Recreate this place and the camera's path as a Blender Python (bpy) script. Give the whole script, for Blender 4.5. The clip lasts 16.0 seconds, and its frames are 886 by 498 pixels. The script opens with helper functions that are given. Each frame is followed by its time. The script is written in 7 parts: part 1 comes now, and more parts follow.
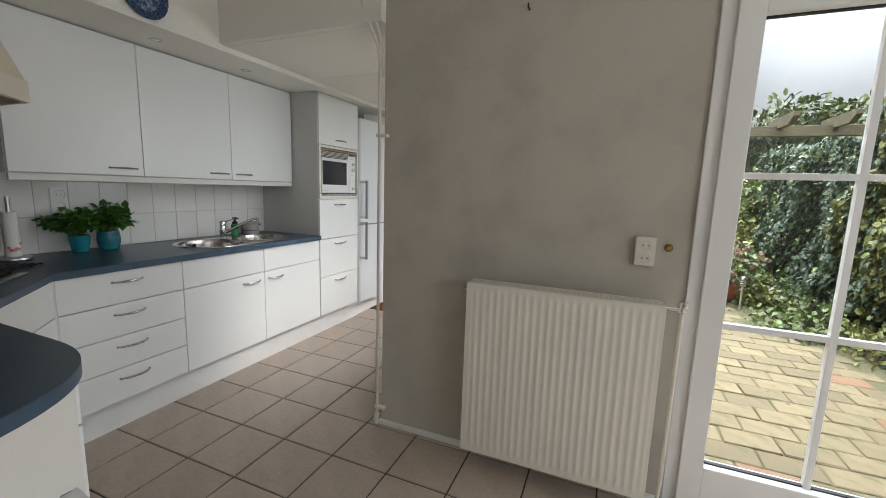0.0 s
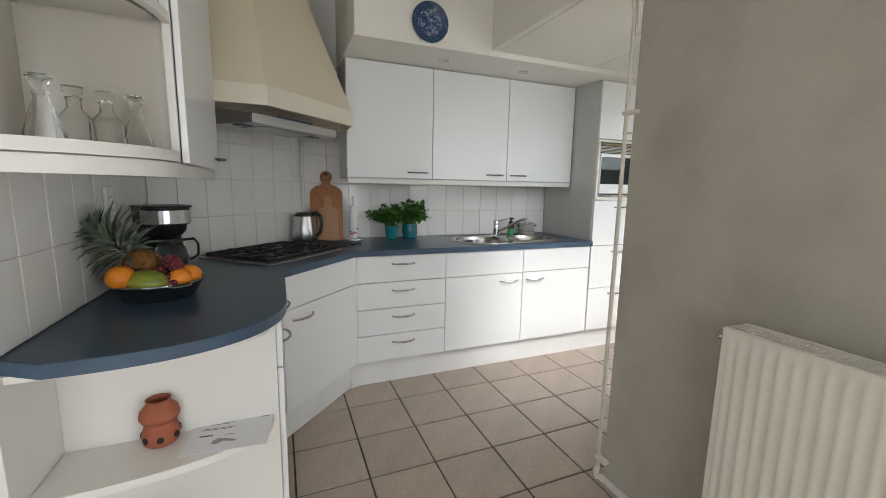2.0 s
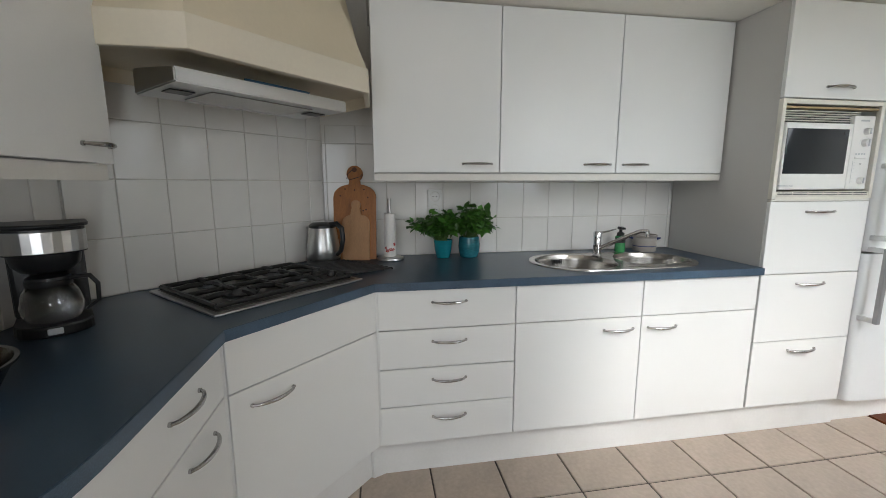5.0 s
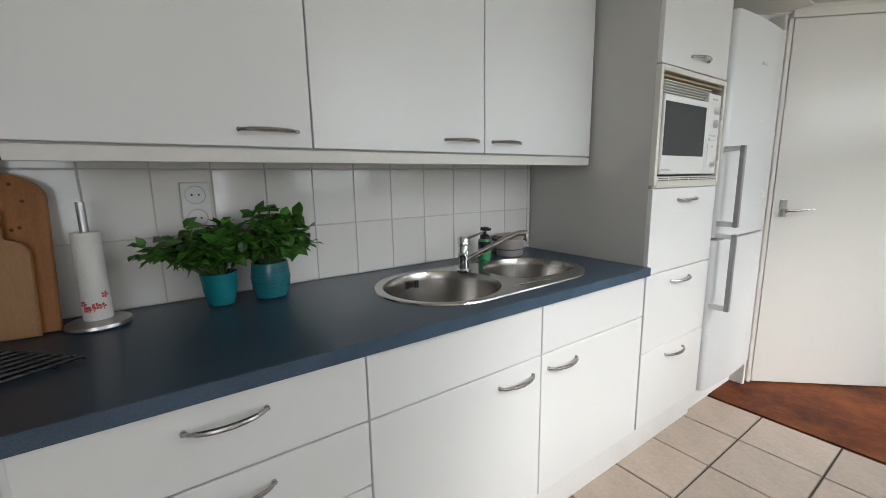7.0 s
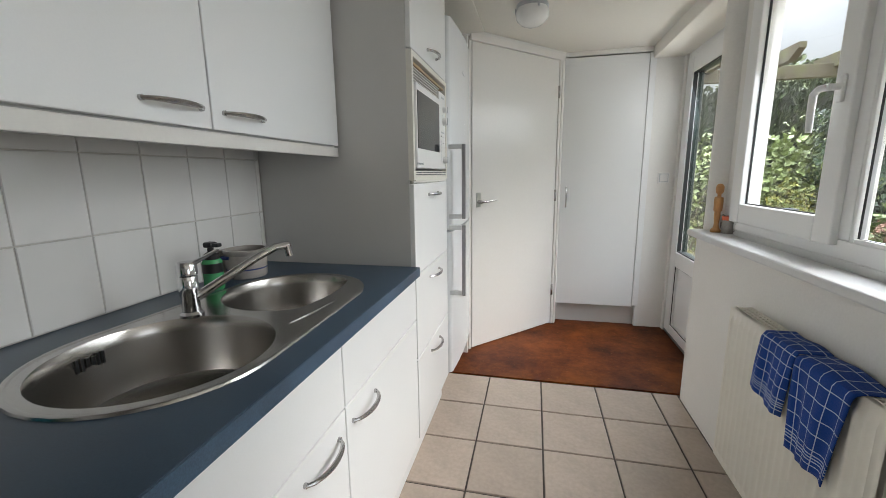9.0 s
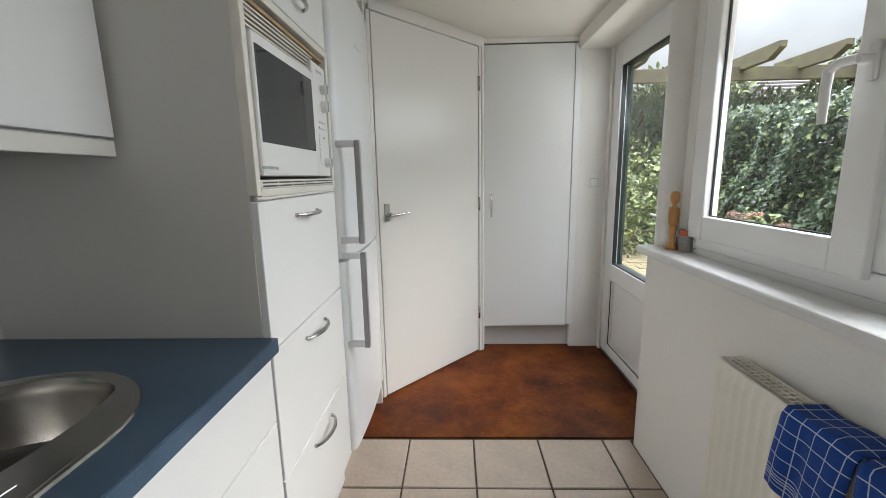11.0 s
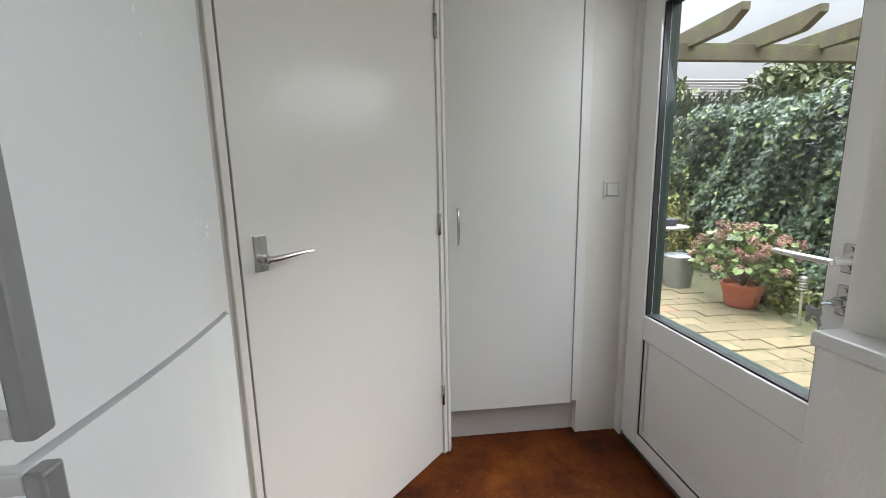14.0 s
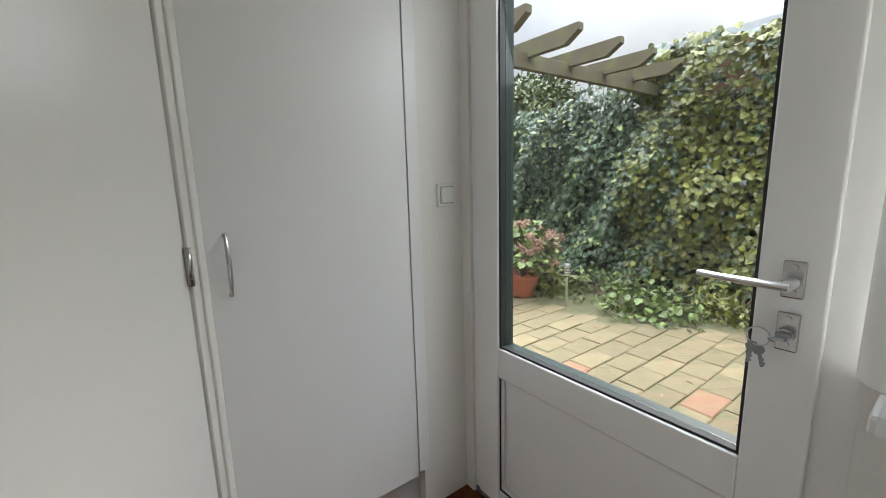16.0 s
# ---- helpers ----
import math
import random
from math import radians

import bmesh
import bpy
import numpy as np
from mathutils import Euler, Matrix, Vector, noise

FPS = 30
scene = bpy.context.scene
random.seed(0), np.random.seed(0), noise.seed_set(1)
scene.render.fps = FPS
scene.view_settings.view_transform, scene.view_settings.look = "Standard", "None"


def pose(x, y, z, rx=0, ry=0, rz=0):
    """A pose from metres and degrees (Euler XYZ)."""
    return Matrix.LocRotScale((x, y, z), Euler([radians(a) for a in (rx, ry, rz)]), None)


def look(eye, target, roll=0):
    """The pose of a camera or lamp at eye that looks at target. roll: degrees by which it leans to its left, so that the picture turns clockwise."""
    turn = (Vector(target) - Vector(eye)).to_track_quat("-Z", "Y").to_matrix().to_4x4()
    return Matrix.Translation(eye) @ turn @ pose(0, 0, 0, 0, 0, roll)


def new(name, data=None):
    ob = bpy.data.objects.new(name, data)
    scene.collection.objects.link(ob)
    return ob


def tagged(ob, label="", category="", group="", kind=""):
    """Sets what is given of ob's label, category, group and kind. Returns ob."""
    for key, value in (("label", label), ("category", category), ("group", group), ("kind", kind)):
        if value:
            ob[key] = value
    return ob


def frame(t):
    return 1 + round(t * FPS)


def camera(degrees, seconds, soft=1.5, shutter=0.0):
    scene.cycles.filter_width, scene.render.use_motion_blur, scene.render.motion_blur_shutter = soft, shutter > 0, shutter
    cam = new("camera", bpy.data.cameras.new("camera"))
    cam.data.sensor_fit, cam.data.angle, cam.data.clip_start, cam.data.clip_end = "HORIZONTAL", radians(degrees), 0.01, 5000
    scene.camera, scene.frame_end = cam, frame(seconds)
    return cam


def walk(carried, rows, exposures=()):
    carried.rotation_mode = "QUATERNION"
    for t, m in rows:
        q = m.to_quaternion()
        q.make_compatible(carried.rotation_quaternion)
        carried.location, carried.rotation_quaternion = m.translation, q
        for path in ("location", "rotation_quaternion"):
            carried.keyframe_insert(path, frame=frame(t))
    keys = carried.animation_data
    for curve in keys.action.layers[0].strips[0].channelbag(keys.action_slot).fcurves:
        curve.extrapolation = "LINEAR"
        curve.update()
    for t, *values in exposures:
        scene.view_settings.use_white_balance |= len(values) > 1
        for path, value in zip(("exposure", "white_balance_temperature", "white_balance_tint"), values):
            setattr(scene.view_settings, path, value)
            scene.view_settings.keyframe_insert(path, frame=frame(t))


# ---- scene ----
cam = camera(95.7, 16.0, soft=0.85)
PATH = [
    (0, (-0.035, -0.011, 1.346), (-0.784, 1.82, 1.051), 1.9),
    (0.5, (-0.061, 0.174, 1.355), (-1.183, 1.801, 1.046), 1.5),
    (1, (-0.023, 0.394, 1.345), (-1.494, 1.713, 1.037), 1.1),
    (1.5, (0.01, 0.487, 1.313), (-1.667, 1.532, 1.008), 1.1),
    (2, (0.099, 0.539, 1.302), (-1.731, 1.288, 1.001), 1.0),
    (2.5, (0.095, 0.654, 1.29), (-1.808, 1.188, 0.987), 0.9),
    (3, (0.01, 0.811, 1.307), (-1.938, 1.147, 1.001), 0.7),
    (5.5, (-0.951, 1.003, 1.302), (-2.899, 1.328, 0.985), -0.3),
    (6, (-1.167, 1.054, 1.288), (-3.067, 1.589, 0.964), -0.6),
    (6.5, (-1.354, 1.115, 1.304), (-3.147, 1.934, 0.968), -0.8),
    (7, (-1.514, 1.211, 1.275), (-3.133, 2.334, 0.933), -1.0),
    (7.5, (-1.668, 1.332, 1.252), (-3.022, 2.761, 0.9), -1.0),
    (8, (-1.818, 1.372, 1.247), (-2.853, 3.045, 0.888), -0.9),
    (8.5, (-1.89, 1.375, 1.252), (-2.599, 3.21, 0.89), -0.8),
    (9, (-1.916, 1.364, 1.258), (-2.352, 3.281, 0.89), -0.7),
    (9.5, (-1.925, 1.36, 1.27), (-2.166, 3.31, 0.9), -0.7),
    (12, (-1.912, 2.381, 1.273), (-1.964, 4.35, 0.924), -1.1),
    (12.5, (-1.915, 2.476, 1.274), (-1.966, 4.446, 0.931), -1.1),
    (13, (-1.944, 2.614, 1.259), (-1.971, 4.585, 0.922), -1.1),
    (13.5, (-1.957, 2.794, 1.272), (-1.91, 4.766, 0.943), -1.2),
    (14, (-1.91, 3.018, 1.26), (-1.712, 4.98, 0.928), -1.2),
    (14.5, (-1.891, 3.223, 1.258), (-1.478, 5.152, 0.928), -1.4),
    (15, (-1.881, 3.354, 1.267), (-1.211, 5.208, 0.933), -1.5),
    (15.5, (-1.863, 3.493, 1.274), (-0.925, 5.227, 0.937), -1.6),
    (16, (-1.819, 3.63, 1.263), (-0.65, 5.216, 0.92), -1.6),
]
walk(cam, [(t, look(eye, target, roll)) for t, eye, target, roll in PATH], [(0.0, 0.32), (0.5, 0.54), (1.0, 0.68), (1.5, 0.74), (2.5, 0.76), (3.2, 0.74), (5.5, 0.66), (7.5, 0.56), (9.5, 0.46), (12.0, 0.38), (13.0, 0.36), (14.5, 0.22), (16.0, 0.04)])

# ---- world and light ----
world = bpy.data.worlds.new("overcast_sky")
scene.world = world
world.use_nodes = True
wn, wl = world.node_tree.nodes, world.node_tree.links
wn.clear()
w_out, w_bg = wn.new("ShaderNodeOutputWorld"), wn.new("ShaderNodeBackground")
w_sky = wn.new("ShaderNodeTexSky")
w_sky.sky_type, w_sky.sun_disc = "NISHITA", False
w_sky.sun_elevation, w_sky.sun_rotation = radians(38), radians(85)
w_sky.air_density, w_sky.dust_density = 1.2, 4.0
w_scale = wn.new("ShaderNodeVectorMath")
w_scale.operation = "SCALE"
w_scale.inputs["Scale"].default_value = 0.09
w_tc, w_noise, w_ramp = wn.new("ShaderNodeTexCoord"), wn.new("ShaderNodeTexNoise"), wn.new("ShaderNodeValToRGB")
w_noise.inputs["Scale"].default_value, w_noise.inputs["Detail"].default_value = 2.4, 6
w_ramp.color_ramp.elements[0].position, w_ramp.color_ramp.elements[0].color = 0.36, (0.50, 0.545, 0.61, 1)
w_ramp.color_ramp.elements[1].position, w_ramp.color_ramp.elements[1].color = 0.62, (0.90, 0.955, 1.0, 1)
w_mix = wn.new("ShaderNodeMix")
w_mix.data_type = "RGBA"
w_mix.inputs["Factor"].default_value = 0.86
wl.new(w_sky.outputs[0], w_scale.inputs[0])
wl.new(w_tc.outputs["Generated"], w_noise.inputs["Vector"])
wl.new(w_noise.outputs["Fac"], w_ramp.inputs["Fac"])
wl.new(w_scale.outputs[0], w_mix.inputs["A"])
wl.new(w_ramp.outputs["Color"], w_mix.inputs["B"])
w_sep, w_up, w_pow, w_lift = wn.new("ShaderNodeSeparateXYZ"), wn.new("ShaderNodeMath"), wn.new("ShaderNodeMath"), wn.new("ShaderNodeMath")
w_up.operation, w_pow.operation, w_lift.operation = "MAXIMUM", "POWER", "MULTIPLY_ADD"
w_up.inputs[1].default_value, w_pow.inputs[1].default_value = 0.0, 2.6
w_lift.inputs[1].default_value, w_lift.inputs[2].default_value = 6.4, 0.20
w_grad = wn.new("ShaderNodeVectorMath")
w_grad.operation = "SCALE"
wl.new(w_tc.outputs["Generated"], w_sep.inputs[0])
wl.new(w_sep.outputs["Z"], w_up.inputs[0])
wl.new(w_up.outputs[0], w_pow.inputs[0])
wl.new(w_pow.outputs[0], w_lift.inputs[0])
wl.new(w_mix.outputs["Result"], w_grad.inputs[0])
wl.new(w_lift.outputs[0], w_grad.inputs["Scale"])
wl.new(w_grad.outputs[0], w_bg.inputs["Color"])
wl.new(w_bg.outputs[0], w_out.inputs[0])
w_bg.inputs["Strength"].default_value = 2.9

sun = new("sun", bpy.data.lights.new("sun", "SUN"))
sun.data.energy, sun.data.angle, sun.data.color = 1.5, radians(28), (1.0, 0.98, 0.95)
sun.matrix_world = look((10, 3.6, 8.0), (0, 2.6, 0))


def sky_window(name, eye, target, w, h, energy, spread=180):
    """Sky light through the opening of a window or a glazed door."""
    ob = new(name, bpy.data.lights.new(name, "AREA"))
    ob.data.shape, ob.data.size, ob.data.size_y, ob.data.energy = "RECTANGLE", w, h, energy
    ob.data.color, ob.data.spread = (0.865, 0.928, 1.0), radians(spread)
    ob.matrix_world = look(eye, target)
    return ob


sky_window("dining_window_light", (2.88, -0.6, 1.45), (-2.4, 0.3, 1.2), 2.0, 1.6, 17)
sky_window("french_door_light", (1.59, 1.83, 1.1), (1.59, 0, 1.1), 0.62, 1.75, 30)
sky_window("kitchen_pane_light", (-1.012, 2.427, 1.60), (-2.4, 2.0, 0.98), 0.66, 0.84, 2.6, 120)
sky_window("kitchen_sash_light", (-1.03, 3.16, 1.58), (-2.2, 3.5, 0.85), 0.48, 0.78, 2.2, 120)
sky_window("garden_door_light", (-0.86, 4.252, 1.74), (-2.0, 4.30, 1.40), 0.70, 0.36, 1.7)

# ---- materials ----
def rgba(c):
    return (c[0], c[1], c[2], 1.0)


def mat(name, base, rough=0.5, metal=0.0, var=0.06, vscale=3.0, grain=60.0, bump=0.05, dirt=None, dirt_amount=0.0,
        coat=0.0, per_object=0.0, per_island=0.0, rough_var=0.1, alpha_trans=0.0, stretch=None, spec=0.5):
    m = bpy.data.materials.new(name)
    m.use_nodes = True
    n, l = m.node_tree.nodes, m.node_tree.links
    b = n["Principled BSDF"]
    tc = n.new("ShaderNodeTexCoord")
    src = tc.outputs["Object"]
    if stretch:
        mp = n.new("ShaderNodeMapping")
        mp.inputs["Scale"].default_value = stretch
        l.new(src, mp.inputs["Vector"])
        src = mp.outputs[0]
    big, small = n.new("ShaderNodeTexNoise"), n.new("ShaderNodeTexNoise")
    big.inputs["Scale"].default_value, big.inputs["Detail"].default_value = vscale, 5
    small.inputs["Scale"].default_value, small.inputs["Detail"].default_value = grain, 4
    l.new(src, big.inputs["Vector"])
    l.new(src, small.inputs["Vector"])
    add = n.new("ShaderNodeMath")
    add.operation = "ADD"
    l.new(big.outputs["Fac"], add.inputs[0])
    l.new(small.outputs["Fac"], add.inputs[1])
    val = add.outputs[0]
    rnd = None
    if per_object:
        rnd, k = n.new("ShaderNodeObjectInfo").outputs["Random"], per_object
    elif per_island:
        rnd, k = n.new("ShaderNodeNewGeometry").outputs["Random Per Island"], per_island
    rng = n.new("ShaderNodeMapRange")
    rng.inputs["From Min"].default_value, rng.inputs["From Max"].default_value = 0.6, 1.4
    rng.inputs["To Min"].default_value, rng.inputs["To Max"].default_value = 1 - var, 1 + var
    l.new(val, rng.inputs["Value"])
    fac = rng.outputs[0]
    if rnd is not None:
        r2 = n.new("ShaderNodeMapRange")
        r2.inputs["To Min"].default_value, r2.inputs["To Max"].default_value = 1 - k, 1 + k
        l.new(rnd, r2.inputs["Value"])
        mu = n.new("ShaderNodeMath")
        mu.operation = "MULTIPLY"
        l.new(fac, mu.inputs[0])
        l.new(r2.outputs[0], mu.inputs[1])
        fac = mu.outputs[0]
    sc = n.new("ShaderNodeVectorMath")
    sc.operation = "SCALE"
    sc.inputs[0].default_value = base
    l.new(fac, sc.inputs["Scale"])
    col = sc.outputs[0]
    if dirt:
        mx, rp = n.new("ShaderNodeMix"), n.new("ShaderNodeMapRange")
        mx.data_type = "RGBA"
        dn = n.new("ShaderNodeTexNoise")
        dn.inputs["Scale"].default_value, dn.inputs["Detail"].default_value = vscale * 1.7, 8
        l.new(src, dn.inputs["Vector"])
        rp.inputs["From Min"].default_value, rp.inputs["From Max"].default_value = 0.48, 0.72
        rp.inputs["To Max"].default_value = dirt_amount
        l.new(dn.outputs["Fac"], rp.inputs["Value"])
        l.new(rp.outputs[0], mx.inputs["Factor"])
        l.new(col, mx.inputs["A"])
        mx.inputs["B"].default_value = rgba(dirt)
        col = mx.outputs["Result"]
    l.new(col, b.inputs["Base Color"])
    rr = n.new("ShaderNodeMapRange")
    rr.inputs["From Min"].default_value, rr.inputs["From Max"].default_value = 0.6, 1.4
    rr.inputs["To Min"].default_value, rr.inputs["To Max"].default_value = max(0.02, rough * (1 - rough_var)), min(1, rough * (1 + rough_var))
    l.new(val, rr.inputs["Value"])
    l.new(rr.outputs[0], b.inputs["Roughness"])
    b.inputs["Metallic"].default_value = metal
    b.inputs["Coat Weight"].default_value = coat
    b.inputs["Coat Roughness"].default_value = 0.15
    b.inputs["Specular IOR Level"].default_value = spec
    if bump:
        bp = n.new("ShaderNodeBump")
        bp.inputs["Strength"].default_value, bp.inputs["Distance"].default_value = bump, 0.01
        l.new(small.outputs["Fac"], bp.inputs["Height"])
        l.new(bp.outputs[0], b.inputs["Normal"])
    return m


def glass_mat(name, tint=(1, 1, 1), rough=0.0, ior=1.45):
    m = bpy.data.materials.new(name)
    m.use_nodes = True
    b = m.node_tree.nodes["Principled BSDF"]
    b.inputs["Base Color"].default_value = rgba(tint)
    b.inputs["Transmission Weight"].default_value, b.inputs["Roughness"].default_value = 1.0, rough
    b.inputs["IOR"].default_value = ior
    return m


def pane_mat(name, rough=0.02):
    """Thin window glass: clear, with a Fresnel gloss."""
    m = bpy.data.materials.new(name)
    m.use_nodes = True
    n, l = m.node_tree.nodes, m.node_tree.links
    n.remove(n["Principled BSDF"])
    tr, gl, lw, mx = n.new("ShaderNodeBsdfTransparent"), n.new("ShaderNodeBsdfGlossy"), n.new("ShaderNodeLayerWeight"), n.new("ShaderNodeMixShader")
    pw, ma = n.new("ShaderNodeMath"), n.new("ShaderNodeMath")
    pw.operation, ma.operation = "POWER", "MULTIPLY_ADD"
    pw.inputs[1].default_value, ma.inputs[1].default_value, ma.inputs[2].default_value = 5.0, 0.8, 0.03
    tr.inputs["Color"].default_value = (0.985, 0.988, 0.985, 1)
    gl.inputs["Roughness"].default_value = rough
    l.new(lw.outputs["Facing"], pw.inputs[0])
    l.new(pw.outputs[0], ma.inputs[0])
    l.new(ma.outputs[0], mx.inputs[0])
    l.new(tr.outputs[0], mx.inputs[1])
    l.new(gl.outputs[0], mx.inputs[2])
    l.new(mx.outputs[0], n["Material Output"].inputs["Surface"])
    return m


PLASTER = mat("cream_plaster", (0.50, 0.47, 0.41), 0.85, var=0.05, vscale=1.6, grain=90, bump=0.12, dirt=(0.33, 0.30, 0.26), dirt_amount=0.55)
PLASTER_W = mat("white_plaster", (0.78, 0.765, 0.73), 0.85, var=0.04, vscale=1.6, grain=120, bump=0.10)
CEILING = mat("ceiling_paint", (0.82, 0.795, 0.735), 0.8, var=0.03, vscale=1.2, grain=70, bump=0.05)
CAB = mat("white_laminate", (0.80, 0.805, 0.795), 0.32, var=0.015, vscale=2, grain=220, bump=0.02, spec=0.45)
CAB_EDGE = mat("cream_edging", (0.73, 0.71, 0.665), 0.45, var=0.03, vscale=4, grain=120, bump=0.02)
# white laminate darkened: the shade of sides and carcasses is in its colour
CAB_SIDE = mat("shaded_white_laminate", (0.59, 0.58, 0.56), 0.5, var=0.02, vscale=2, grain=150, bump=0.02)
PLINTH = mat("white_plinth", (0.78, 0.78, 0.77), 0.45, var=0.03, vscale=3, grain=80, bump=0.02, dirt=(0.5, 0.48, 0.44), dirt_amount=0.15)
# cream inside of the glazed cabinet, its shade put into a darker tone
CAB_INSIDE = mat("shaded_cream_inside", (0.47, 0.425, 0.35), 0.6, var=0.03, vscale=3, grain=120, bump=0.02)
WORKTOP = mat("blue_speckled_laminate", (0.035, 0.062, 0.097), 0.33, var=0.25, vscale=6, grain=420, bump=0.03, spec=0.5)
DOORPAINT = mat("cream_door_paint", (0.80, 0.785, 0.755), 0.22, var=0.015, vscale=2, grain=60, bump=0.03)
FRAMEPAINT = mat("cream_frame_paint", (0.80, 0.78, 0.74), 0.4, var=0.02, vscale=4, grain=60, bump=0.03)
UPVC = mat("white_plastic_frame", (0.82, 0.82, 0.81), 0.3, var=0.015, vscale=3, grain=90, bump=0.01)
GASKET = mat("black_rubber_gasket", (0.015, 0.017, 0.018), 0.6, var=0.1)
STEEL = mat("brushed_steel", (0.56, 0.56, 0.555), 0.30, 1.0, var=0.0, vscale=4, grain=30, bump=0.0, rough_var=0.02)
SINKSTEEL = mat("scoured_sink_steel", (0.43, 0.41, 0.385), 0.25, 1.0, var=0.03, vscale=3, grain=25, bump=0.0, rough_var=0.08)
SINKRIM = mat("polished_sink_steel", (0.47, 0.455, 0.435), 0.2, 1.0, var=0.03, vscale=4, grain=40, bump=0.0, rough_var=0.06)
CHROME = mat("chrome", (0.75, 0.75, 0.76), 0.10, 1.0, var=0.02)
NICKEL = mat("satin_nickel", (0.46, 0.45, 0.44), 0.26, 1.0, var=0.04, grain=120)
DARKSTEEL = mat("dark_handle_grey", (0.25, 0.26, 0.27), 0.35, 0.8, var=0.04)
FRIDGE = mat("white_enamel", (0.80, 0.82, 0.83), 0.25, var=0.01, bump=0.01)
FRIDGE_GREY = mat("silver_grey_plastic", (0.50, 0.52, 0.54), 0.4, 0.3, var=0.03)
APPL_WHITE = mat("appliance_white", (0.79, 0.79, 0.77), 0.35, var=0.02)
BEIGE_TRIM = mat("aged_beige_trim", (0.74, 0.72, 0.65), 0.5, var=0.05, vscale=8)
BLACKGLASS = mat("dark_oven_glass", (0.02, 0.024, 0.028), 0.04, var=0.05, bump=0.0)
BLACK = mat("black_plastic", (0.014, 0.014, 0.015), 0.35, var=0.1)
IRON = mat("black_enamelled_iron", (0.009, 0.009, 0.009), 0.45, var=0.2, grain=160, bump=0.1)
RADPAINT = mat("radiator_enamel", (0.76, 0.73, 0.65), 0.4, var=0.03, vscale=5, grain=50, bump=0.03, dirt=(0.5, 0.42, 0.30), dirt_amount=0.06)
PIPEPAINT = mat("pipe_paint", (0.72, 0.68, 0.60), 0.5, var=0.06, vscale=9)
SILLWHITE = mat("white_composite_sill", (0.68, 0.68, 0.68), 0.35, var=0.01, bump=0.0, rough_var=0.03)
WALLTILE = mat("white_glazed_tile", (0.79, 0.775, 0.745), 0.10, var=0.02, vscale=9, grain=11, bump=0.10, per_object=0.025, rough_var=0.3)
WALLGROUT = mat("grey_wall_grout", (0.62, 0.59, 0.54), 0.9, var=0.1, grain=200)
FLOORTILE = mat("beige_stone_tile", (0.445, 0.365, 0.30), 0.40, var=0.13, vscale=7, grain=55, bump=0.06, per_object=0.07, dirt=(0.33, 0.28, 0.23), dirt_amount=0.35)
FLOORGROUT = mat("dark_floor_grout", (0.078, 0.064, 0.055), 0.9, var=0.2, grain=150, bump=0.2)
HOODPAINT = mat("beige_hood_paint", (0.68, 0.60, 0.455), 0.55, var=0.03, vscale=3, grain=80, bump=0.05)
RAILPAINT = mat("cream_hood_rail", (0.72, 0.66, 0.54), 0.5, var=0.03, vscale=3, grain=80, bump=0.04)
PANE = pane_mat("window_glass")
GLASS = glass_mat("clear_glass", (0.97, 0.98, 0.98))


def carpet_material():
    """Mottled, faintly glossy rust-brown sheet with orange and almost black clouds and pale specks."""
    m = bpy.data.materials.new("rust_brown_mat")
    m.use_nodes = True
    n, l = m.node_tree.nodes, m.node_tree.links
    b = n["Principled BSDF"]
    tc = n.new("ShaderNodeTexCoord")
    cloud, fine, speck = (n.new("ShaderNodeTexNoise") for _ in range(3))
    for node, sc, det, ro in ((cloud, 3.4, 9, 0.68), (fine, 34, 6, 0.6), (speck, 95, 2, 0.5)):
        node.inputs["Scale"].default_value, node.inputs["Detail"].default_value, node.inputs["Roughness"].default_value = sc, det, ro
        l.new(tc.outputs["Object"], node.inputs["Vector"])
    cloud.inputs["Distortion"].default_value = 0.15
    mixn = n.new("ShaderNodeMath")
    mixn.operation, mixn.inputs[1].default_value = "MULTIPLY_ADD", 0.22
    l.new(fine.outputs["Fac"], mixn.inputs[0])
    l.new(cloud.outputs["Fac"], mixn.inputs[2])
    ramp = n.new("ShaderNodeValToRGB")
    el = ramp.color_ramp.elements
    el[0].position, el[0].color = 0.44, (0.030, 0.006, 0.0014, 1)
    el[1].position, el[1].color = 0.82, (0.19, 0.053, 0.006, 1)
    mid = el.new(0.60)
    mid.color = (0.095, 0.020, 0.0022, 1)
    l.new(mixn.outputs[0], ramp.inputs["Fac"])
    sp, mx = n.new("ShaderNodeMapRange"), n.new("ShaderNodeMix")
    sp.inputs["From Min"].default_value, sp.inputs["From Max"].default_value, sp.inputs["To Max"].default_value = 0.70, 0.76, 0.55
    mx.data_type = "RGBA"
    mx.inputs["B"].default_value = (0.32, 0.17, 0.06, 1)
    l.new(speck.outputs["Fac"], sp.inputs["Value"])
    l.new(sp.outputs[0], mx.inputs["Factor"])
    l.new(ramp.outputs["Color"], mx.inputs["A"])
    l.new(mx.outputs["Result"], b.inputs["Base Color"])
    rr, bp = n.new("ShaderNodeMapRange"), n.new("ShaderNodeBump")
    rr.inputs["To Min"].default_value, rr.inputs["To Max"].default_value = 0.62, 0.40
    l.new(cloud.outputs["Fac"], rr.inputs["Value"])
    l.new(rr.outputs[0], b.inputs["Roughness"])
    b.inputs["Specular IOR Level"].default_value = 0.2
    bp.inputs["Strength"].default_value, bp.inputs["Distance"].default_value = 0.25, 0.004
    l.new(fine.outputs["Fac"], bp.inputs["Height"])
    l.new(bp.outputs[0], b.inputs["Normal"])
    return m


MATBROWN = carpet_material()


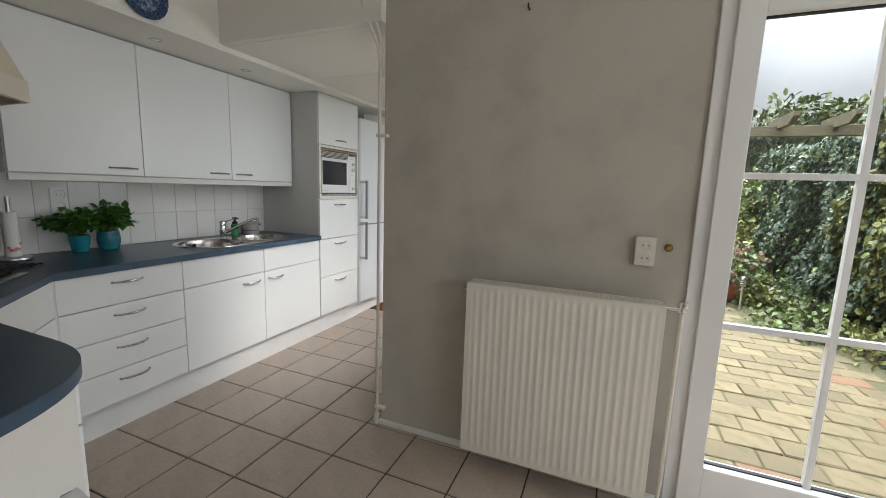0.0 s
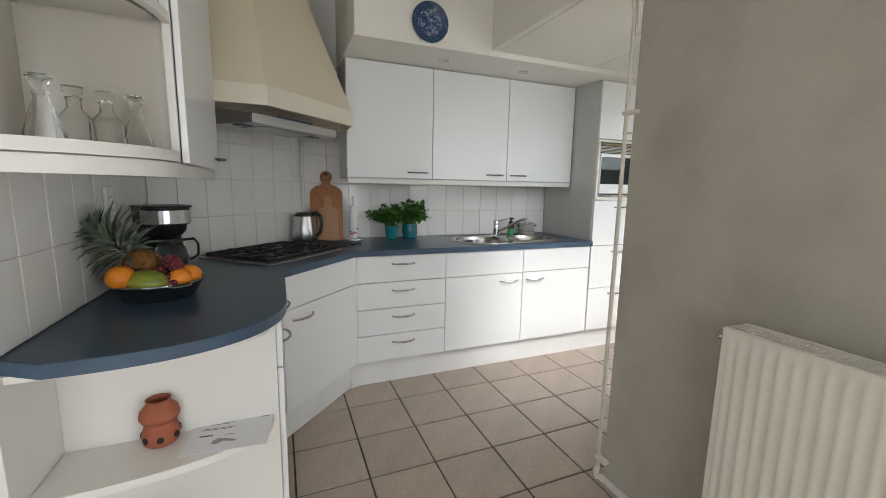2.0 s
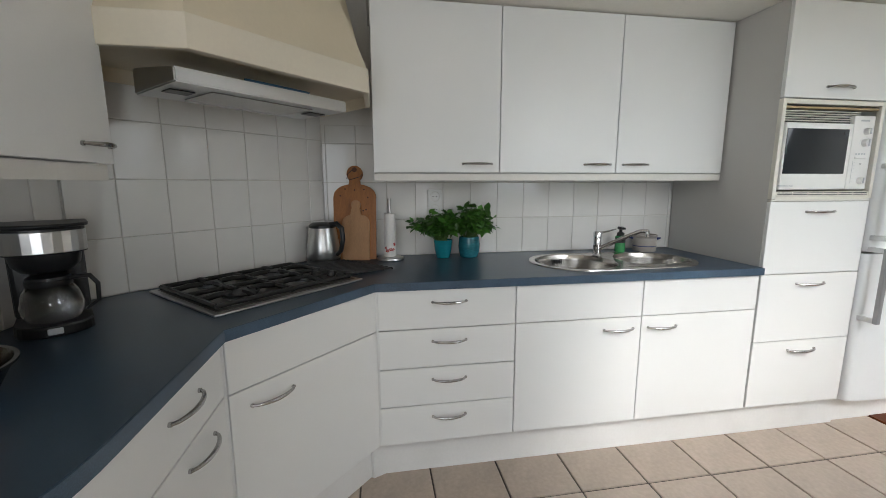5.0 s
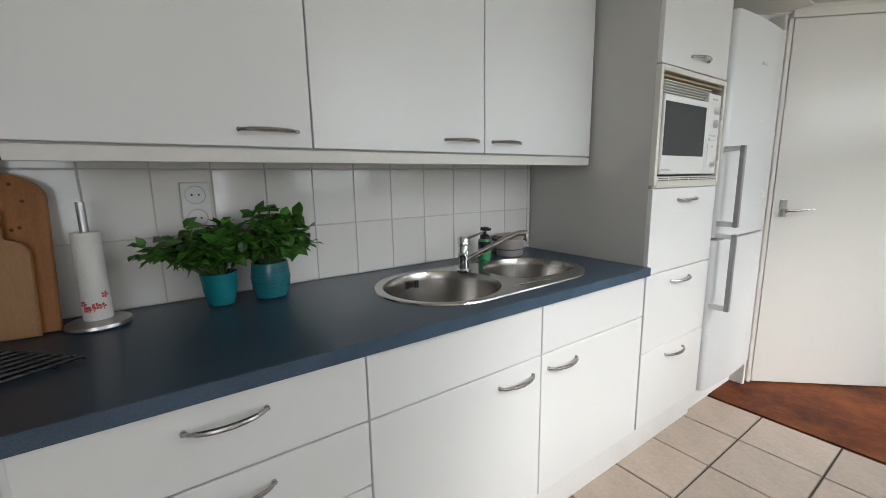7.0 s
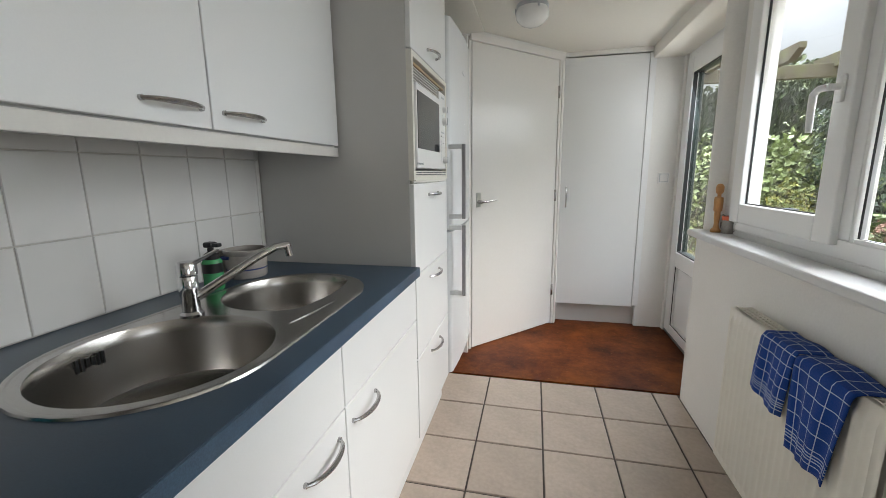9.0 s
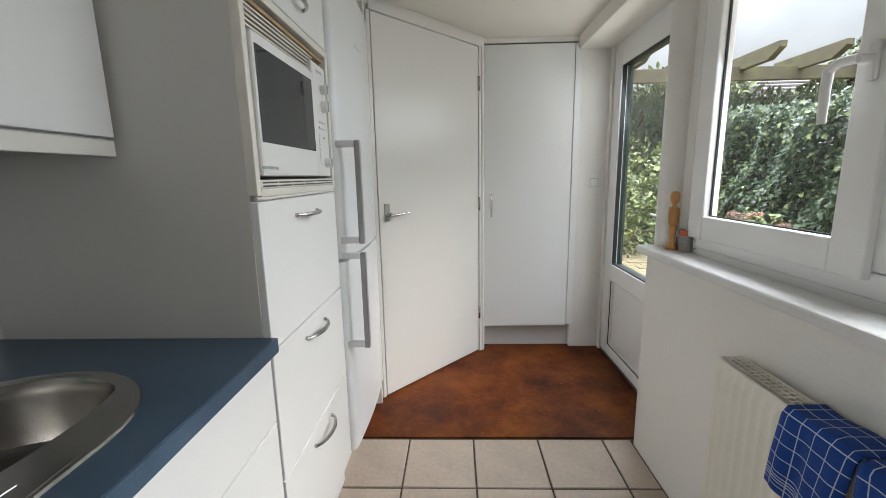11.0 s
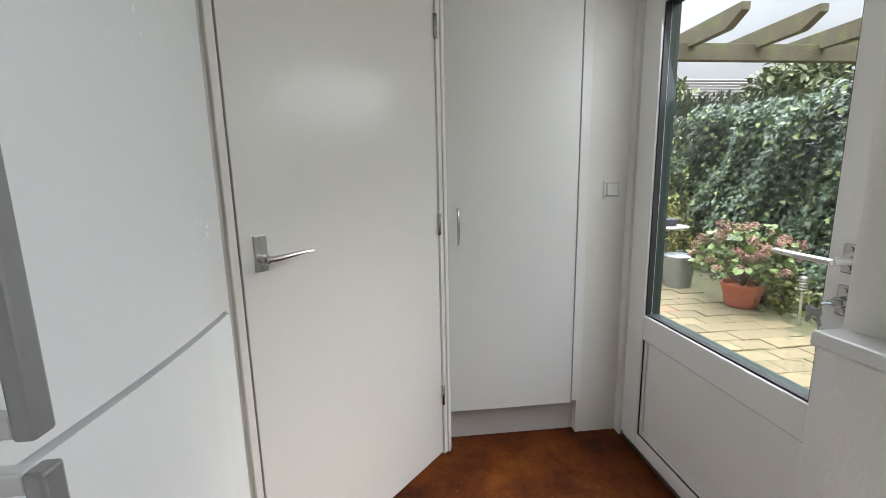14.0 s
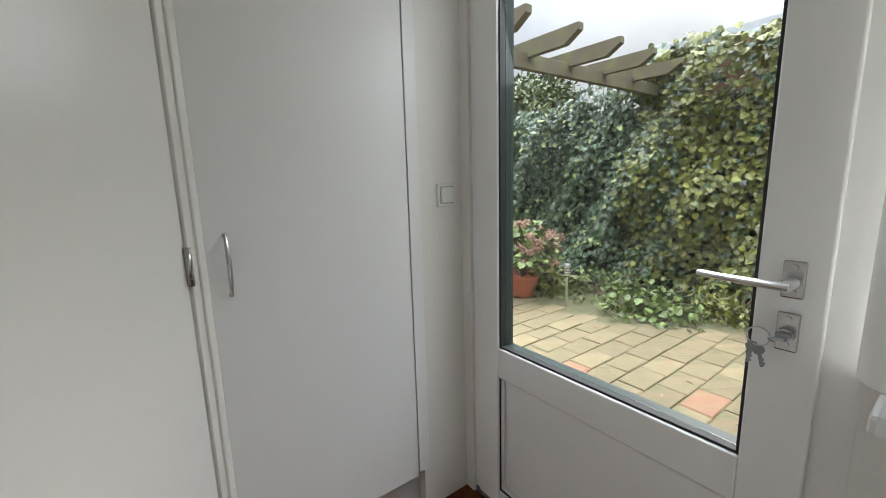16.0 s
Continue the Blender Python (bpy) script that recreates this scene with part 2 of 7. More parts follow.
# ---- mesh helpers ----
def box(bm, x0, x1, y0, y1, z0, z1, bev=0.0, seg=2):
    xs, ys, zs = sorted((x0, x1)), sorted((y0, y1)), sorted((z0, z1))
    v = [bm.verts.new((x, y, z)) for x in xs for y in ys for z in zs]
    fs = [bm.faces.new([v[i] for i in q]) for q in ((0, 1, 3, 2), (4, 6, 7, 5), (0, 4, 5, 1), (2, 3, 7, 6), (0, 2, 6, 4), (1, 5, 7, 3))]
    if bev:
        es = list({e for f in fs for e in f.edges})
        bmesh.ops.bevel(bm, geom=es, offset=bev, segments=seg, affect="EDGES", profile=0.5)
    return bm


def boxed(*a, **k):
    return box(bmesh.new(), *a, **k)


def tube(bm, pts, r, n=10, cap=True, squash=1.0, up=None):
    """A round bar along a polyline; r a number or one per point; squash flattens it across up."""
    pts = [Vector(p) for p in pts]
    rs = r if isinstance(r, (list, tuple)) else [r] * len(pts)
    rings, prev = [], None
    for i, p in enumerate(pts):
        d = (pts[min(i + 1, len(pts) - 1)] - pts[max(i - 1, 0)]).normalized()
        if prev is None:
            ref = Vector(up) if up else (Vector((0, 0, 1)) if abs(d.z) < 0.9 else Vector((1, 0, 0)))
            a = d.cross(ref).normalized()
        else:
            a = (prev - d * prev.dot(d)).normalized()
        prev = a
        b = d.cross(a)
        rings.append([bm.verts.new(p + rs[i] * (math.cos(2 * math.pi * k / n) * a + squash * math.sin(2 * math.pi * k / n) * b)) for k in range(n)])
    for q, s in zip(rings, rings[1:]):
        for k in range(n):
            bm.faces.new((q[k], q[(k + 1) % n], s[(k + 1) % n], s[k])).smooth = True
    if cap:
        bm.faces.new(rings[0][::-1])
        bm.faces.new(rings[-1])
    return bm


def lathe(bm, prof, c=(0, 0, 0), n=28, sx=1.0, sy=1.0, smooth=True, closed=False):
    """Turn a profile of (radius, height) round the z axis at c."""
    rings = []
    for r, z in prof:
        if r < 1e-6:
            rings.append([bm.verts.new((c[0], c[1], c[2] + z))])
        else:
            rings.append([bm.verts.new((c[0] + sx * r * math.cos(2 * math.pi * k / n), c[1] + sy * r * math.sin(2 * math.pi * k / n), c[2] + z)) for k in range(n)])
    for a, b in zip(rings, rings[1:]):
        for k in range(n):
            k2 = (k + 1) % n
            if len(a) == 1 and len(b) == 1:
                continue
            if len(a) == 1:
                f = bm.faces.new((a[0], b[k2], b[k]))
            elif len(b) == 1:
                f = bm.faces.new((a[k], a[k2], b[0]))
            else:
                f = bm.faces.new((a[k], a[k2], b[k2], b[k]))
            f.smooth = smooth
    return bm


def extrude_poly(bm, pts, z0, z1, bev=0.0):
    """A solid from an outline in plan between two heights."""
    lo, hi = [bm.verts.new((x, y, z0)) for x, y in pts], [bm.verts.new((x, y, z1)) for x, y in pts]
    n = len(pts)
    bot, top = bm.faces.new(lo[::-1]), bm.faces.new(hi)
    for i in range(n):
        bm.faces.new((lo[i], lo[(i + 1) % n], hi[(i + 1) % n], hi[i]))
    if bev:
        bmesh.ops.bevel(bm, geom=list(top.edges) + list(bot.edges), offset=bev, segments=2, affect="EDGES", profile=0.5)
    return bm


def thing(name, label, category, at=(0, 0, 0), group="", kind=""):
    ob = new(name)
    ob.empty_display_size = 0.05
    ob.location = at
    tagged(ob, label, category, group, kind)
    return ob


def base_of(ob):
    return Vector((0, 0, 0)) if ob.parent else ob.location.copy()


def finish(name, bm, material, m=None):
    if m is not None:
        bm.transform(m)
    bmesh.ops.recalc_face_normals(bm, faces=bm.faces[:])
    for e in bm.edges:
        if len(e.link_faces) == 2 and e.calc_face_angle(0) > 0.65:
            e.smooth = False
    me = bpy.data.meshes.new(name)
    bm.to_mesh(me)
    bm.free()
    me.materials.append(material)
    return me


def part(name, bm, material, parent, label="", m=None, kind=""):
    """One bmesh, given in world metres (or moved there by m), as a mesh under a thing or a part."""
    ob = new(name, finish(name, bm, material, m))
    ob.parent = parent
    ob.matrix_parent_inverse = Matrix.Translation(-base_of(parent))
    return tagged(ob, label, kind=kind)


def solo(name, bm, material, label, category, m=None, kind="", group=""):
    return tagged(new(name, finish(name, bm, material, m)), label, category, group, kind)


def setting(name, bm, material, label, category):
    return solo(name, bm, material, label, category, kind="structure")


def smooth_all(bm):
    for f in bm.faces:
        f.smooth = True
    return bm


def rot(x, y, z, deg):
    return pose(x, y, z, 0, 0, deg)


# ---- plan ----
WX, SY, EX = -3.0, -0.06, -1.085      # sink wall, south tiled wall, inner face of the window wall
DY, NY = 1.86, 4.80                  # dining partition, north end
CZ, DZ = 2.158, 2.75                 # kitchen ceiling, dining ceiling
PARTX = -1.15                        # free end of the dining partition
DOORX = -0.825                       # garden door
DIAG0, DIAG1 = (-2.25, SY), (WX, 0.69)   # ends of the diagonal tiled wall
DW0, DW1 = (-2.341, 4.078), (-1.727, 4.749)  # diagonal wall with the inner door
EXO = -0.74                          # outside face of the window wall

# ---- structure: floor ----
floor = setting("floor", box(boxed(-3.4, 3.1, -3.2, DY + 0.23, -0.14, -0.006), -3.4, EXO, DY + 0.2301, 5.3, -0.14, -0.006), FLOORGROUT, "dark grout bed under beige stone floor tiles", "floor")
setting("floor_mat_well", boxed(-2.47, -0.84, 3.712, 4.83, -0.006, 0.004), MATBROWN, "mottled rust-brown mat flooring by the garden door", "floor mat")

# walls
setting("wall_west", boxed(-3.25, WX, -0.3, 5.2, 0, 2.9), PLASTER_W, "white plastered wall behind the sink run", "wall")
setting("wall_south", boxed(-3.25, -0.96, SY - 0.2, SY, 0, 2.9), PLASTER_W, "white plastered wall behind the rounded counter", "wall")
dl = math.hypot(DIAG1[0] - DIAG0[0], DIAG1[1] - DIAG0[1])
ang_d = math.degrees(math.atan2(DIAG1[1] - DIAG0[1], DIAG1[0] - DIAG0[0]))
M_DIAG = rot(DIAG0[0], DIAG0[1], 0, ang_d)   # x along the diagonal wall, y into it
setting("wall_diagonal", boxed(-0.02, dl + 0.02, 0.002, 0.10, 0, 2.9), PLASTER_W, "white wall across the corner behind the hob", "wall").matrix_world = M_DIAG
bm = bmesh.new()
box(bm, PARTX, 0.29, DY, DY + 0.24, 0, 2.9)
box(bm, 0.29, 2.13, DY, DY + 0.24, 2.12, 2.9)
box(bm, 2.13, 3.05, DY, DY + 0.24, 0, 2.9)
setting("wall_partition", bm, PLASTER, "cream plastered wall with faint grey marks", "wall")
setting("skirting_board", boxed(PARTX - 0.008, 0.28, DY - 0.026, DY - 0.001, 0, 0.024, bev=0.004), FRAMEPAINT, "low cream-painted skirting board along the plastered wall", "skirting board")
bm = bmesh.new()
box(bm, EX, EXO, DY + 0.24, 3.665, 0, 0.925)         # knee wall
box(bm, -0.93, EXO, 3.665, 3.71, 0, 0.925)
box(bm, EX, -0.925, DY + 0.24, 2.02, 0.925, 2.9)        # pier by the partition
box(bm, -1.0, -0.925, 3.535, 3.71, 0.925, 2.9)      # pier by the door
box(bm, EX + 0.02, -0.925, 2.02, 3.71, 2.09, 2.9)       # lintel
box(bm, DOORX - 0.055, EXO, 3.71, 4.80, 2.09, 2.9)
box(bm, DOORX - 0.055, -0.79, 4.735, 5.1, 0, 2.09)
setting("wall_east", bm, PLASTER_W, "white plastered wall under and around the kitchen window", "wall")
setting("boxed_beam", boxed(EX - 0.005, EXO - 0.03, 2.0, NY, 2.075, CZ + 0.01, bev=0.006), CEILING, "cream-painted boxed beam above window and garden door", "beam")
bm = bmesh.new()
box(bm, -1.085, EXO, NY - 0.02, NY + 0.2, 0, 2.6)
box(bm, -1.76, -1.085, NY + 0.08, NY + 0.25, 0, 2.6)
box(bm, -1.76, -1.085, NY - 0.005, NY + 0.08, 2.14, 2.6)
setting("wall_north", bm, PLASTER_W, "cream wall beside the tall cupboard", "wall")
setting("dining_wall_south", boxed(-1.2, 3.05, -3.2, -3.0, 0, 2.9), PLASTER, "plain cream wall closing the dining room", "wall")
setting("dining_wall_west", boxed(-1.2, -1.0, -3.0, SY - 0.2, 0, 2.9), PLASTER, "plain cream wall of the dining room", "wall")
bm = bmesh.new()
box(bm, 2.9, 3.1, -3.0, -1.7, 0, 2.9)
box(bm, 2.9, 3.1, 0.5, DY, 0, 2.9)
box(bm, 2.9, 3.1, -1.7, 0.5, 0, 0.6)
box(bm, 2.9, 3.1, -1.7, 0.5, 2.3, 2.9)
setting("dining_wall_east", bm, PLASTER, "plain cream wall with a window opening", "wall")

# ceilings
bm = boxed(-3.2, EXO, DY + 0.004, 5.2, CZ, CZ + 0.05)
box(bm, -2.262, PARTX - 0.001, 1.815, DY - 0.0001, CZ, 2.9)
setting("ceiling_kitchen", bm, CEILING, "low cream ceiling of smooth boards", "ceiling")
setting("ceiling_board_joint", boxed(-2.24, EX, 2.62, 2.624, CZ - 0.0015, CZ), PLASTER_W, "thin joint between ceiling boards", "ceiling joint")
setting("ceiling_dining", boxed(-3.3, 3.1, -3.2, 2.0, DZ, DZ + 0.1), CEILING, "cream ceiling of the dining room", "ceiling")
# bulkhead over the wall cabinets
bm = extrude_poly(bmesh.new(), [(WX, 0.952), (-2.252, 0.952), (-2.25, 4.05), (WX, 4.05)], 2.120, 2.132, bev=0.002)
box(bm, WX, -2.262, 0.96, DY, 2.132, DZ)
box(bm, WX, -2.262, DY, 4.05, 2.132, CZ - 0.0005)
setting("bulkhead", bm, CEILING, "cream-painted bulkhead above the wall cabinets", "bulkhead")


# ---- kitchen cabinets ----
def bow_handle(length=0.15, out=0.028):
    """A slim bowed bar handle along x, standing out towards -y."""
    bm = bmesh.new()
    pts, rs = [], []
    for i in range(13):
        u = i / 12
        s = math.sin(math.pi * u)
        pts.append(((u - 0.5) * length, -0.004 - out * (s ** 0.6), 0))
        rs.append(0.0042 + 0.0022 * s)
    tube(bm, pts, rs, 8, up=(0, 0, 1))
    for sx in (-0.5, 0.5):
        tube(bm, [(sx * length * 0.97, 0.0005, 0), (sx * length * 0.97, -0.007, 0)], 0.006, 8)
    return bm


def front_panel(parent, m, name, x0, x1, z0, z1, handle=None, material=None, label="", hl=0.15, vertical=False):
    """A door or drawer front in the frame m (x along, y into the cabinet) with its handle at (x, z)."""
    g = 0.0022
    p = part(name, boxed(x0 + g, x1 - g, -0.019, -0.0005, z0 + g, z1 - g, bev=0.0025), material or CAB, parent, label, m)
    if handle:
        hm = m @ pose(handle[0], -0.0185, handle[1], 0, 90 if vertical else 0, 0)
        part("handle", bow_handle(hl), NICKEL, p, "bowed satin metal handle", hm)
    return p


# frames: x along the front as seen, y into the unit
M_SINK = rot(-2.369, 0, 0, 90)
M_WALLC = rot(-2.655, 0, 0, 90)


def unit_body(parent, m, x0, x1, z0, z1, depth, side=None, t=0.016):
    bm = bmesh.new()
    box(bm, x0, x0 + t, 0, depth, z0, z1)
    box(bm, x1 - t, x1, 0, depth, z0, z1)
    box(bm, x0 + t, x1 - t, 0.001, depth, z0, z0 + t)
    box(bm, x0 + t, x1 - t, 0.001, depth, z1 - t, z1)
    box(bm, x0 + t, x1 - t, depth - 0.006, depth, z0 + t, z1 - t)
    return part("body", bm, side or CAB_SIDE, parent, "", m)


BASE_TOP, PL = 0.873, 0.174
ZD = (PL, 0.352, 0.526, 0.700, BASE_TOP)

u = thing("drawer_cabinet", "white laminate base cabinet with four drawers under the worktop", "cabinet", (-2.369, 0.965, PL), "base cabinets")
unit_body(u, M_SINK, 0.965, 1.565, PL, BASE_TOP, 0.60)
for a, b in zip(ZD, ZD[1:]):
    front_panel(u, M_SINK, "drawer", 0.965, 1.565, a, b, (1.268, b - 0.055))
u = thing("sink_cabinet", "white base cabinet with false drawer front under the sink", "cabinet", (-2.369, 1.565, PL), "base cabinets")
unit_body(u, M_SINK, 1.565, 2.178, PL, 0.72, 0.60)
front_panel(u, M_SINK, "false_drawer", 1.565, 2.178, ZD[3], BASE_TOP)
front_panel(u, M_SINK, "door", 1.565, 2.178, PL, ZD[3], (2.062, ZD[3] - 0.055))
u = thing("sink_cabinet", "white base cabinet with one door beside the tall oven cabinet", "cabinet", (-2.369, 2.178, PL), "base cabinets")
unit_body(u, M_SINK, 2.178, 2.792, PL, 0.72, 0.60)
front_panel(u, M_SINK, "false_drawer", 2.178, 2.792, ZD[3], BASE_TOP)
front_panel(u, M_SINK, "door", 2.178, 2.792, PL, ZD[3], (2.285, ZD[3] - 0.055))

# diagonal hob cabinet
HF0, HF1 = Vector((-1.895, 0.53, 0)), Vector((-2.355, 0.962, 0))
M_HOB = rot(HF0.x - 0.012, HF0.y - 0.012, 0, math.degrees(math.atan2(HF1.y - HF0.y, HF1.x - HF0.x)))
HL = (HF1 - HF0).length
u = thing("corner_hob_cabinet", "white corner cabinet set diagonally under the hob", "cabinet", (-2.12, 0.74, PL), "base cabinets")
part("body", boxed(0.01, HL - 0.01, 0.002, 0.45, PL, 0.80), CAB_SIDE, u, "", M_HOB)
front_panel(u, M_HOB, "top_panel", 0.004, HL - 0.004, ZD[3], BASE_TOP)
front_panel(u, M_HOB, "door", 0.004, HL - 0.004, PL, ZD[3], (0.145, ZD[3] - 0.06))

# narrow cabinet and rounded end unit along the south wall
M_SOUTH = rot(0, 0.512, 0, 180)
u = thing("narrow_cabinet", "narrow white base cabinet with one drawer and one door", "cabinet", (-1.58, 0.5, PL), "base cabinets")
unit_body(u, M_SOUTH, 1.25, 1.89, PL, BASE_TOP, 0.55)
front_panel(u, M_SOUTH, "drawer", 1.255, 1.885, 0.708, BASE_TOP, (1.66, 0.808))
front_panel(u, M_SOUTH, "door", 1.255, 1.885, PL, 0.708, (1.72, 0.653))


def round_end(x_in, x_out, y_in, y_out, n=20, p=2.9):
    """Quarter of a rounded outline from (x_in, y_out) to (x_out, y_in)."""
    pts = []
    for i in range(n + 1):
        a = math.pi / 2 * (1 - i / n)
        c, s = abs(math.cos(a)) ** (2 / p), abs(math.sin(a)) ** (2 / p)
        pts.append((x_in + (x_out - x_in) * c, y_in + (y_out - y_in) * s))
    return pts


SOY = SY + 0.004
u = thing("end_shelf_unit", "white open end unit with rounded shelves below the counter", "shelf unit", (-1.1, 0.2, 0))
part("side_panel", boxed(-1.25, -1.232, SOY + 0.016, 0.512, 0.0, BASE_TOP, bev=0.002), CAB_EDGE, u)
part("back_panel", boxed(-1.25, -0.992, SOY, SOY + 0.016, 0.0, BASE_TOP, bev=0.002), CAB_EDGE, u)
shelf_out = [(-1.232, SOY + 0.016)] + round_end(-1.232, -1.03, SOY + 0.016, 0.497, p=2.3)
for z in (0.535, 0.15):
    part("shelf", extrude_poly(bmesh.new(), shelf_out, z, z + 0.022, bev=0.004), CAB_EDGE, u)
part("top_panel", extrude_poly(bmesh.new(), shelf_out, BASE_TOP - 0.018, BASE_TOP), CAB_EDGE, u)

# worktop with the sink cut out of it
FX, FY = -2.335, 0.548


def sink_outline(grow=0.0, n=20):
    """The outline round two circles, in plan."""
    (ax, ay, ar), (bx, by, br) = (-2.636, 1.985, 0.233 + grow), (-2.628, 2.413, 0.212 + grow)
    k = math.asin((ar - br) / (by - ay))
    pts = [(bx + br * math.cos(a), by + br * math.sin(a)) for a in [k + (math.pi - 2 * k) * i / n for i in range(n + 1)]]
    pts += [(ax + ar * math.cos(a), ay + ar * math.sin(a)) for a in [math.pi - k + (math.pi + 2 * k) * i / n for i in range(n + 1)]]
    return pts


def filled(bm, loops, z):
    """Fill the area between outer and inner outlines at height z."""
    es, out = [], []
    for pts in loops:
        vs = [bm.verts.new((x, y, z)) for x, y in pts]
        out.append(vs)
        es += [bm.edges.new((vs[i], vs[(i + 1) % len(vs)])) for i in range(len(vs))]
    bmesh.ops.triangle_fill(bm, use_beauty=True, use_dissolve=False, edges=es)
    return out


outer = [(WX + 0.003, 2.797), (WX + 0.003, 0.695), (DIAG0[0] + 0.006, SOY), (-1.045, SOY)] + round_end(-1.40, -0.985, SOY + 0.10, FY, 24, 2.5)[::-1] + [(-1.872, FY), (FX, 0.957), (FX, 2.797)]
bm = bmesh.new()
hole = sink_outline(-0.014)
top_l = filled(bm, [outer, hole], 0.910)
bot_l = filled(bm, [outer, hole], 0.874)
for a, b in zip(top_l, bot_l):
    for i in range(len(a)):
        j = (i + 1) % len(a)
        bm.faces.new((a[i], a[j], b[j], b[i]))
wt = thing("worktop", "dark blue speckled laminate worktop with a rounded end", "worktop", (-2.3, 0.9, 0.874))
worktop = part("slab", bm, WORKTOP, wt)
bv = worktop.modifiers.new("rounded_edge", "BEVEL")
bv.width, bv.segments, bv.limit_method, bv.angle_limit = 0.004, 2, "ANGLE", radians(50)

# corner fillers between the angled cabinets
for pts in ([(-2.354, 0.945), (-2.354, 0.968), (-2.40, 0.968), (-2.40, 0.935), (-2.37, 0.93)], [(-1.885, 0.512), (-1.905, 0.53), (-1.93, 0.52), (-1.92, 0.48), (-1.886, 0.48)]):
    solo("corner_filler", extrude_poly(bmesh.new(), pts, PL, BASE_TOP), CAB, "narrow white filler strip between angled base cabinets", "filler strip")
solo("plinth", extrude_poly(bmesh.new(), [(-2.405, 0.985), (-2.38, 0.93), (-2.41, 0.90), (-2.45, 0.985)], 0, PL - 0.004), PLINTH, "white plinth corner piece at the angle", "plinth")

# plinths
solo("plinth", boxed(0.97, 3.43, 0.035, 0.05, 0, PL - 0.004, bev=0.001), PLINTH, "white laminate plinth below the sink run", "plinth", M_SINK)
solo("plinth", boxed(0.02, HL + 0.02, 0.038, 0.053, 0, PL - 0.004), PLINTH, "white plinth below the corner hob cabinet", "plinth", M_HOB)
solo("plinth", boxed(1.27, 1.88, 0.03, 0.045, 0, PL - 0.004), PLINTH, "white plinth below the narrow cabinet", "plinth", M_SOUTH)

# wall cabinets
for i, (a, b, h) in enumerate(((0.965, 1.566, 1.455), (1.566, 2.178, 2.076), (2.178, 2.790, 2.285))):
    u = thing("wall_cabinet", "plain white wall cabinet with one door over the worktop", "cabinet", (-2.655, a, 1.36), "wall cabinets")
    unit_body(u, M_WALLC, a, b, 1.36, 2.118, 0.335)
    front_panel(u, M_WALLC, "door", a, b, 1.362, 2.114, (h, 1.405), hl=0.145)
solo("light_rail", boxed(0.968, 2.788, -0.017, 0.003, 1.325, 1.3585, bev=0.002), CAB_EDGE, "cream light rail below the wall cabinets", "light rail", M_WALLC)

# tall cabinet with the microwave niche
TA, TB = 2.80, 3.372
u = thing("tall_cabinet", "tall white cabinet with three drawers and a microwave niche", "cabinet", (-2.369, TA, PL))
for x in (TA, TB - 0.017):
    part("side_panel", boxed(x, x + 0.017, -0.001, 0.625, PL, 2.118, bev=0.001), CAB_SIDE, u, "side panel, greyer than the fronts for its shade", M_SINK)
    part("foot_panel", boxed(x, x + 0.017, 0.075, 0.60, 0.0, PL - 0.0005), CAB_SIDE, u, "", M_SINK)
for z in (PL, 1.235, 1.675, 2.10):
    part("shelf", boxed(TA + 0.0171, TB - 0.0171, 0.002, 0.60, z, z + 0.016), CAB_SIDE, u, "", M_SINK)
part("back_panel", boxed(TA + 0.0171, TB - 0.0171, 0.601, 0.606, PL, 2.1), CAB_SIDE, u, "", M_SINK)
for a, b in ((PL, 0.525), (0.525, 0.870), (0.870, 1.2245)):
    front_panel(u, M_SINK, "drawer", TA, TB, a, b, (3.086, b - 0.05), hl=0.165)
front_panel(u, M_SINK, "door", TA, TB, 1.692, 2.114, (3.10, 1.745))
bm = bmesh.new()
box(bm, TA, TA + 0.02, -0.022, 0.0, 1.236, 1.689, bev=0.002)
box(bm, TB - 0.02, TB, -0.022, 0.0, 1.236, 1.689, bev=0.002)
box(bm, TA + 0.02, TB - 0.02, -0.022, 0.0, 1.2325, 1.25, bev=0.002)
box(bm, TA + 0.02, TB - 0.02, -0.022, 0.0, 1.668, 1.689, bev=0.002)
part("niche_trim", bm, BEIGE_TRIM, u, "aged beige trim round the microwave niche", M_SINK)
part("lower_grille", boxed(TA + 0.0205, TB - 0.0205, -0.021, 0.0, 1.2505, 1.271, bev=0.002), BEIGE_TRIM, u, "", M_SINK)
for z in (1.2545, 1.2625):
    for k in range(6):
        x = TA + 0.030 + k * 0.0865
        part("vent_slot", boxed(x, x + 0.080, -0.0216, -0.0212, z, z + 0.0038), BLACK, u, "", M_SINK)
part("vent_strip", boxed(TA + 0.022, TB - 0.022, -0.012, 0.02, 1.650, 1.660, bev=0.002), mat("tanned_wood_edge", (0.42, 0.31, 0.17), 0.6, var=0.15, vscale=9, stretch=(1, 8, 8)), u, "bare wooden edge above the vent slats", M_SINK)
for k in range(5):
    part("vent_slat", boxed(TA + 0.022, TB - 0.13, -0.016, 0.004, 1.594 + k * 0.0105, 1.5975 + k * 0.0105), BEIGE_TRIM, u, "", M_SINK)
part("vent_backing", boxed(TA + 0.022, TB - 0.13, 0.006, 0.01, 1.588, 1.648), BLACK, u, "", M_SINK)

part("drawer_lip", smooth_all(tube(bmesh.new(), [(TA + 0.002, -0.0145, 1.2288), (TB - 0.002, -0.0145, 1.2288)], 0.0048, 10)), CAB_EDGE, u, "rounded cream lip under the grille", M_SINK)

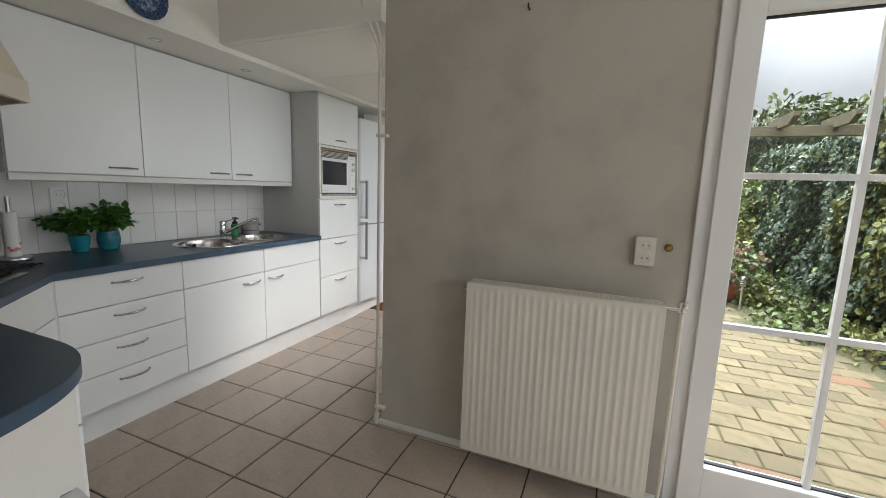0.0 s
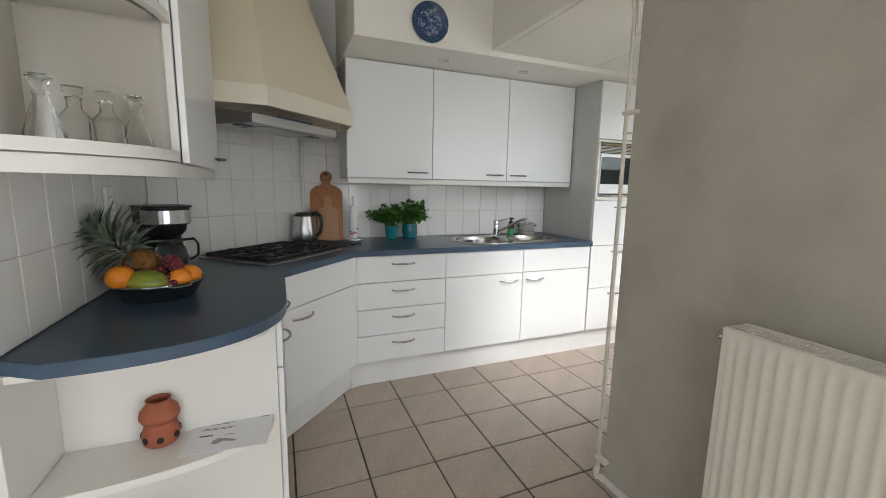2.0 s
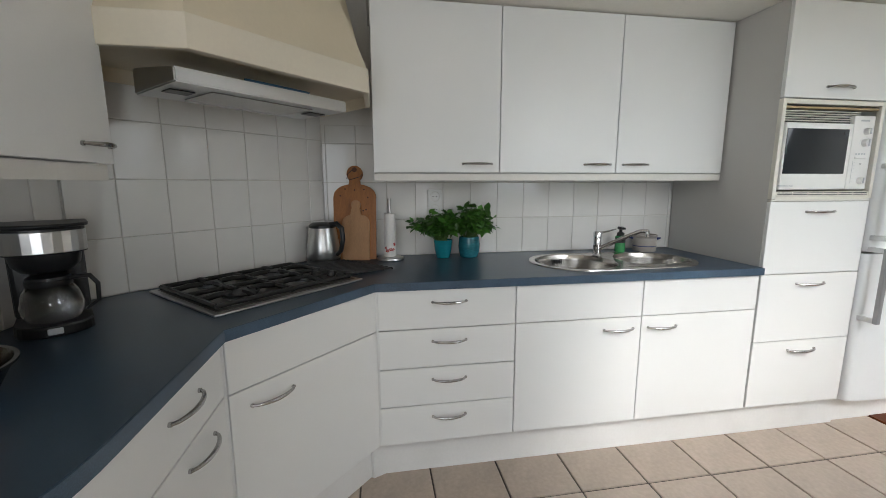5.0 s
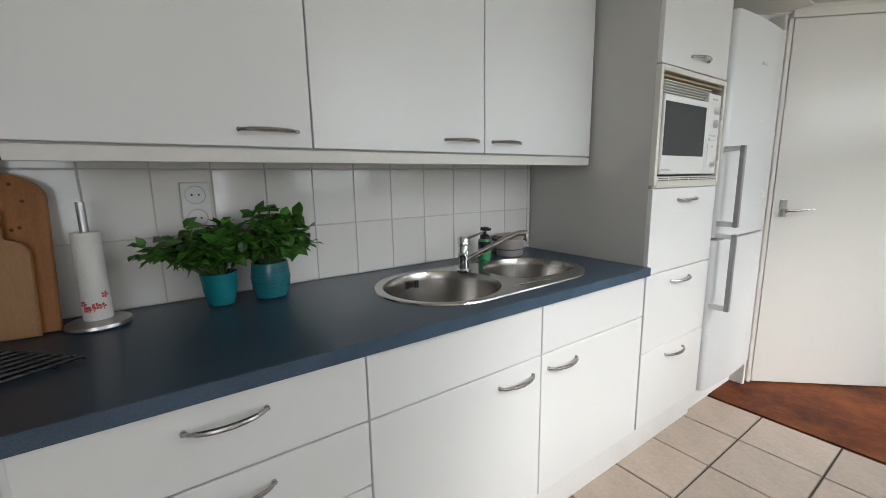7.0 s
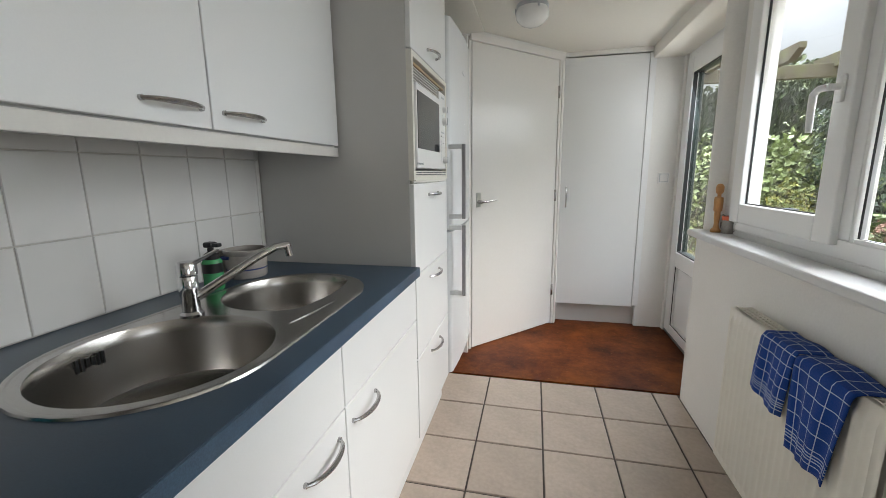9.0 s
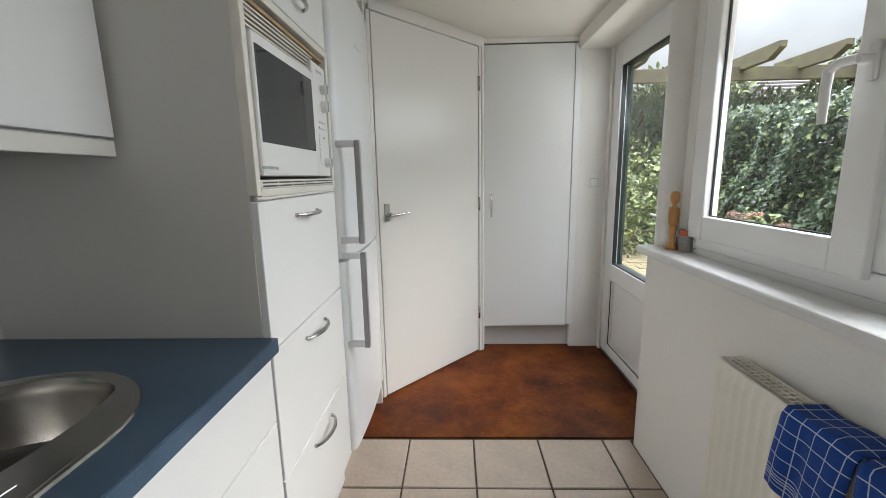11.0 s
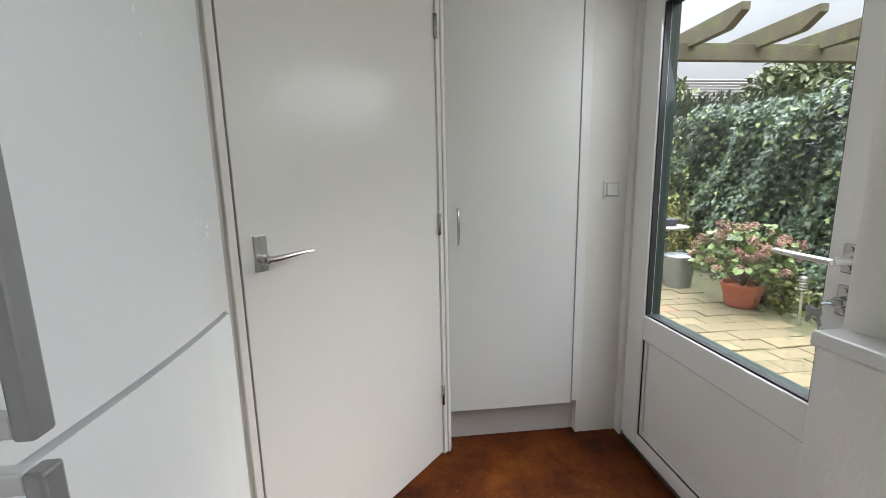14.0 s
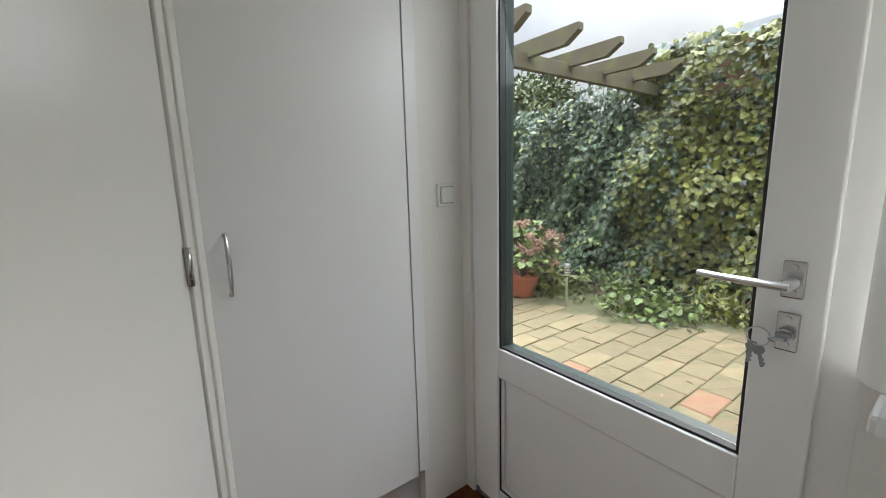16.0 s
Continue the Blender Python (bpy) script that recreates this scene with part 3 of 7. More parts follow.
# refrigerator
RA, RB = 3.39, 4.004
u = thing("fridge_freezer", "tall white fridge freezer with two doors and grey bar handles", "fridge", (-2.4, RA, 0.15))
part("body", boxed(RA + 0.004, RB - 0.004, 0.03, 0.60, 0.155, 2.0), FRIDGE, u, "", M_SINK)
part("pedestal", boxed(RA, RB, 0.05, 0.58, 0.0, 0.155), PLINTH, u, "", M_SINK)


PALE_GREY = mat("pale_grey_strip", (0.66, 0.67, 0.68), 0.3, 0.3, var=0.03)
FRIDGE_BAR = mat("dark_silver_bar", (0.30, 0.30, 0.31), 0.4, 0.5, var=0.04)


def bowed_door(z0, z1):
    bm = bmesh.new()
    pts = [(RA + 0.002, 0.028), (RA + 0.002, -0.006)]
    for i in range(6):
        t = math.pi / 2 * i / 5
        pts.append((RA + 0.032 - 0.030 * math.cos(t), -0.006 - 0.030 * math.sin(t)))
    for i in range(1, 9):
        q = i / 8
        pts.append((RA + 0.032 + q * (RB - RA - 0.038), -0.036 - 0.012 * math.sin(math.pi * q)))
    pts.append((RB - 0.002, 0.028))
    extrude_poly(bm, pts, z0, z1, bev=0.003)
    for f in bm.faces:
        f.smooth = abs(f.normal.z) < 0.5
    return bm


for z0, z1, hz in ((0.165, 0.958, (0.615, 0.995)), (0.970, 2.0, (1.028, 1.405))):
    d = part("door", bowed_door(z0, z1), FRIDGE, u, "", M_SINK)
    bm = bmesh.new()
    box(bm, RA + 0.004, RA + 0.030, -0.112, -0.092, hz[0], hz[1], bev=0.004)
    h = part("handle", bm, FRIDGE_BAR, d, "dark silver-grey bar handle", M_SINK)
    for za in (hz[0], hz[1] - 0.026):
        part("bracket", boxed(RA + 0.008, RA + 0.026, -0.0915, -0.022, za + 0.001, za + 0.025, bev=0.003), PALE_GREY, h, "pale grey handle bracket", M_SINK)
part("brand_plate", boxed(RA + 0.30, RA + 0.36, -0.0495, -0.0455, 1.80, 1.812), FRIDGE_GREY, d, "small grey plate with unreadable letters", M_SINK)
solo("filler_panel", boxed(4.008, 4.034, -0.022, 0.4, 0.0, 2.1, bev=0.002), FRAMEPAINT, "narrow cream filler strip beside the fridge", "panel", M_SINK)

# ---- inner door across the corner ----
dwl = math.hypot(DW1[0] - DW0[0], DW1[1] - DW0[1])
M_DW = rot(DW0[0], DW0[1], 0, math.degrees(math.atan2(DW1[1] - DW0[1], DW1[0] - DW0[0])))
bm = bmesh.new()
box(bm, -0.10, dwl + 0.02, 0.0, 0.1, 2.115, 2.6)
box(bm, -0.35, -0.002, 0.012, 0.1, 0, 2.6)
setting("wall_diagonal_door", bm, PLASTER_W, "cream wall above the diagonal door", "wall").matrix_world = M_DW
u = thing("door_1", "closed cream-painted flush door set across the corner", "door", (*DW0, 0), kind="structure")
bm = bmesh.new()
box(bm, -0.012, 0.010, -0.004, 0.08, 0, 2.09, bev=0.003)
box(bm, dwl - 0.05, dwl + 0.005, -0.014, 0.08, 0, 2.09, bev=0.003)
box(bm, dwl - 0.028, dwl - 0.010, -0.022, -0.012, 0, 2.09, bev=0.003)
box(bm, 0.0, dwl + 0.005, -0.013, 0.08, 2.09, 2.135, bev=0.003)
part("door_frame", bm, FRAMEPAINT, u, "", M_DW)
leaf = part("door_leaf", boxed(0.014, dwl - 0.053, -0.006, 0.034, 0.012, 2.086, bev=0.002), DOORPAINT, u, "", M_DW)
bm = boxed(0.048, 0.085, -0.013, -0.005, 1.03, 1.13, bev=0.003)
for z in (1.040, 1.120):
    tube(bm, [(0.0665, -0.012, z), (0.0665, -0.0155, z)], 0.006, 8)
part("backplate", bm, STEEL, leaf, "", M_DW)
bm = tube(bmesh.new(), [(0.0665, -0.012, 1.066), (0.0665, -0.045, 1.066)], 0.012, 12)
tube(bm, [(0.058, -0.05, 1.066), (0.093, -0.053, 1.067), (0.143, -0.055, 1.071), (0.20, -0.052, 1.073)], [0.011, 0.012, 0.0085, 0.004], 10, squash=0.7)
part("door_handle", bm, NICKEL, leaf, "tapered satin lever handle", M_DW)
for z in (0.30, 1.08, 1.86):
    part("hinge", tube(bmesh.new(), [(dwl - 0.052, -0.012, z - 0.045), (dwl - 0.052, -0.012, z + 0.045)], 0.008, 8), NICKEL, leaf, "", M_DW)

# ---- tall cupboard in the north wall ----
u = thing("tall_cupboard", "tall flush white cupboard with one door in the end wall", "cupboard", (-1.4, NY, 0.0))
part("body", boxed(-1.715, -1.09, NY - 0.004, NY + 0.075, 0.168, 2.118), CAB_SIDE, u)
part("kickboard", boxed(-1.715, -1.085, NY + 0.02, NY + 0.07, 0.0, 0.166), CAB_SIDE, u, "kickboard greyed for the shade below the door")
part("side_strip", boxed(-1.110, -1.066, NY - 0.0245, NY - 0.0205, 0.178, 2.118, bev=0.0015), CAB, u)
d = part("door", boxed(-1.712, -1.115, NY - 0.026, NY - 0.006, 0.168, 2.114, bev=0.0025), CAB, u)
part("handle", bow_handle(0.16, 0.024), NICKEL, d, "slim curved metal pull", pose(-1.665, NY - 0.0255, 1.06, 0, 90, 0))
setting("cupboard_trim", boxed(-1.75, -1.05, NY - 0.024, NY - 0.006, 2.124, CZ, bev=0.003), FRAMEPAINT, "cream trim between cupboard and ceiling", "trim")

# ---- garden door, kitchen window, french door ----
def ring(x0, x1, z0, z1, w, y0, y1, bev=0.003, wb=None, wt=None):
    """A rectangular frame in the plane of x and z, w wide, from y0 to y1."""
    bm = bmesh.new()
    wb, wt = wb or w, wt or w
    box(bm, x0, x0 + w, y0, y1, z0, z1, bev=bev)
    box(bm, x1 - w, x1, y0, y1, z0, z1, bev=bev)
    box(bm, x0 + w, x1 - w, y0 + 0.0008, y1 - 0.0008, z0, z0 + wb, bev=bev)
    box(bm, x0 + w, x1 - w, y0 + 0.0008, y1 - 0.0008, z1 - wt, z1, bev=bev)
    return bm


def pane(parent, x0, x1, z0, z1, y, m, label="clear glass pane"):
    p = part("pane", boxed(x0, x1, y, y + 0.006, z0, z1), PANE, parent, label, m)
    p.visible_shadow = False
    return p


OUTERGREEN = mat("dark_green_outer_paint", (0.010, 0.026, 0.022), 0.4, var=0.05)
# frame: x runs towards -y of the plan, y outwards
M_E = rot(DOORX, 0, 0, -90)
GD = thing("door_2", "white plastic garden door with a tall glass pane and lower panel", "door", (DOORX, 4.25, 0), kind="structure")
part("door_frame", ring(-4.79, -3.715, 0.0, 2.085, 0.088, -0.04, 0.03, wb=0.03), UPVC, GD, "", M_E)
part("threshold", boxed(-4.735, -3.77, -0.045, 0.05, 0.0, 0.028, bev=0.003), DARKSTEEL, GD, "grey metal threshold strip", M_E)
leafE = part("door_leaf", ring(-4.70, -3.772, 0.035, 2.028, 0.105, -0.055, 0.02, bev=0.004, wb=0.064), UPVC, GD, "", M_E)
part("mid_rail", boxed(-4.596, -3.877, -0.054, 0.019, 0.558, 0.668, bev=0.004), UPVC, leafE, "", M_E)
bm = boxed(-4.595, -3.879, -0.03, 0.01, 0.1, 0.557, bev=0.002)
part("lower_panel", bm, UPVC, leafE, "", M_E)
part("panel_gasket", ring(-4.596, -3.876, 0.098, 0.559, 0.005, -0.0475, -0.0425, bev=0.0), GASKET, leafE, "dark joint round the lower panel", M_E)
part("panel_bead", ring(-4.594, -3.878, 0.1, 0.557, 0.014, -0.042, -0.031, bev=0.003), UPVC, leafE, "", M_E)
part("gasket", ring(-4.597, -3.875, 0.666, 1.925, 0.009, -0.046, -0.0225, bev=0.0), GASKET, leafE, "black rubber gasket", M_E)
part("outer_bead", ring(-4.597, -3.875, 0.666, 1.925, 0.0045, -0.0155, 0.0195, bev=0.0), OUTERGREEN, leafE, "dark green outer glazing bead", M_E)
pane(leafE, -4.59, -3.882, 0.672, 1.919, -0.022, M_E)
# lever and lock
bm = boxed(-3.838, -3.804, -0.066, -0.056, 1.030, 1.100, bev=0.003)
for z in (1.043, 1.088):
    tube(bm, [(-3.821, -0.064, z), (-3.821, -0.0685, z)], 0.006, 8)
part("lever_plate", bm, NICKEL, leafE, "", M_E)
bm = tube(bmesh.new(), [(-3.821, -0.062, 1.060), (-3.821, -0.112, 1.060)], 0.0105, 12)
tube(bm, [(-3.816, -0.112, 1.060), (-3.876, -0.118, 1.062), (-3.936, -0.118, 1.064), (-3.958, -0.114, 1.065)], [0.0115, 0.011, 0.010, 0.009], 10, squash=0.65)
part("door_handle", bm, mat("satin_aluminium", (0.72, 0.72, 0.72), 0.42, 1.0, var=0.02), leafE, "satin lever handle", M_E)
bm = boxed(-3.838, -3.804, -0.066, -0.056, 0.928, 1.002, bev=0.003)
for z in (0.940, 0.990):
    tube(bm, [(-3.821, -0.064, z), (-3.821, -0.0685, z)], 0.006, 8)
part("lock_plate", bm, NICKEL, leafE, "", M_E)
part("cylinder", tube(bmesh.new(), [(-3.821, -0.06, 0.962), (-3.821, -0.082, 0.962)], 0.0135, 14), NICKEL, leafE, "", M_E)
keys = thing("key_bunch", "small bunch of keys hanging from the door lock", "keys", (DOORX - 0.09, 3.846, 0.95))
bm = boxed(-3.830, -3.812, -0.1, -0.08, 0.957, 0.967, bev=0.002)
tube(bm, [(-3.821, -0.095, 0.962), (-3.834, -0.108, 0.958)], 0.009, 10, squash=0.3)
part("key", bm, DARKSTEEL, keys, "", M_E)
rp = [(-3.854 + 0.018 * math.cos(a), -0.1, 0.957 + 0.018 * math.sin(a)) for a in [i * math.pi / 10 for i in range(21)]]
part("ring", tube(bmesh.new(), rp, 0.0014, 6), STEEL, keys, "", M_E)
for dx, dz, tw in ((0.0, 0.0, 8), (0.006, -0.008, -14)):
    bm = tube(bmesh.new(), [(0, -0.0012, -0.012), (0, 0.0012, -0.012)], 0.0125, 14)
    box(bm, -0.004, 0.004, -0.001, 0.001, -0.055, -0.02)
    box(bm, 0.004, 0.007, -0.001, 0.001, -0.05, -0.045)
    box(bm, 0.004, 0.006, -0.001, 0.001, -0.04, -0.034)
    part("key", bm, DARKSTEEL, keys, "", M_E @ pose(-3.861 + dx, -0.1 + dx, 0.945 + dz, 0, tw, 30) @ Matrix.Scale(0.8, 4))

# kitchen window
WXI = -1.0
M_W = rot(WXI, 0, 0, -90)
WN = thing("window_1", "white plastic kitchen window with an opening sash and a fixed pane", "window", (WXI, 2.75, 0.97), kind="structure")
part("window_frame", ring(-3.535, -2.02, 0.985, 2.085, 0.06, 0.0, 0.05, bev=0.004, wt=0.04), UPVC, WN, "", M_W)
part("bottom_packer", boxed(-3.535, -2.02, 0.003, 0.05, 0.9265, 0.9845), UPVC, WN, "", M_W)
part("mullion", boxed(-2.83, -2.775, 0.0, 0.048, 1.046, 2.044, bev=0.004), UPVC, WN, "", M_W)
sash = part("sash", ring(-3.495, -2.822, 1.025, 2.062, 0.085, -0.022, 0.032, bev=0.005), UPVC, WN, "", M_W)
part("gasket", ring(-3.413, -2.904, 1.107, 1.98, 0.007, 0.002, 0.0095, bev=0.0), GASKET, sash, "", M_W)
pane(sash, -3.406, -2.911, 1.114, 1.973, 0.01, M_W)
bm = boxed(-2.873, -2.851, -0.034, -0.022, 1.455, 1.535, bev=0.004)
tube(bm, [(-2.862, -0.03, 1.50), (-2.862, -0.062, 1.50)], 0.010, 10)
tube(bm, [(-2.858, -0.062, 1.50), (-2.90, -0.065, 1.502), (-2.925, -0.064, 1.49), (-2.93, -0.062, 1.45), (-2.93, -0.06, 1.375)], [0.0105, 0.0105, 0.011, 0.0105, 0.009], 10)
part("window_handle", bm, UPVC, sash, "white lever window handle", M_W)
part("gasket", ring(-2.776, -2.078, 1.044, 2.046, 0.012, 0.0145, 0.0195, bev=0.0), GASKET, WN, "", M_W)
part("spacer", ring(-2.776, -2.078, 1.044, 2.046, 0.0115, 0.020, 0.030, bev=0.0), FRIDGE_GREY, WN, "grey spacer bar round the pane", M_W)
part("glazing_bead", ring(-2.78, -2.074, 1.04, 2.05, 0.016, 0.002, 0.014, bev=0.003), UPVC, WN, "", M_W)
pane(WN, -2.766, -2.088, 1.054, 2.036, 0.026, M_W)
sill = solo("window_sill", boxed(-1.128, -0.9985, 2.03, 3.685, 0.928, 0.962, bev=0.008), SILLWHITE, "smooth white window sill above the radiator", "window sill", kind="structure")
# round corner strip on the pier
setting("pier_casing", tube(bmesh.new(), [(-0.998, 3.652, 0.962), (-0.998, 3.652, 2.08)], 0.062, 24), PLASTER_W, "rounded white pier between window and garden door", "pier")

# french door of the dining room: x to the right, y outwards
M_F = rot(0, DY + 0.02, 0, 0)
FD = thing("door_3", "white french door with slim glazing bars to the garden", "door", (0.3, DY, 0), kind="structure")
part("door_frame", ring(0.285, 2.13, 0.0, 2.12, 0.055, -0.035, 0.06, bev=0.004, wb=0.03), UPVC, FD, "", M_F)
for a, b in ((0.335, 1.212), (1.212, 2.09)):
    lf = part("door_leaf", ring(a, b, 0.035, 2.085, 0.085, -0.055, 0.02, bev=0.004, wb=0.195), UPVC, FD, "", M_F)
    part("gasket", ring(a + 0.083, b - 0.083, 0.228, 2.002, 0.008, -0.02, 0.0, bev=0.0), GASKET, lf, "", M_F)
    pane(lf, a + 0.09, b - 0.09, 0.235, 1.995, -0.01, M_F)
    xm = (a + b) / 2
    part("glazing_bar", boxed(xm - 0.012, xm + 0.012, -0.024, 0.004, 0.23, 1.998, bev=0.002), UPVC, lf, "", M_F)
    for z in (0.838, 1.434):
        part("glazing_bar", boxed(a + 0.087, b - 0.087, -0.023, 0.003, z - 0.012, z + 0.012, bev=0.002), UPVC, lf, "", M_F)

# ---- wall tiles ----
def tile_mesh(w, h, t=0.007):
    bm = bmesh.new()
    box(bm, 0, w, -t, 0, 0, h)
    top = [e for e in bm.edges if all(abs(v.co.y + t) < 1e-6 for v in e.verts)]
    bmesh.ops.bevel(bm, geom=top, offset=0.0018, segments=1, affect="EDGES")
    return finish("wall_tile", bm, WALLTILE)


TILE_CACHE = {}


def tile_field(name, m, x0, x1, z0, z1, start, label, pw=0.1585, ph=0.204, zrow=0.912):
    """A field of glazed tiles: a grout sheet with each tile a piece of its own."""
    th = setting(name, boxed(x0, x1, -0.004, 0.0, z0, z1), WALLGROUT, label, "wall tiles")
    th.matrix_world = m
    rnd = random.Random(5)
    k0 = math.floor((x0 - start) / pw)
    j0 = math.floor((z0 - zrow) / ph)
    for k in range(k0, k0 + 30):
        a, b = max(start + k * pw, x0), min(start + (k + 1) * pw, x1)
        if b - a < 0.012:
            continue
        for j in range(j0, j0 + 12):
            c, d = max(zrow + j * ph, z0), min(zrow + (j + 1) * ph, z1)
            if d - c < 0.012:
                continue
            key = (round(b - a - 0.003, 3), round(d - c - 0.003, 3))
            if key not in TILE_CACHE:
                TILE_CACHE[key] = tile_mesh(*key)
            o = new("wall_tile", TILE_CACHE[key])
            o.parent = th
            o.matrix_basis = pose(a + 0.0015, -0.0015, c + 0.0015, rnd.uniform(-.12, .12), 0, rnd.uniform(-.15, .15))
    return th


tile_field("tiles_west", rot(WX + 0.0005, 0, 0, 90), 0.693, 2.796, 0.911, 1.62, 1.506, "white glazed tiles above the sink worktop")
tile_field("tiles_diagonal", M_DIAG, 0.008, dl - 0.004, 0.911, 2.1, -0.0075, "white glazed tiles behind the hob", pw=0.1625, ph=0.2095, zrow=0.909)
tile_field("tiles_south", rot(0, SY + 0.0005, 0, 180), 0.975, -DIAG0[0] - 0.006, 0.911, 1.5, 1.02, "white glazed tiles behind the rounded counter", ph=0.2095, zrow=0.909)

# ---- cooker hood ----
hood = thing("cooker_hood", "beige painted chimney hood over the corner hob", "cooker hood", (-2.2, 0.55, 1.65))
rim = [(-1.912, 0.292), (-1.912, 0.508), (-2.357, 0.953), (-2.65, 0.953), (-2.95, 0.71), (-2.27, 0.05)]
bm = bmesh.new()
lo = [bm.verts.new((x, y, 1.652)) for x, y in rim]
mid = [bm.verts.new((x, y, 1.735)) for x, y in rim]
topc = [(-2.33, 0.16), (-2.33, 0.40), (-2.50, 0.57), (-2.76, 0.57), (-2.93, 0.72), (-2.27, 0.06)]
hi = [bm.verts.new((x, y, 2.74)) for x, y in topc]
inn = [(-1.93, 0.295), (-1.93, 0.50), (-2.365, 0.935), (-2.66, 0.935), (-2.94, 0.70), (-2.28, 0.055)]
li = [bm.verts.new((x, y, 1.652)) for x, y in inn]
ui = [bm.verts.new((x, y, 1.70)) for x, y in inn]
for a, b in ((lo, mid), (mid, hi), (li, lo), (ui, li)):
    for i in range(6):
        bm.faces.new((a[i], a[(i + 1) % 6], b[(i + 1) % 6], b[i]))
bm.faces.new(ui)
part("canopy", bm, HOODPAINT, hood)
part("bottom_rail", extrude_poly(bmesh.new(), [(x + 0.004, y + 0.004) for x, y in rim[:4]] + [(-2.64, 0.94), (-2.365, 0.94), (-1.925, 0.50), (-1.925, 0.292)], 1.650, 1.738, bev=0.003), RAILPAINT, hood, "cream bottom rail")
M_EX = rot(-1.975, 0.445, 0, 135)
bm = bmesh.new()
vs = [(0.0, 0.0), (0.60, 0.0), (0.60, 0.29), (0.0, 0.29)]
lo = [bm.verts.new((x, y, 1.585)) for x, y in vs]
hi = [bm.verts.new((x, y, z)) for (x, y), z in zip(vs, (1.625, 1.625, 1.665, 1.665))]
bm.faces.new(lo)
bm.faces.new(hi)
for i in range(4):
    bm.faces.new((lo[i], lo[(i + 1) % 4], hi[(i + 1) % 4], hi[i]))
bmesh.ops.bevel(bm, geom=bm.edges[:], offset=0.004, segments=2, affect="EDGES")
ext = part("extractor", bm, STEEL, hood, "brushed steel slide-out extractor", M_EX)
part("filter", boxed(0.12, 0.48, 0.05, 0.24, 1.5815, 1.5845, bev=0.001), NICKEL, ext, "", M_EX)
part("slide_strip", boxed(0.25, 0.50, 0.09, 0.10, 1.632, 1.655), mat("blue_film", (0.05, 0.13, 0.22), 0.3), ext, "blue plastic strip", M_EX)
for x in (0.06, 0.54):
    part("lamp_cover", boxed(x - 0.035, x + 0.035, 0.10, 0.16, 1.581, 1.5845, bev=0.001), BLACK, ext, "", M_EX)

# ---- glazed wall cabinet with a rounded end ----
GY, GZ0, GZ1 = 0.285, 1.358, 2.10
gc = thing("glass_cabinet", "white wall cabinet with a rounded glazed end door", "cabinet", (-1.45, 0.1, GZ0))
curve = round_end(-1.262, -0.965, SOY, GY - 0.019, 22, 2.2)
part("body", boxed(-1.925, -1.29, SOY, GY - 0.02, GZ0, GZ1), CAB, gc)
part("back_panel", boxed(-1.289, -0.97, SOY, SOY + 0.012, GZ0, GZ1), CAB_INSIDE, gc)
part("side_panel", boxed(-1.289, -1.272, SOY + 0.013, GY - 0.02, GZ0, GZ1), CAB_INSIDE, gc)
for z, t in ((GZ0, 0.016), (GZ1 - 0.016, 0.016)):
    part("shelf", extrude_poly(bmesh.new(), [(-1.271, SOY + 0.013)] + [(x - 0.02, max(y - 0.004, SOY + 0.013)) for x, y in curve], z, z + t), CAB_EDGE, gc)
part("shelf", extrude_poly(bmesh.new(), [(-1.271, SOY + 0.013)] + [(x - 0.03, max(y - 0.01, SOY + 0.013)) for x, y in curve], 1.73, 1.738), GLASS, gc, "glass shelf")
M_GC = rot(0, GY - 0.001, 0, 180)
front_panel(gc, M_GC, "door", 1.285, 1.925, GZ0, GZ1, (1.86, GZ0 + 0.045), hl=0.10)


def curved_strip(pts, z0, z1, t=0.02):
    """A bent strip that follows a line in plan."""
    bm = bmesh.new()
    n = len(pts)
    rows = []
    for i, (x, y) in enumerate(pts):
        a, b = Vector(pts[max(i - 1, 0)]), Vector(pts[min(i + 1, n - 1)])
        d = (b - a).normalized()
        nx, ny = -d.y, d.x
        rows.append([bm.verts.new((x + o * nx, y + o * ny, z)) for o, z in ((0, z0), (t, z0), (t, z1), (0, z1))])
    for p, q in zip(rows, rows[1:]):
        for k in range(4):
            f = bm.faces.new((p[k], p[(k + 1) % 4], q[(k + 1) % 4], q[k]))
            f.smooth = k in (1, 3)
    bm.faces.new(rows[0])
    bm.faces.new(rows[-1][::-1])
    return bm


gdoor = part("curved_door", curved_strip(curve, GZ0 + 0.003, GZ0 + 0.032), CAB_EDGE, gc, "cream bent bottom rail of the glazed door")
part("rail", curved_strip(curve, GZ1 - 0.085, GZ1), CAB_EDGE, gdoor)
part("mid_rail", curved_strip(curve, 1.728, 1.752), CAB_EDGE, gdoor)
part("stile", boxed(-1.283, -1.266, GY - 0.022, GY - 0.001, GZ0 + 0.033, GZ1 - 0.086, bev=0.003), CAB_EDGE, gdoor)
cp = part("pane", curved_strip([(x - 0.002, y - 0.009) for x, y in curve], GZ0 + 0.03, GZ1 - 0.086, 0.003), pane_mat("hazy_cabinet_glass", 0.22), gdoor, "bent hazy glass")
cp.visible_shadow = False
part("light_rail", curved_strip([(-1.925, GY - 0.019), (-1.6, GY - 0.019)] + curve, 1.318, GZ0 - 0.001, 0.018), CAB_EDGE, gc, "cream light rail")

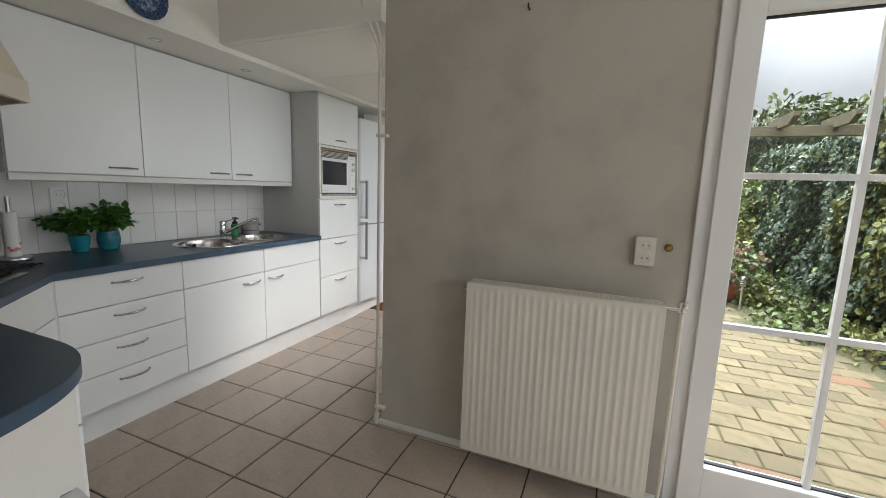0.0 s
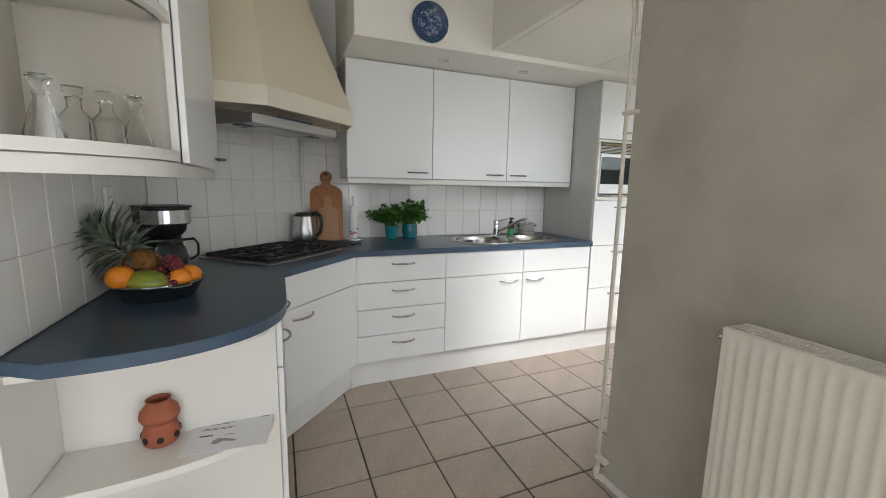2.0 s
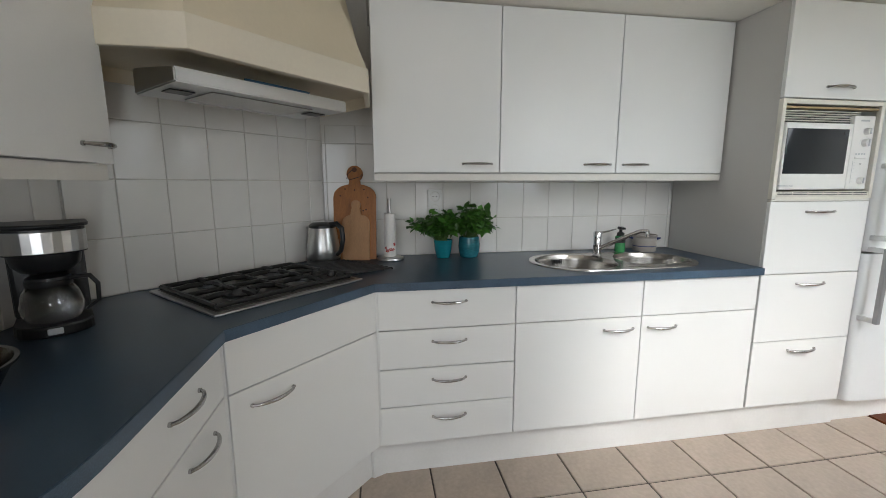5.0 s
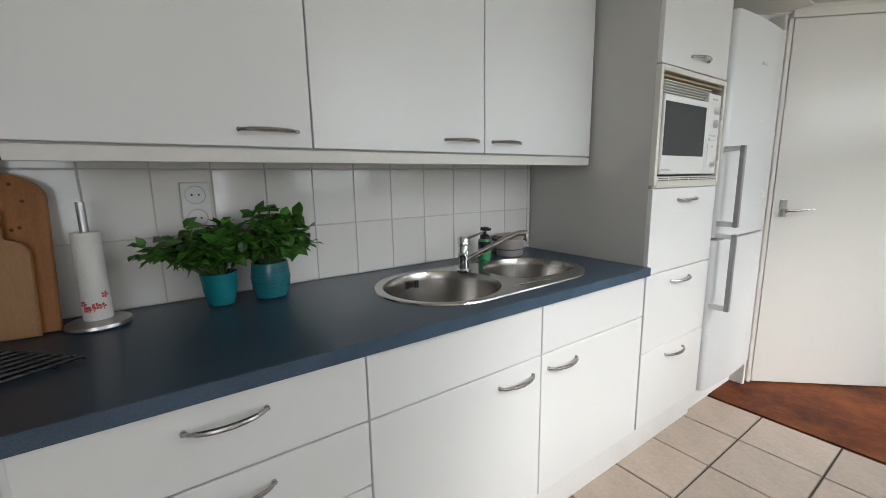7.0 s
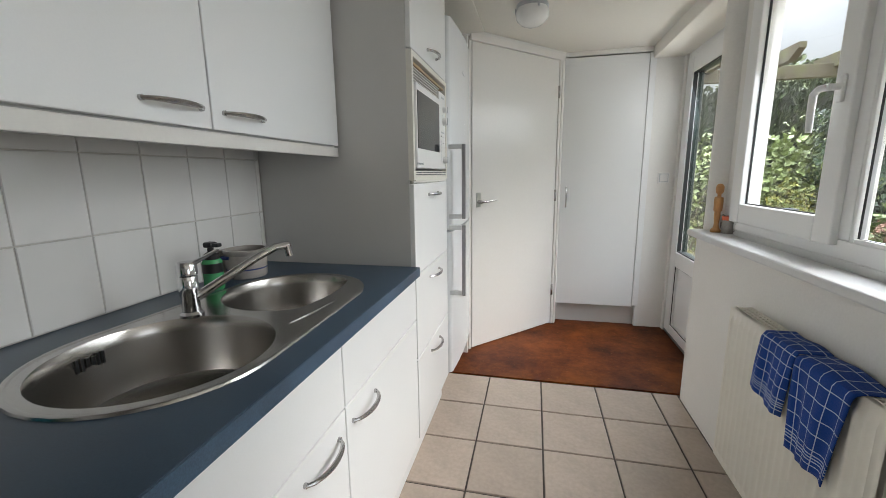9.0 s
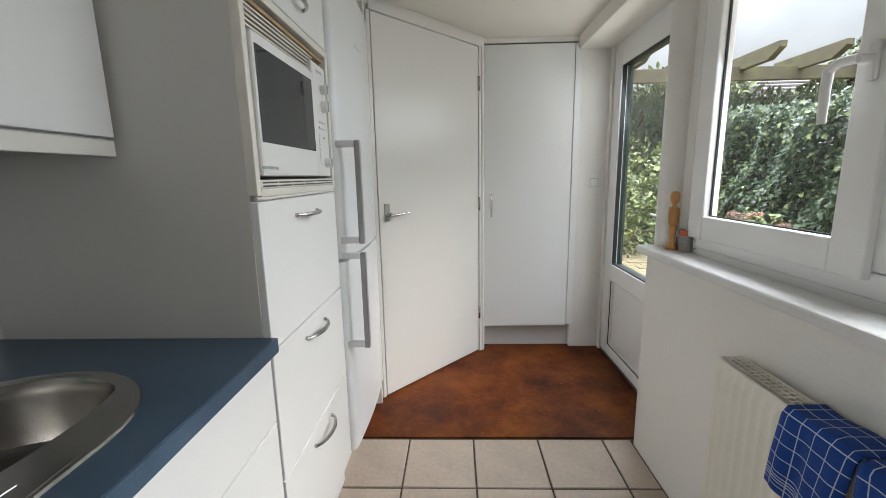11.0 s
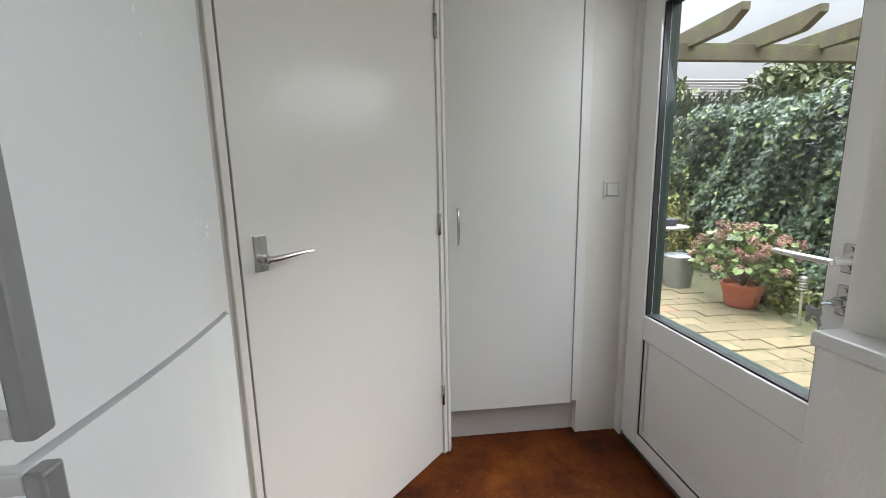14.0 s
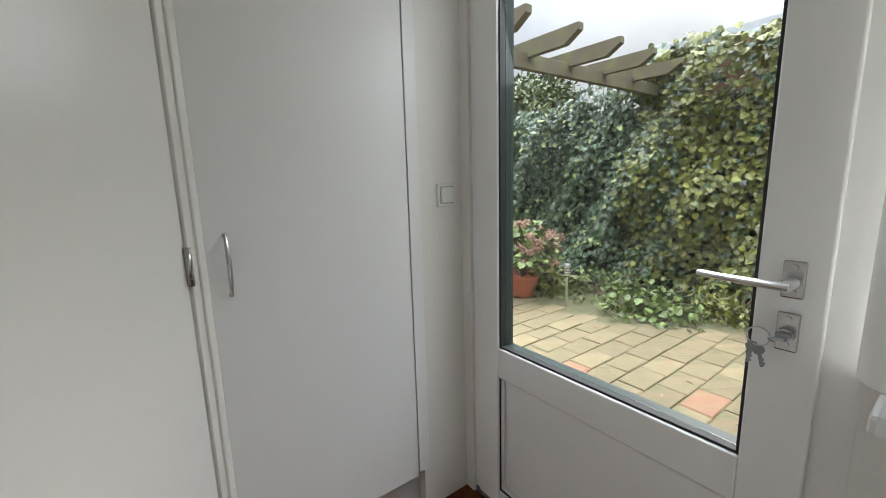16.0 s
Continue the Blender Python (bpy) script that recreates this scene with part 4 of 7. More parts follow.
# ---- garden ground ----
GZ = -0.085
SOIL = mat("dark_soil", (0.055, 0.045, 0.03), 0.95, var=0.4, vscale=4, grain=40, bump=0.6)
setting("ground", box(boxed(-60, 60, 5.25, 90, GZ - 0.3, GZ - 0.02), EXO + 0.001, 60, DY + 0.25, 5.2499, GZ - 0.3, GZ - 0.02), SOIL, "dark garden soil with moss and leaves", "ground")

# edging along the front of the worktop, its brighter light put into a lighter blue
front_line = outer[3:]
part("edge_band", curved_strip(front_line, 0.8755, 0.9085, -0.0025), mat("lit_edge_laminate", (0.048, 0.085, 0.132), 0.45, var=0.5, vscale=6, grain=420, bump=0.02), wt, "blue laminate edging, coloured lighter as brightly lit")

# ---- sink and tap ----
ZT = 0.910
sinkt = thing("kitchen_sink", "stainless steel sink with two round bowls let into the worktop", "sink", (-2.66, 2.16, ZT))


def circle(cx, cy, r, n=36, flat=None):
    return [(cx + r * math.cos(2 * math.pi * i / n), cy + r * math.sin(2 * math.pi * i / n)) for i in range(n)]


def bowl2_outline(cx, cy, r, n=36):
    """A round whose front side is cut flatter."""
    out = []
    for x, y in circle(cx, cy, r, n):
        if x > cx + r * 0.6:
            x = cx + r * 0.6 + (x - cx - r * 0.6) * 0.35
        out.append((x, y))
    return out


B1, B2 = circle(-2.634, 1.982, 0.206, 44), bowl2_outline(-2.634, 2.416, 0.190, 44)
bm = bmesh.new()
o1, i1, i2 = filled(bm, [sink_outline(-0.008), B1, B2], ZT + 0.0035)
ro = [bm.verts.new((x, y, ZT + 0.0058)) for x, y in sink_outline(-0.003)]
ro2 = [bm.verts.new((x, y, ZT + 0.0045)) for x, y in sink_outline(0.003)]
ro3 = [bm.verts.new((x, y, ZT + 0.0003)) for x, y in sink_outline(0.005)]
for a, b in ((o1, ro), (ro, ro2), (ro2, ro3)):
    for i in range(len(a)):
        j = (i + 1) % len(a)
        bm.faces.new((a[i], a[j], b[j], b[i])).smooth = True
part("rim", bm, SINKRIM, sinkt)
# pressed ridge on the draining corner
tb = bmesh.new()
tube(tb, [(-2.475, 2.165, ZT + 0.0035), (-2.468, 2.20, ZT + 0.0045), (-2.456, 2.29, ZT + 0.0045), (-2.452, 2.34, ZT + 0.0035)], [0.002, 0.004, 0.004, 0.002], 8, squash=0.6)
part("drain_ridge", tb, SINKRIM, sinkt)


def bowl(outline, c, depth):
    bm = bmesh.new()
    prof = [(1.0, 0.0), (0.985, -0.006), (0.965, -0.03), (0.94, -depth * 0.7), (0.9, -depth * 0.88), (0.80, -depth * 0.97), (0.55, -depth), (0.24, -depth - 0.003), (0.22, -depth - 0.006)]
    prev = None
    for s, z in prof:
        ringv = [bm.verts.new((c[0] + (x - c[0]) * s, c[1] + (y - c[1]) * s, ZT + 0.0035 + z)) for x, y in outline]
        if prev:
            for i in range(len(ringv)):
                j = (i + 1) % len(ringv)
                bm.faces.new((prev[i], prev[j], ringv[j], ringv[i])).smooth = True
        prev = ringv
    bm.faces.new(prev)
    return bm


for ol, c, d in ((B1, (-2.634, 1.982), 0.155), (B2, (-2.634, 2.416), 0.13)):
    bp = part("bowl", bowl(ol, c, d), SINKSTEEL, sinkt, "scoured steel bowl")
    bm = lathe(bmesh.new(), [(0.036, 0.001), (0.034, 0.004), (0.02, 0.003), (0.0, 0.0015)], (c[0], c[1], ZT - d - 0.001), 20)
    part("drain", bm, STEEL, bp)
for k in range(6):
    if k in (2, 3):
        part("overflow_slot", boxed(-2.8285, -2.825, 1.945 + k * 0.0105, 1.951 + k * 0.0105, ZT - 0.045, ZT - 0.027), BLACK, sinkt)
    else:
        part("overflow_slot", boxed(-2.8275, -2.824, 1.945 + k * 0.0105, 1.949 + k * 0.0105, ZT - 0.05, ZT - 0.022), BLACK, sinkt)

tap = thing("kitchen_tap", "chrome single-lever mixer tap on the back of the sink", "tap", (-2.752, 2.168, ZT + 0.005))
TX, TY = -2.752, 2.168
part("body", lathe(bmesh.new(), [(0.0, 0), (0.027, 0), (0.027, 0.006), (0.0215, 0.012), (0.02, 0.05), (0.022, 0.055), (0.022, 0.10), (0.019, 0.104), (0.0, 0.104)], (TX, TY, ZT + 0.004), 24), CHROME, tap)
bm = tube(bmesh.new(), [(TX + 0.01, TY + 0.012, ZT + 0.05), (TX + 0.05, TY + 0.055, ZT + 0.083), (TX + 0.11, TY + 0.118, ZT + 0.132), (TX + 0.145, TY + 0.155, ZT + 0.156), (TX + 0.17, TY + 0.18, ZT + 0.158)], [0.0125, 0.0115, 0.0105, 0.0105, 0.011], 12)
tube(bm, [(TX + 0.166, TY + 0.176, ZT + 0.16), (TX + 0.17, TY + 0.18, ZT + 0.128)], [0.0115, 0.0105], 12)
part("spout", bm, CHROME, tap)
bm = lathe(bmesh.new(), [(0.0, 0.036), (0.018, 0.034), (0.0235, 0.026), (0.0235, 0.002), (0.0, 0.002)], (TX, TY, ZT + 0.108), 24)
tube(bm, [(TX + 0.005, TY + 0.01, ZT + 0.134), (TX - 0.0, TY + 0.06, ZT + 0.142), (TX - 0.005, TY + 0.11, ZT + 0.152)], [0.011, 0.009, 0.006], 10, squash=0.5)
part("lever", bm, CHROME, tap)

# ---- hob ----
M_HB = rot(-1.985, 0.484, 0, 135)
hob = thing("gas_hob", "steel gas hob with four burners and black iron grates", "hob", (-2.4, 0.55, ZT))
bm = boxed(0, 0.60, 0, 0.505, ZT + 0.0005, ZT + 0.008, bev=0.003)
part("tray", bm, STEEL, hob, "", M_HB)
part("well", boxed(0.02, 0.58, 0.025, 0.485, ZT + 0.0082, ZT + 0.0102, bev=0.001), mat("hob_well_steel", (0.22, 0.20, 0.185), 0.36, 0.9, var=0.2, vscale=9), hob, "", M_HB)
for (x, y, r) in ((0.165, 0.375, 0.036), (0.165, 0.155, 0.05), (0.435, 0.375, 0.044), (0.435, 0.175, 0.03)):
    bn = part("burner", lathe(bmesh.new(), [(0, 0), (r + 0.012, 0), (r + 0.012, 0.004), (r, 0.006), (r, 0.010), (r - 0.004, 0.012), (0, 0.012)], (x, y, ZT + 0.0102), 24), DARKSTEEL, hob, "", M_HB)
    part("burner_cap", lathe(bmesh.new(), [(0, 0), (r - 0.002, 0), (r - 0.001, 0.003), (r - 0.006, 0.0045), (0, 0.005)], (x, y, ZT + 0.0225), 24), IRON, bn, "", M_HB)
for x0, x1 in ((0.03, 0.298), (0.302, 0.57)):
    bm = bmesh.new()
    z = ZT + 0.021
    for a, b in (((x0, 0.05), (x1, 0.05)), ((x0, 0.47), (x1, 0.47)), ((x0, 0.05), (x0, 0.47)), ((x1, 0.05), (x1, 0.47)), ((x0, 0.265), (x1, 0.265))):
        tube(bm, [(*a, z), (*b, z)], 0.009, 6)
    cx = (x0 + x1) / 2
    for cy in (0.375, 0.16):
        for dx, dy in ((1, 0), (-1, 0), (0, 1), (0, -1)):
            tube(bm, [(cx + dx * 0.132, cy + dy * 0.105, z), (cx + dx * 0.08, cy + dy * 0.07, z + 0.006), (cx + dx * 0.03, cy + dy * 0.028, z + 0.004)], 0.0105, 6)
        rr = [(cx + 0.06 * math.cos(a), cy + 0.06 * math.sin(a), z + 0.001) for a in [2 * math.pi * i / 20 for i in range(21)]]
        if cy < 0.3 and x0 < 0.1:
            tube(bm, rr, 0.005, 6)
    for px, py in ((x0, 0.05), (x1, 0.05), (x0, 0.47), (x1, 0.47)):
        tube(bm, [(px, py, z + 0.004), (px, py, ZT + 0.0105)], [0.008, 0.006], 6)
    part("grate", bm, IRON, hob, "black enamelled pan support", M_HB)
for k in range(4):
    part("knob", lathe(bmesh.new(), [(0, 0), (0.019, 0), (0.018, 0.012), (0.012, 0.02), (0, 0.021)], (0.555, 0.09 + 0.055 * k, ZT + 0.0102), 18), BLACK, hob, "", M_HB)

TRIVETBLACK = mat("black_trivet_steel", (0.035, 0.035, 0.036), 0.35, 0.6, var=0.1)
rack = thing("metal_trivet", "dark slatted metal trivet lying beside the hob", "trivet", (-2.66, 0.86, ZT))
for k in range(12):
    y = 0.05 + k * 0.030
    part("slat", tube(bmesh.new(), [(0.625, y + 0.06, ZT + 0.010), (0.83, y, ZT + 0.010), (0.836, y - 0.002, ZT + 0.004)], 0.0042, 8), TRIVETBLACK, rack, "", M_HB)
for x, yo in ((0.66, 0.05), (0.79, 0.012)):
    part("cross_bar", tube(bmesh.new(), [(x, 0.05 + yo, ZT + 0.0035), (x, 0.38 + yo, ZT + 0.0035)], 0.003, 6), TRIVETBLACK, rack, "", M_HB)

# ---- things on the sink worktop ----
TURQ = mat("turquoise_glaze", (0.012, 0.21, 0.25), 0.12, var=0.12, vscale=9, grain=40, bump=0.03)
TURQ2 = mat("banded_turquoise_glaze", (0.02, 0.17, 0.21), 0.15, var=0.5, vscale=2, grain=25, bump=0.05, stretch=(2, 2, 22))
EARTH = mat("potting_soil", (0.03, 0.022, 0.015), 0.95, var=0.3, bump=0.5)
HERB = mat("basil_leaf", (0.055, 0.165, 0.022), 0.42, var=0.25, vscale=20, grain=90, bump=0.1, per_island=0.45)
STEM = mat("green_stem", (0.09, 0.17, 0.04), 0.6, var=0.2)


def leaf(bm, p, d, up, L, W, fold=0.25, droop=0.2):
    """One pointed leaf of six faces from p along d."""
    d = d.normalized()
    s = d.cross(up)
    s = s.normalized() if s.length > 1e-3 else Vector((1, 0, 0))
    n = s.cross(d)
    mid, sides = [], []
    for u, w in ((0, 0.04), (0.28, 0.9), (0.6, 0.95), (1.0, 0.0)):
        c = p + d * (L * u) - n * (L * droop * u * u)
        mid.append(bm.verts.new(c))
        if 0.02 < w:
            sides.append((bm.verts.new(c + s * (W * w / 2) + n * (fold * W * w / 2)), bm.verts.new(c - s * (W * w / 2) + n * (fold * W * w / 2))))
    for i in range(2):
        bm.faces.new((mid[i], mid[i + 1], sides[i + 1][0], sides[i][0]))
        bm.faces.new((mid[i + 1], mid[i], sides[i][1], sides[i + 1][1]))
    bm.faces.new((mid[2], mid[3], sides[2][0]))
    bm.faces.new((mid[3], mid[2], sides[2][1]))


def herb_plant(label, x, y, r, h, glaze, prof, spread, height, seed, shift):
    u = thing("herb_pot", label, "potted plant", (x, y, ZT), "herb pots")
    part("pot", lathe(bmesh.new(), prof, (x, y, ZT + 0.0005), 28), glaze, u, "glazed turquoise pot")
    part("soil", lathe(bmesh.new(), [(0, 0.0), (r * 0.9, 0.0)], (x, y, ZT + h - 0.012), 20), EARTH, u)
    rnd = random.Random(seed)
    st, lv = bmesh.new(), bmesh.new()
    for k in range(64):
        a, e = rnd.uniform(0, 2 * math.pi), rnd.uniform(0.15, 1.0)
        tip = Vector((x + shift[0] * e + spread * e * math.cos(a) * 0.8, y + shift[1] * e + spread * e * math.sin(a), ZT + h + height * rnd.uniform(0.35, 1.0) * (1.15 - 0.55 * e)))
        tip.x = max(tip.x, WX + 0.05)
        b = Vector((x + r * 0.5 * math.cos(a) * e, y + r * 0.5 * math.sin(a) * e, ZT + h - 0.015))
        m1 = b.lerp(tip, 0.55) + Vector((0, 0, 0.025))
        tube(st, [b, m1, tip], [0.0018, 0.0014, 0.001], 5)
        for q in range(9):
            t = rnd.uniform(0.4, 1.0)
            p = m1.lerp(tip, max(0, (t - 0.5) * 2)) if t > 0.5 else b.lerp(m1, t * 2)
            d = Vector((rnd.gauss(0, 1), rnd.gauss(0, 1), rnd.uniform(-0.5, 0.6)))
            if p.x < WX + 0.07:
                d.x = abs(d.x)
            L = rnd.uniform(0.03, 0.056)
            leaf(lv, p, d, Vector((rnd.gauss(0, .3), rnd.gauss(0, .3), 1)), L, L * rnd.uniform(0.6, 0.85), droop=rnd.uniform(0.1, 0.5))
    part("stems", st, STEM, u, kind="stuff")
    part("leaves", lv, HERB, u, "dense fresh green leaves", kind="stuff")


PROF1 = [(0, 0.004), (0.030, 0.0), (0.036, 0.002), (0.046, 0.045), (0.051, 0.095), (0.052, 0.10), (0.047, 0.10), (0.043, 0.06), (0.03, 0.02), (0, 0.018)]
PROF2 = [(0, 0.004), (0.040, 0.0), (0.048, 0.004), (0.057, 0.035), (0.060, 0.065), (0.056, 0.10), (0.054, 0.115), (0.049, 0.115), (0.05, 0.06), (0.03, 0.02), (0, 0.018)]
herb_plant("bushy herb in a smooth turquoise pot on the worktop", -2.878, 1.328, 0.048, 0.10, TURQ, PROF1, 0.15, 0.17, 3, (0.02, -0.06))
herb_plant("basil in a banded turquoise pot on the worktop", -2.872, 1.473, 0.05, 0.115, TURQ2, PROF2, 0.12, 0.19, 8, (0.02, 0.03))

PAPER = mat("kitchen_paper", (0.80, 0.78, 0.75), 0.9, var=0.04, grain=160, bump=0.2)
REDPRINT = mat("red_floral_print", (0.6, 0.10, 0.09), 0.9, var=0.3)
u = thing("paper_towel_holder", "steel kitchen roll holder with printed white paper", "kitchen roll", (-2.875, 1.04, ZT))
part("base", lathe(bmesh.new(), [(0, 0.0), (0.068, 0.0), (0.072, 0.004), (0.07, 0.012), (0.05, 0.017), (0, 0.018)], (-2.875, 1.04, ZT + 0.0005), 32), STEEL, u)
part("rod", tube(bmesh.new(), [(-2.875, 1.04, ZT + 0.01), (-2.875, 1.04, ZT + 0.325)], 0.0095, 14), STEEL, u)
roll = part("paper_roll", lathe(bmesh.new(), [(0.012, 0.019), (0.031, 0.019), (0.032, 0.022), (0.0305, 0.245), (0.029, 0.248), (0.012, 0.248)], (-2.875, 1.04, ZT), 28), PAPER, u, "white paper with red flowers")
rnd = random.Random(4)
for k in range(7):
    a, z = rnd.uniform(-0.9, 0.9), 0.045 + rnd.uniform(0, 0.05)
    fx, fy = -2.875 + 0.0316 * math.cos(a), 1.04 + 0.0316 * math.sin(a)
    bm = bmesh.new()
    for p in range(5):
        t = 2 * math.pi * p / 5
        vs = [(0, 0), (0.007 * math.cos(t - 0.5), 0.007 * math.sin(t - 0.5)), (0.010 * math.cos(t), 0.010 * math.sin(t)), (0.007 * math.cos(t + 0.5), 0.007 * math.sin(t + 0.5))]
        bm.faces.new([bm.verts.new((0.0006 * (p % 2), x_, z_)) for x_, z_ in vs])
    part("flower_print", bm, REDPRINT, roll, "", rot(fx, fy, ZT + z, math.degrees(a)))

u = thing("electric_kettle", "brushed steel kettle with black handle on its base", "kettle", (-2.83, 0.70, ZT))
KX, KY = -2.83, 0.70
part("power_base", lathe(bmesh.new(), [(0, 0), (0.085, 0), (0.087, 0.008), (0.08, 0.024), (0, 0.026)], (KX, KY, ZT + 0.0005), 32), BLACK, u)
part("jug", lathe(bmesh.new(), [(0, 0.027), (0.082, 0.027), (0.084, 0.032), (0.08, 0.09), (0.069, 0.165), (0.064, 0.185), (0, 0.186)], (KX, KY, ZT), 36), STEEL, u)
part("lid", lathe(bmesh.new(), [(0.066, 0.184), (0.066, 0.196), (0.05, 0.208), (0, 0.211)], (KX, KY, ZT), 32), BLACK, u)
hd = Vector((0.55, 0.83, 0)).normalized()
hp = [Vector((KX, KY, ZT)) + hd * a + Vector((0, 0, z)) for a, z in ((0.05, 0.198), (0.09, 0.205), (0.12, 0.185), (0.126, 0.13), (0.112, 0.075), (0.085, 0.05))]
part("handle", tube(bmesh.new(), hp, [0.014, 0.014, 0.013, 0.012, 0.012, 0.011], 10), BLACK, u)
sd = Vector((KX, KY, ZT)) - hd * 0.062
part("spout", tube(bmesh.new(), [sd + Vector((0, 0, 0.14)), sd - hd * 0.02 + Vector((0, 0, 0.172)), sd - hd * 0.03 + Vector((0, 0, 0.184))], [0.018, 0.016, 0.012], 10), STEEL, u)

WOOD1 = mat("honey_pine_board", (0.34, 0.13, 0.032), 0.5, var=0.25, vscale=5, grain=40, bump=0.05, stretch=(10, 10, 1.2), dirt=(0.22, 0.09, 0.03), dirt_amount=0.4)
WOOD2 = mat("pale_beech_board", (0.40, 0.21, 0.09), 0.5, var=0.15, vscale=5, grain=40, bump=0.05, stretch=(10, 10, 1.2))


def board_outline(w, h, neck, head, hh):
    """Outline of a shouldered board with a round handle, in x and z."""
    pts = [(-w / 2, 0), (w / 2, 0), (w / 2, h)]
    for i in range(1, 9):
        a = math.pi / 2 * i / 8
        pts.append((neck / 2 + (w / 2 - neck / 2) * math.cos(a), h + (w * 0.28) * math.sin(a)))
    z0 = h + w * 0.28
    pts.append((neck / 2, z0 + hh * 0.3))
    for i in range(13):
        a = -math.pi * 0.3 + (math.pi * 1.6) * i / 12
        pts.append((head * math.cos(a), z0 + hh * 0.3 + head * 0.9 + head * math.sin(a)))
    pts += [(-x, z) for x, z in pts[3:12][::-1]]
    pts.append((-w / 2, h))
    return pts


def board_mesh(o, t):
    bm = bmesh.new()
    f = [bm.verts.new((x, -t, z)) for x, z in o]
    b = [bm.verts.new((x, 0, z)) for x, z in o]
    ff = bm.faces.new(f)
    bm.faces.new(b[::-1])
    for i in range(len(o)):
        j = (i + 1) % len(o)
        bm.faces.new((f[i], b[i], b[j], f[j]))
    bmesh.ops.bevel(bm, geom=list(ff.edges), offset=0.003, segments=2, affect="EDGES")
    return bm


M_BRD = rot(-2.90, 0.855, ZT + 0.001, 82) @ pose(0, 0, 0, -8.5, 0, 0)
u = thing("cutting_board", "large shouldered pine cutting board leaning on the tiles", "cutting board", (-2.90, 0.835, ZT))
part("board", board_mesh(board_outline(0.225, 0.335, 0.058, 0.043, 0.07), 0.018), WOOD1, u, "", M_BRD)
for x, z in ((-0.05, 0.375), (0.0, 0.37), (0.05, 0.372), (-0.075, 0.34), (0.07, 0.33), (0.045, 0.26), (0.06, 0.265)):
    part("knot", tube(bmesh.new(), [(x, -0.0175, z), (x, -0.0188, z)], 0.0045, 10), mat("dark_wood_knot", (0.10, 0.035, 0.015), 0.6) if "dark_wood_knot" not in bpy.data.materials else bpy.data.materials["dark_wood_knot"], u, "", M_BRD)
part("hole", tube(bmesh.new(), [(0, -0.0176, 0.478), (0, -0.0189, 0.478)], 0.013, 16), bpy.data.materials["dark_wood_knot"], u, "", M_BRD)
part("cord", tube(bmesh.new(), [(-0.01, -0.02, 0.478), (-0.035, -0.021, 0.455), (-0.04, -0.02, 0.43), (-0.02, -0.021, 0.425), (0.03, -0.021, 0.44), (0.042, -0.02, 0.455)], 0.0018, 6), BLACK, u, "dark hanging cord", M_BRD)
u = thing("cutting_board", "small pale beech board leaning before the large one", "cutting board", (-2.89, 0.845, ZT))
part("board", board_mesh(board_outline(0.142, 0.20, 0.05, 0.0255, 0.10), 0.014), WOOD2, u, "", rot(-2.872, 0.862, ZT + 0.001, 82) @ pose(0, 0, 0, -7, 0, 0))

GREENSOAP = mat("green_soap_bottle", (0.06, 0.32, 0.12), 0.2, var=0.1)
u = thing("soap_dispenser", "green foam soap bottle with a black pump", "soap bottle", (-2.89, 2.397, ZT))
part("bottle", lathe(bmesh.new(), [(0, 0), (0.027, 0), (0.029, 0.004), (0.029, 0.088), (0.024, 0.096), (0.0, 0.097)], (-2.89, 2.397, ZT + 0.0005), 24), GREENSOAP, u)
part("label", lathe(bmesh.new(), [(0.0296, 0.055), (0.0296, 0.085)], (-2.89, 2.397, ZT), 24), BLACK, u, "dark label with unreadable print")
bm = lathe(bmesh.new(), [(0, 0.096), (0.021, 0.096), (0.021, 0.112), (0.009, 0.12), (0.009, 0.14), (0.0, 0.14)], (-2.89, 2.397, ZT), 20)
box(bm, -2.89, -2.855, 2.387, 2.407, ZT + 0.135, ZT + 0.147, bev=0.003)
box(bm, -2.905, -2.875, 2.382, 2.412, ZT + 0.133, ZT + 0.15, bev=0.005)
part("pump", bm, BLACK, u)
STONE = mat("grey_salt_glaze", (0.36, 0.33, 0.30), 0.3, var=0.08, vscale=14, grain=90, bump=0.08)
COBALT = mat("cobalt_band", (0.02, 0.04, 0.16), 0.3, var=0.1)
u = thing("stoneware_pot", "grey stoneware crock with a blue band and ear handles", "crock", (-2.905, 2.567, ZT))
part("pot", lathe(bmesh.new(), [(0, 0), (0.062, 0), (0.065, 0.004), (0.069, 0.06), (0.066, 0.08), (0.072, 0.09), (0.072, 0.098), (0.064, 0.099), (0.062, 0.08), (0.062, 0.012), (0, 0.01)], (-2.905, 2.567, ZT + 0.0005), 32), STONE, u)
part("band", lathe(bmesh.new(), [(0.0674, 0.030), (0.0682, 0.035)], (-2.905, 2.567, ZT), 32), COBALT, u)
for a in (0.55, -2.6):
    c, s = math.cos(a + 0.6), math.sin(a + 0.6)
    pts = [(-2.905 + c * 0.066 - s * q, 2.567 + s * 0.066 + c * q, ZT + 0.075) for q in (-0.016, 0.016)]
    pts.insert(1, (-2.905 + c * 0.083, 2.567 + s * 0.083, ZT + 0.078))
    part("ear", tube(bmesh.new(), pts, 0.006, 8), COBALT, u)

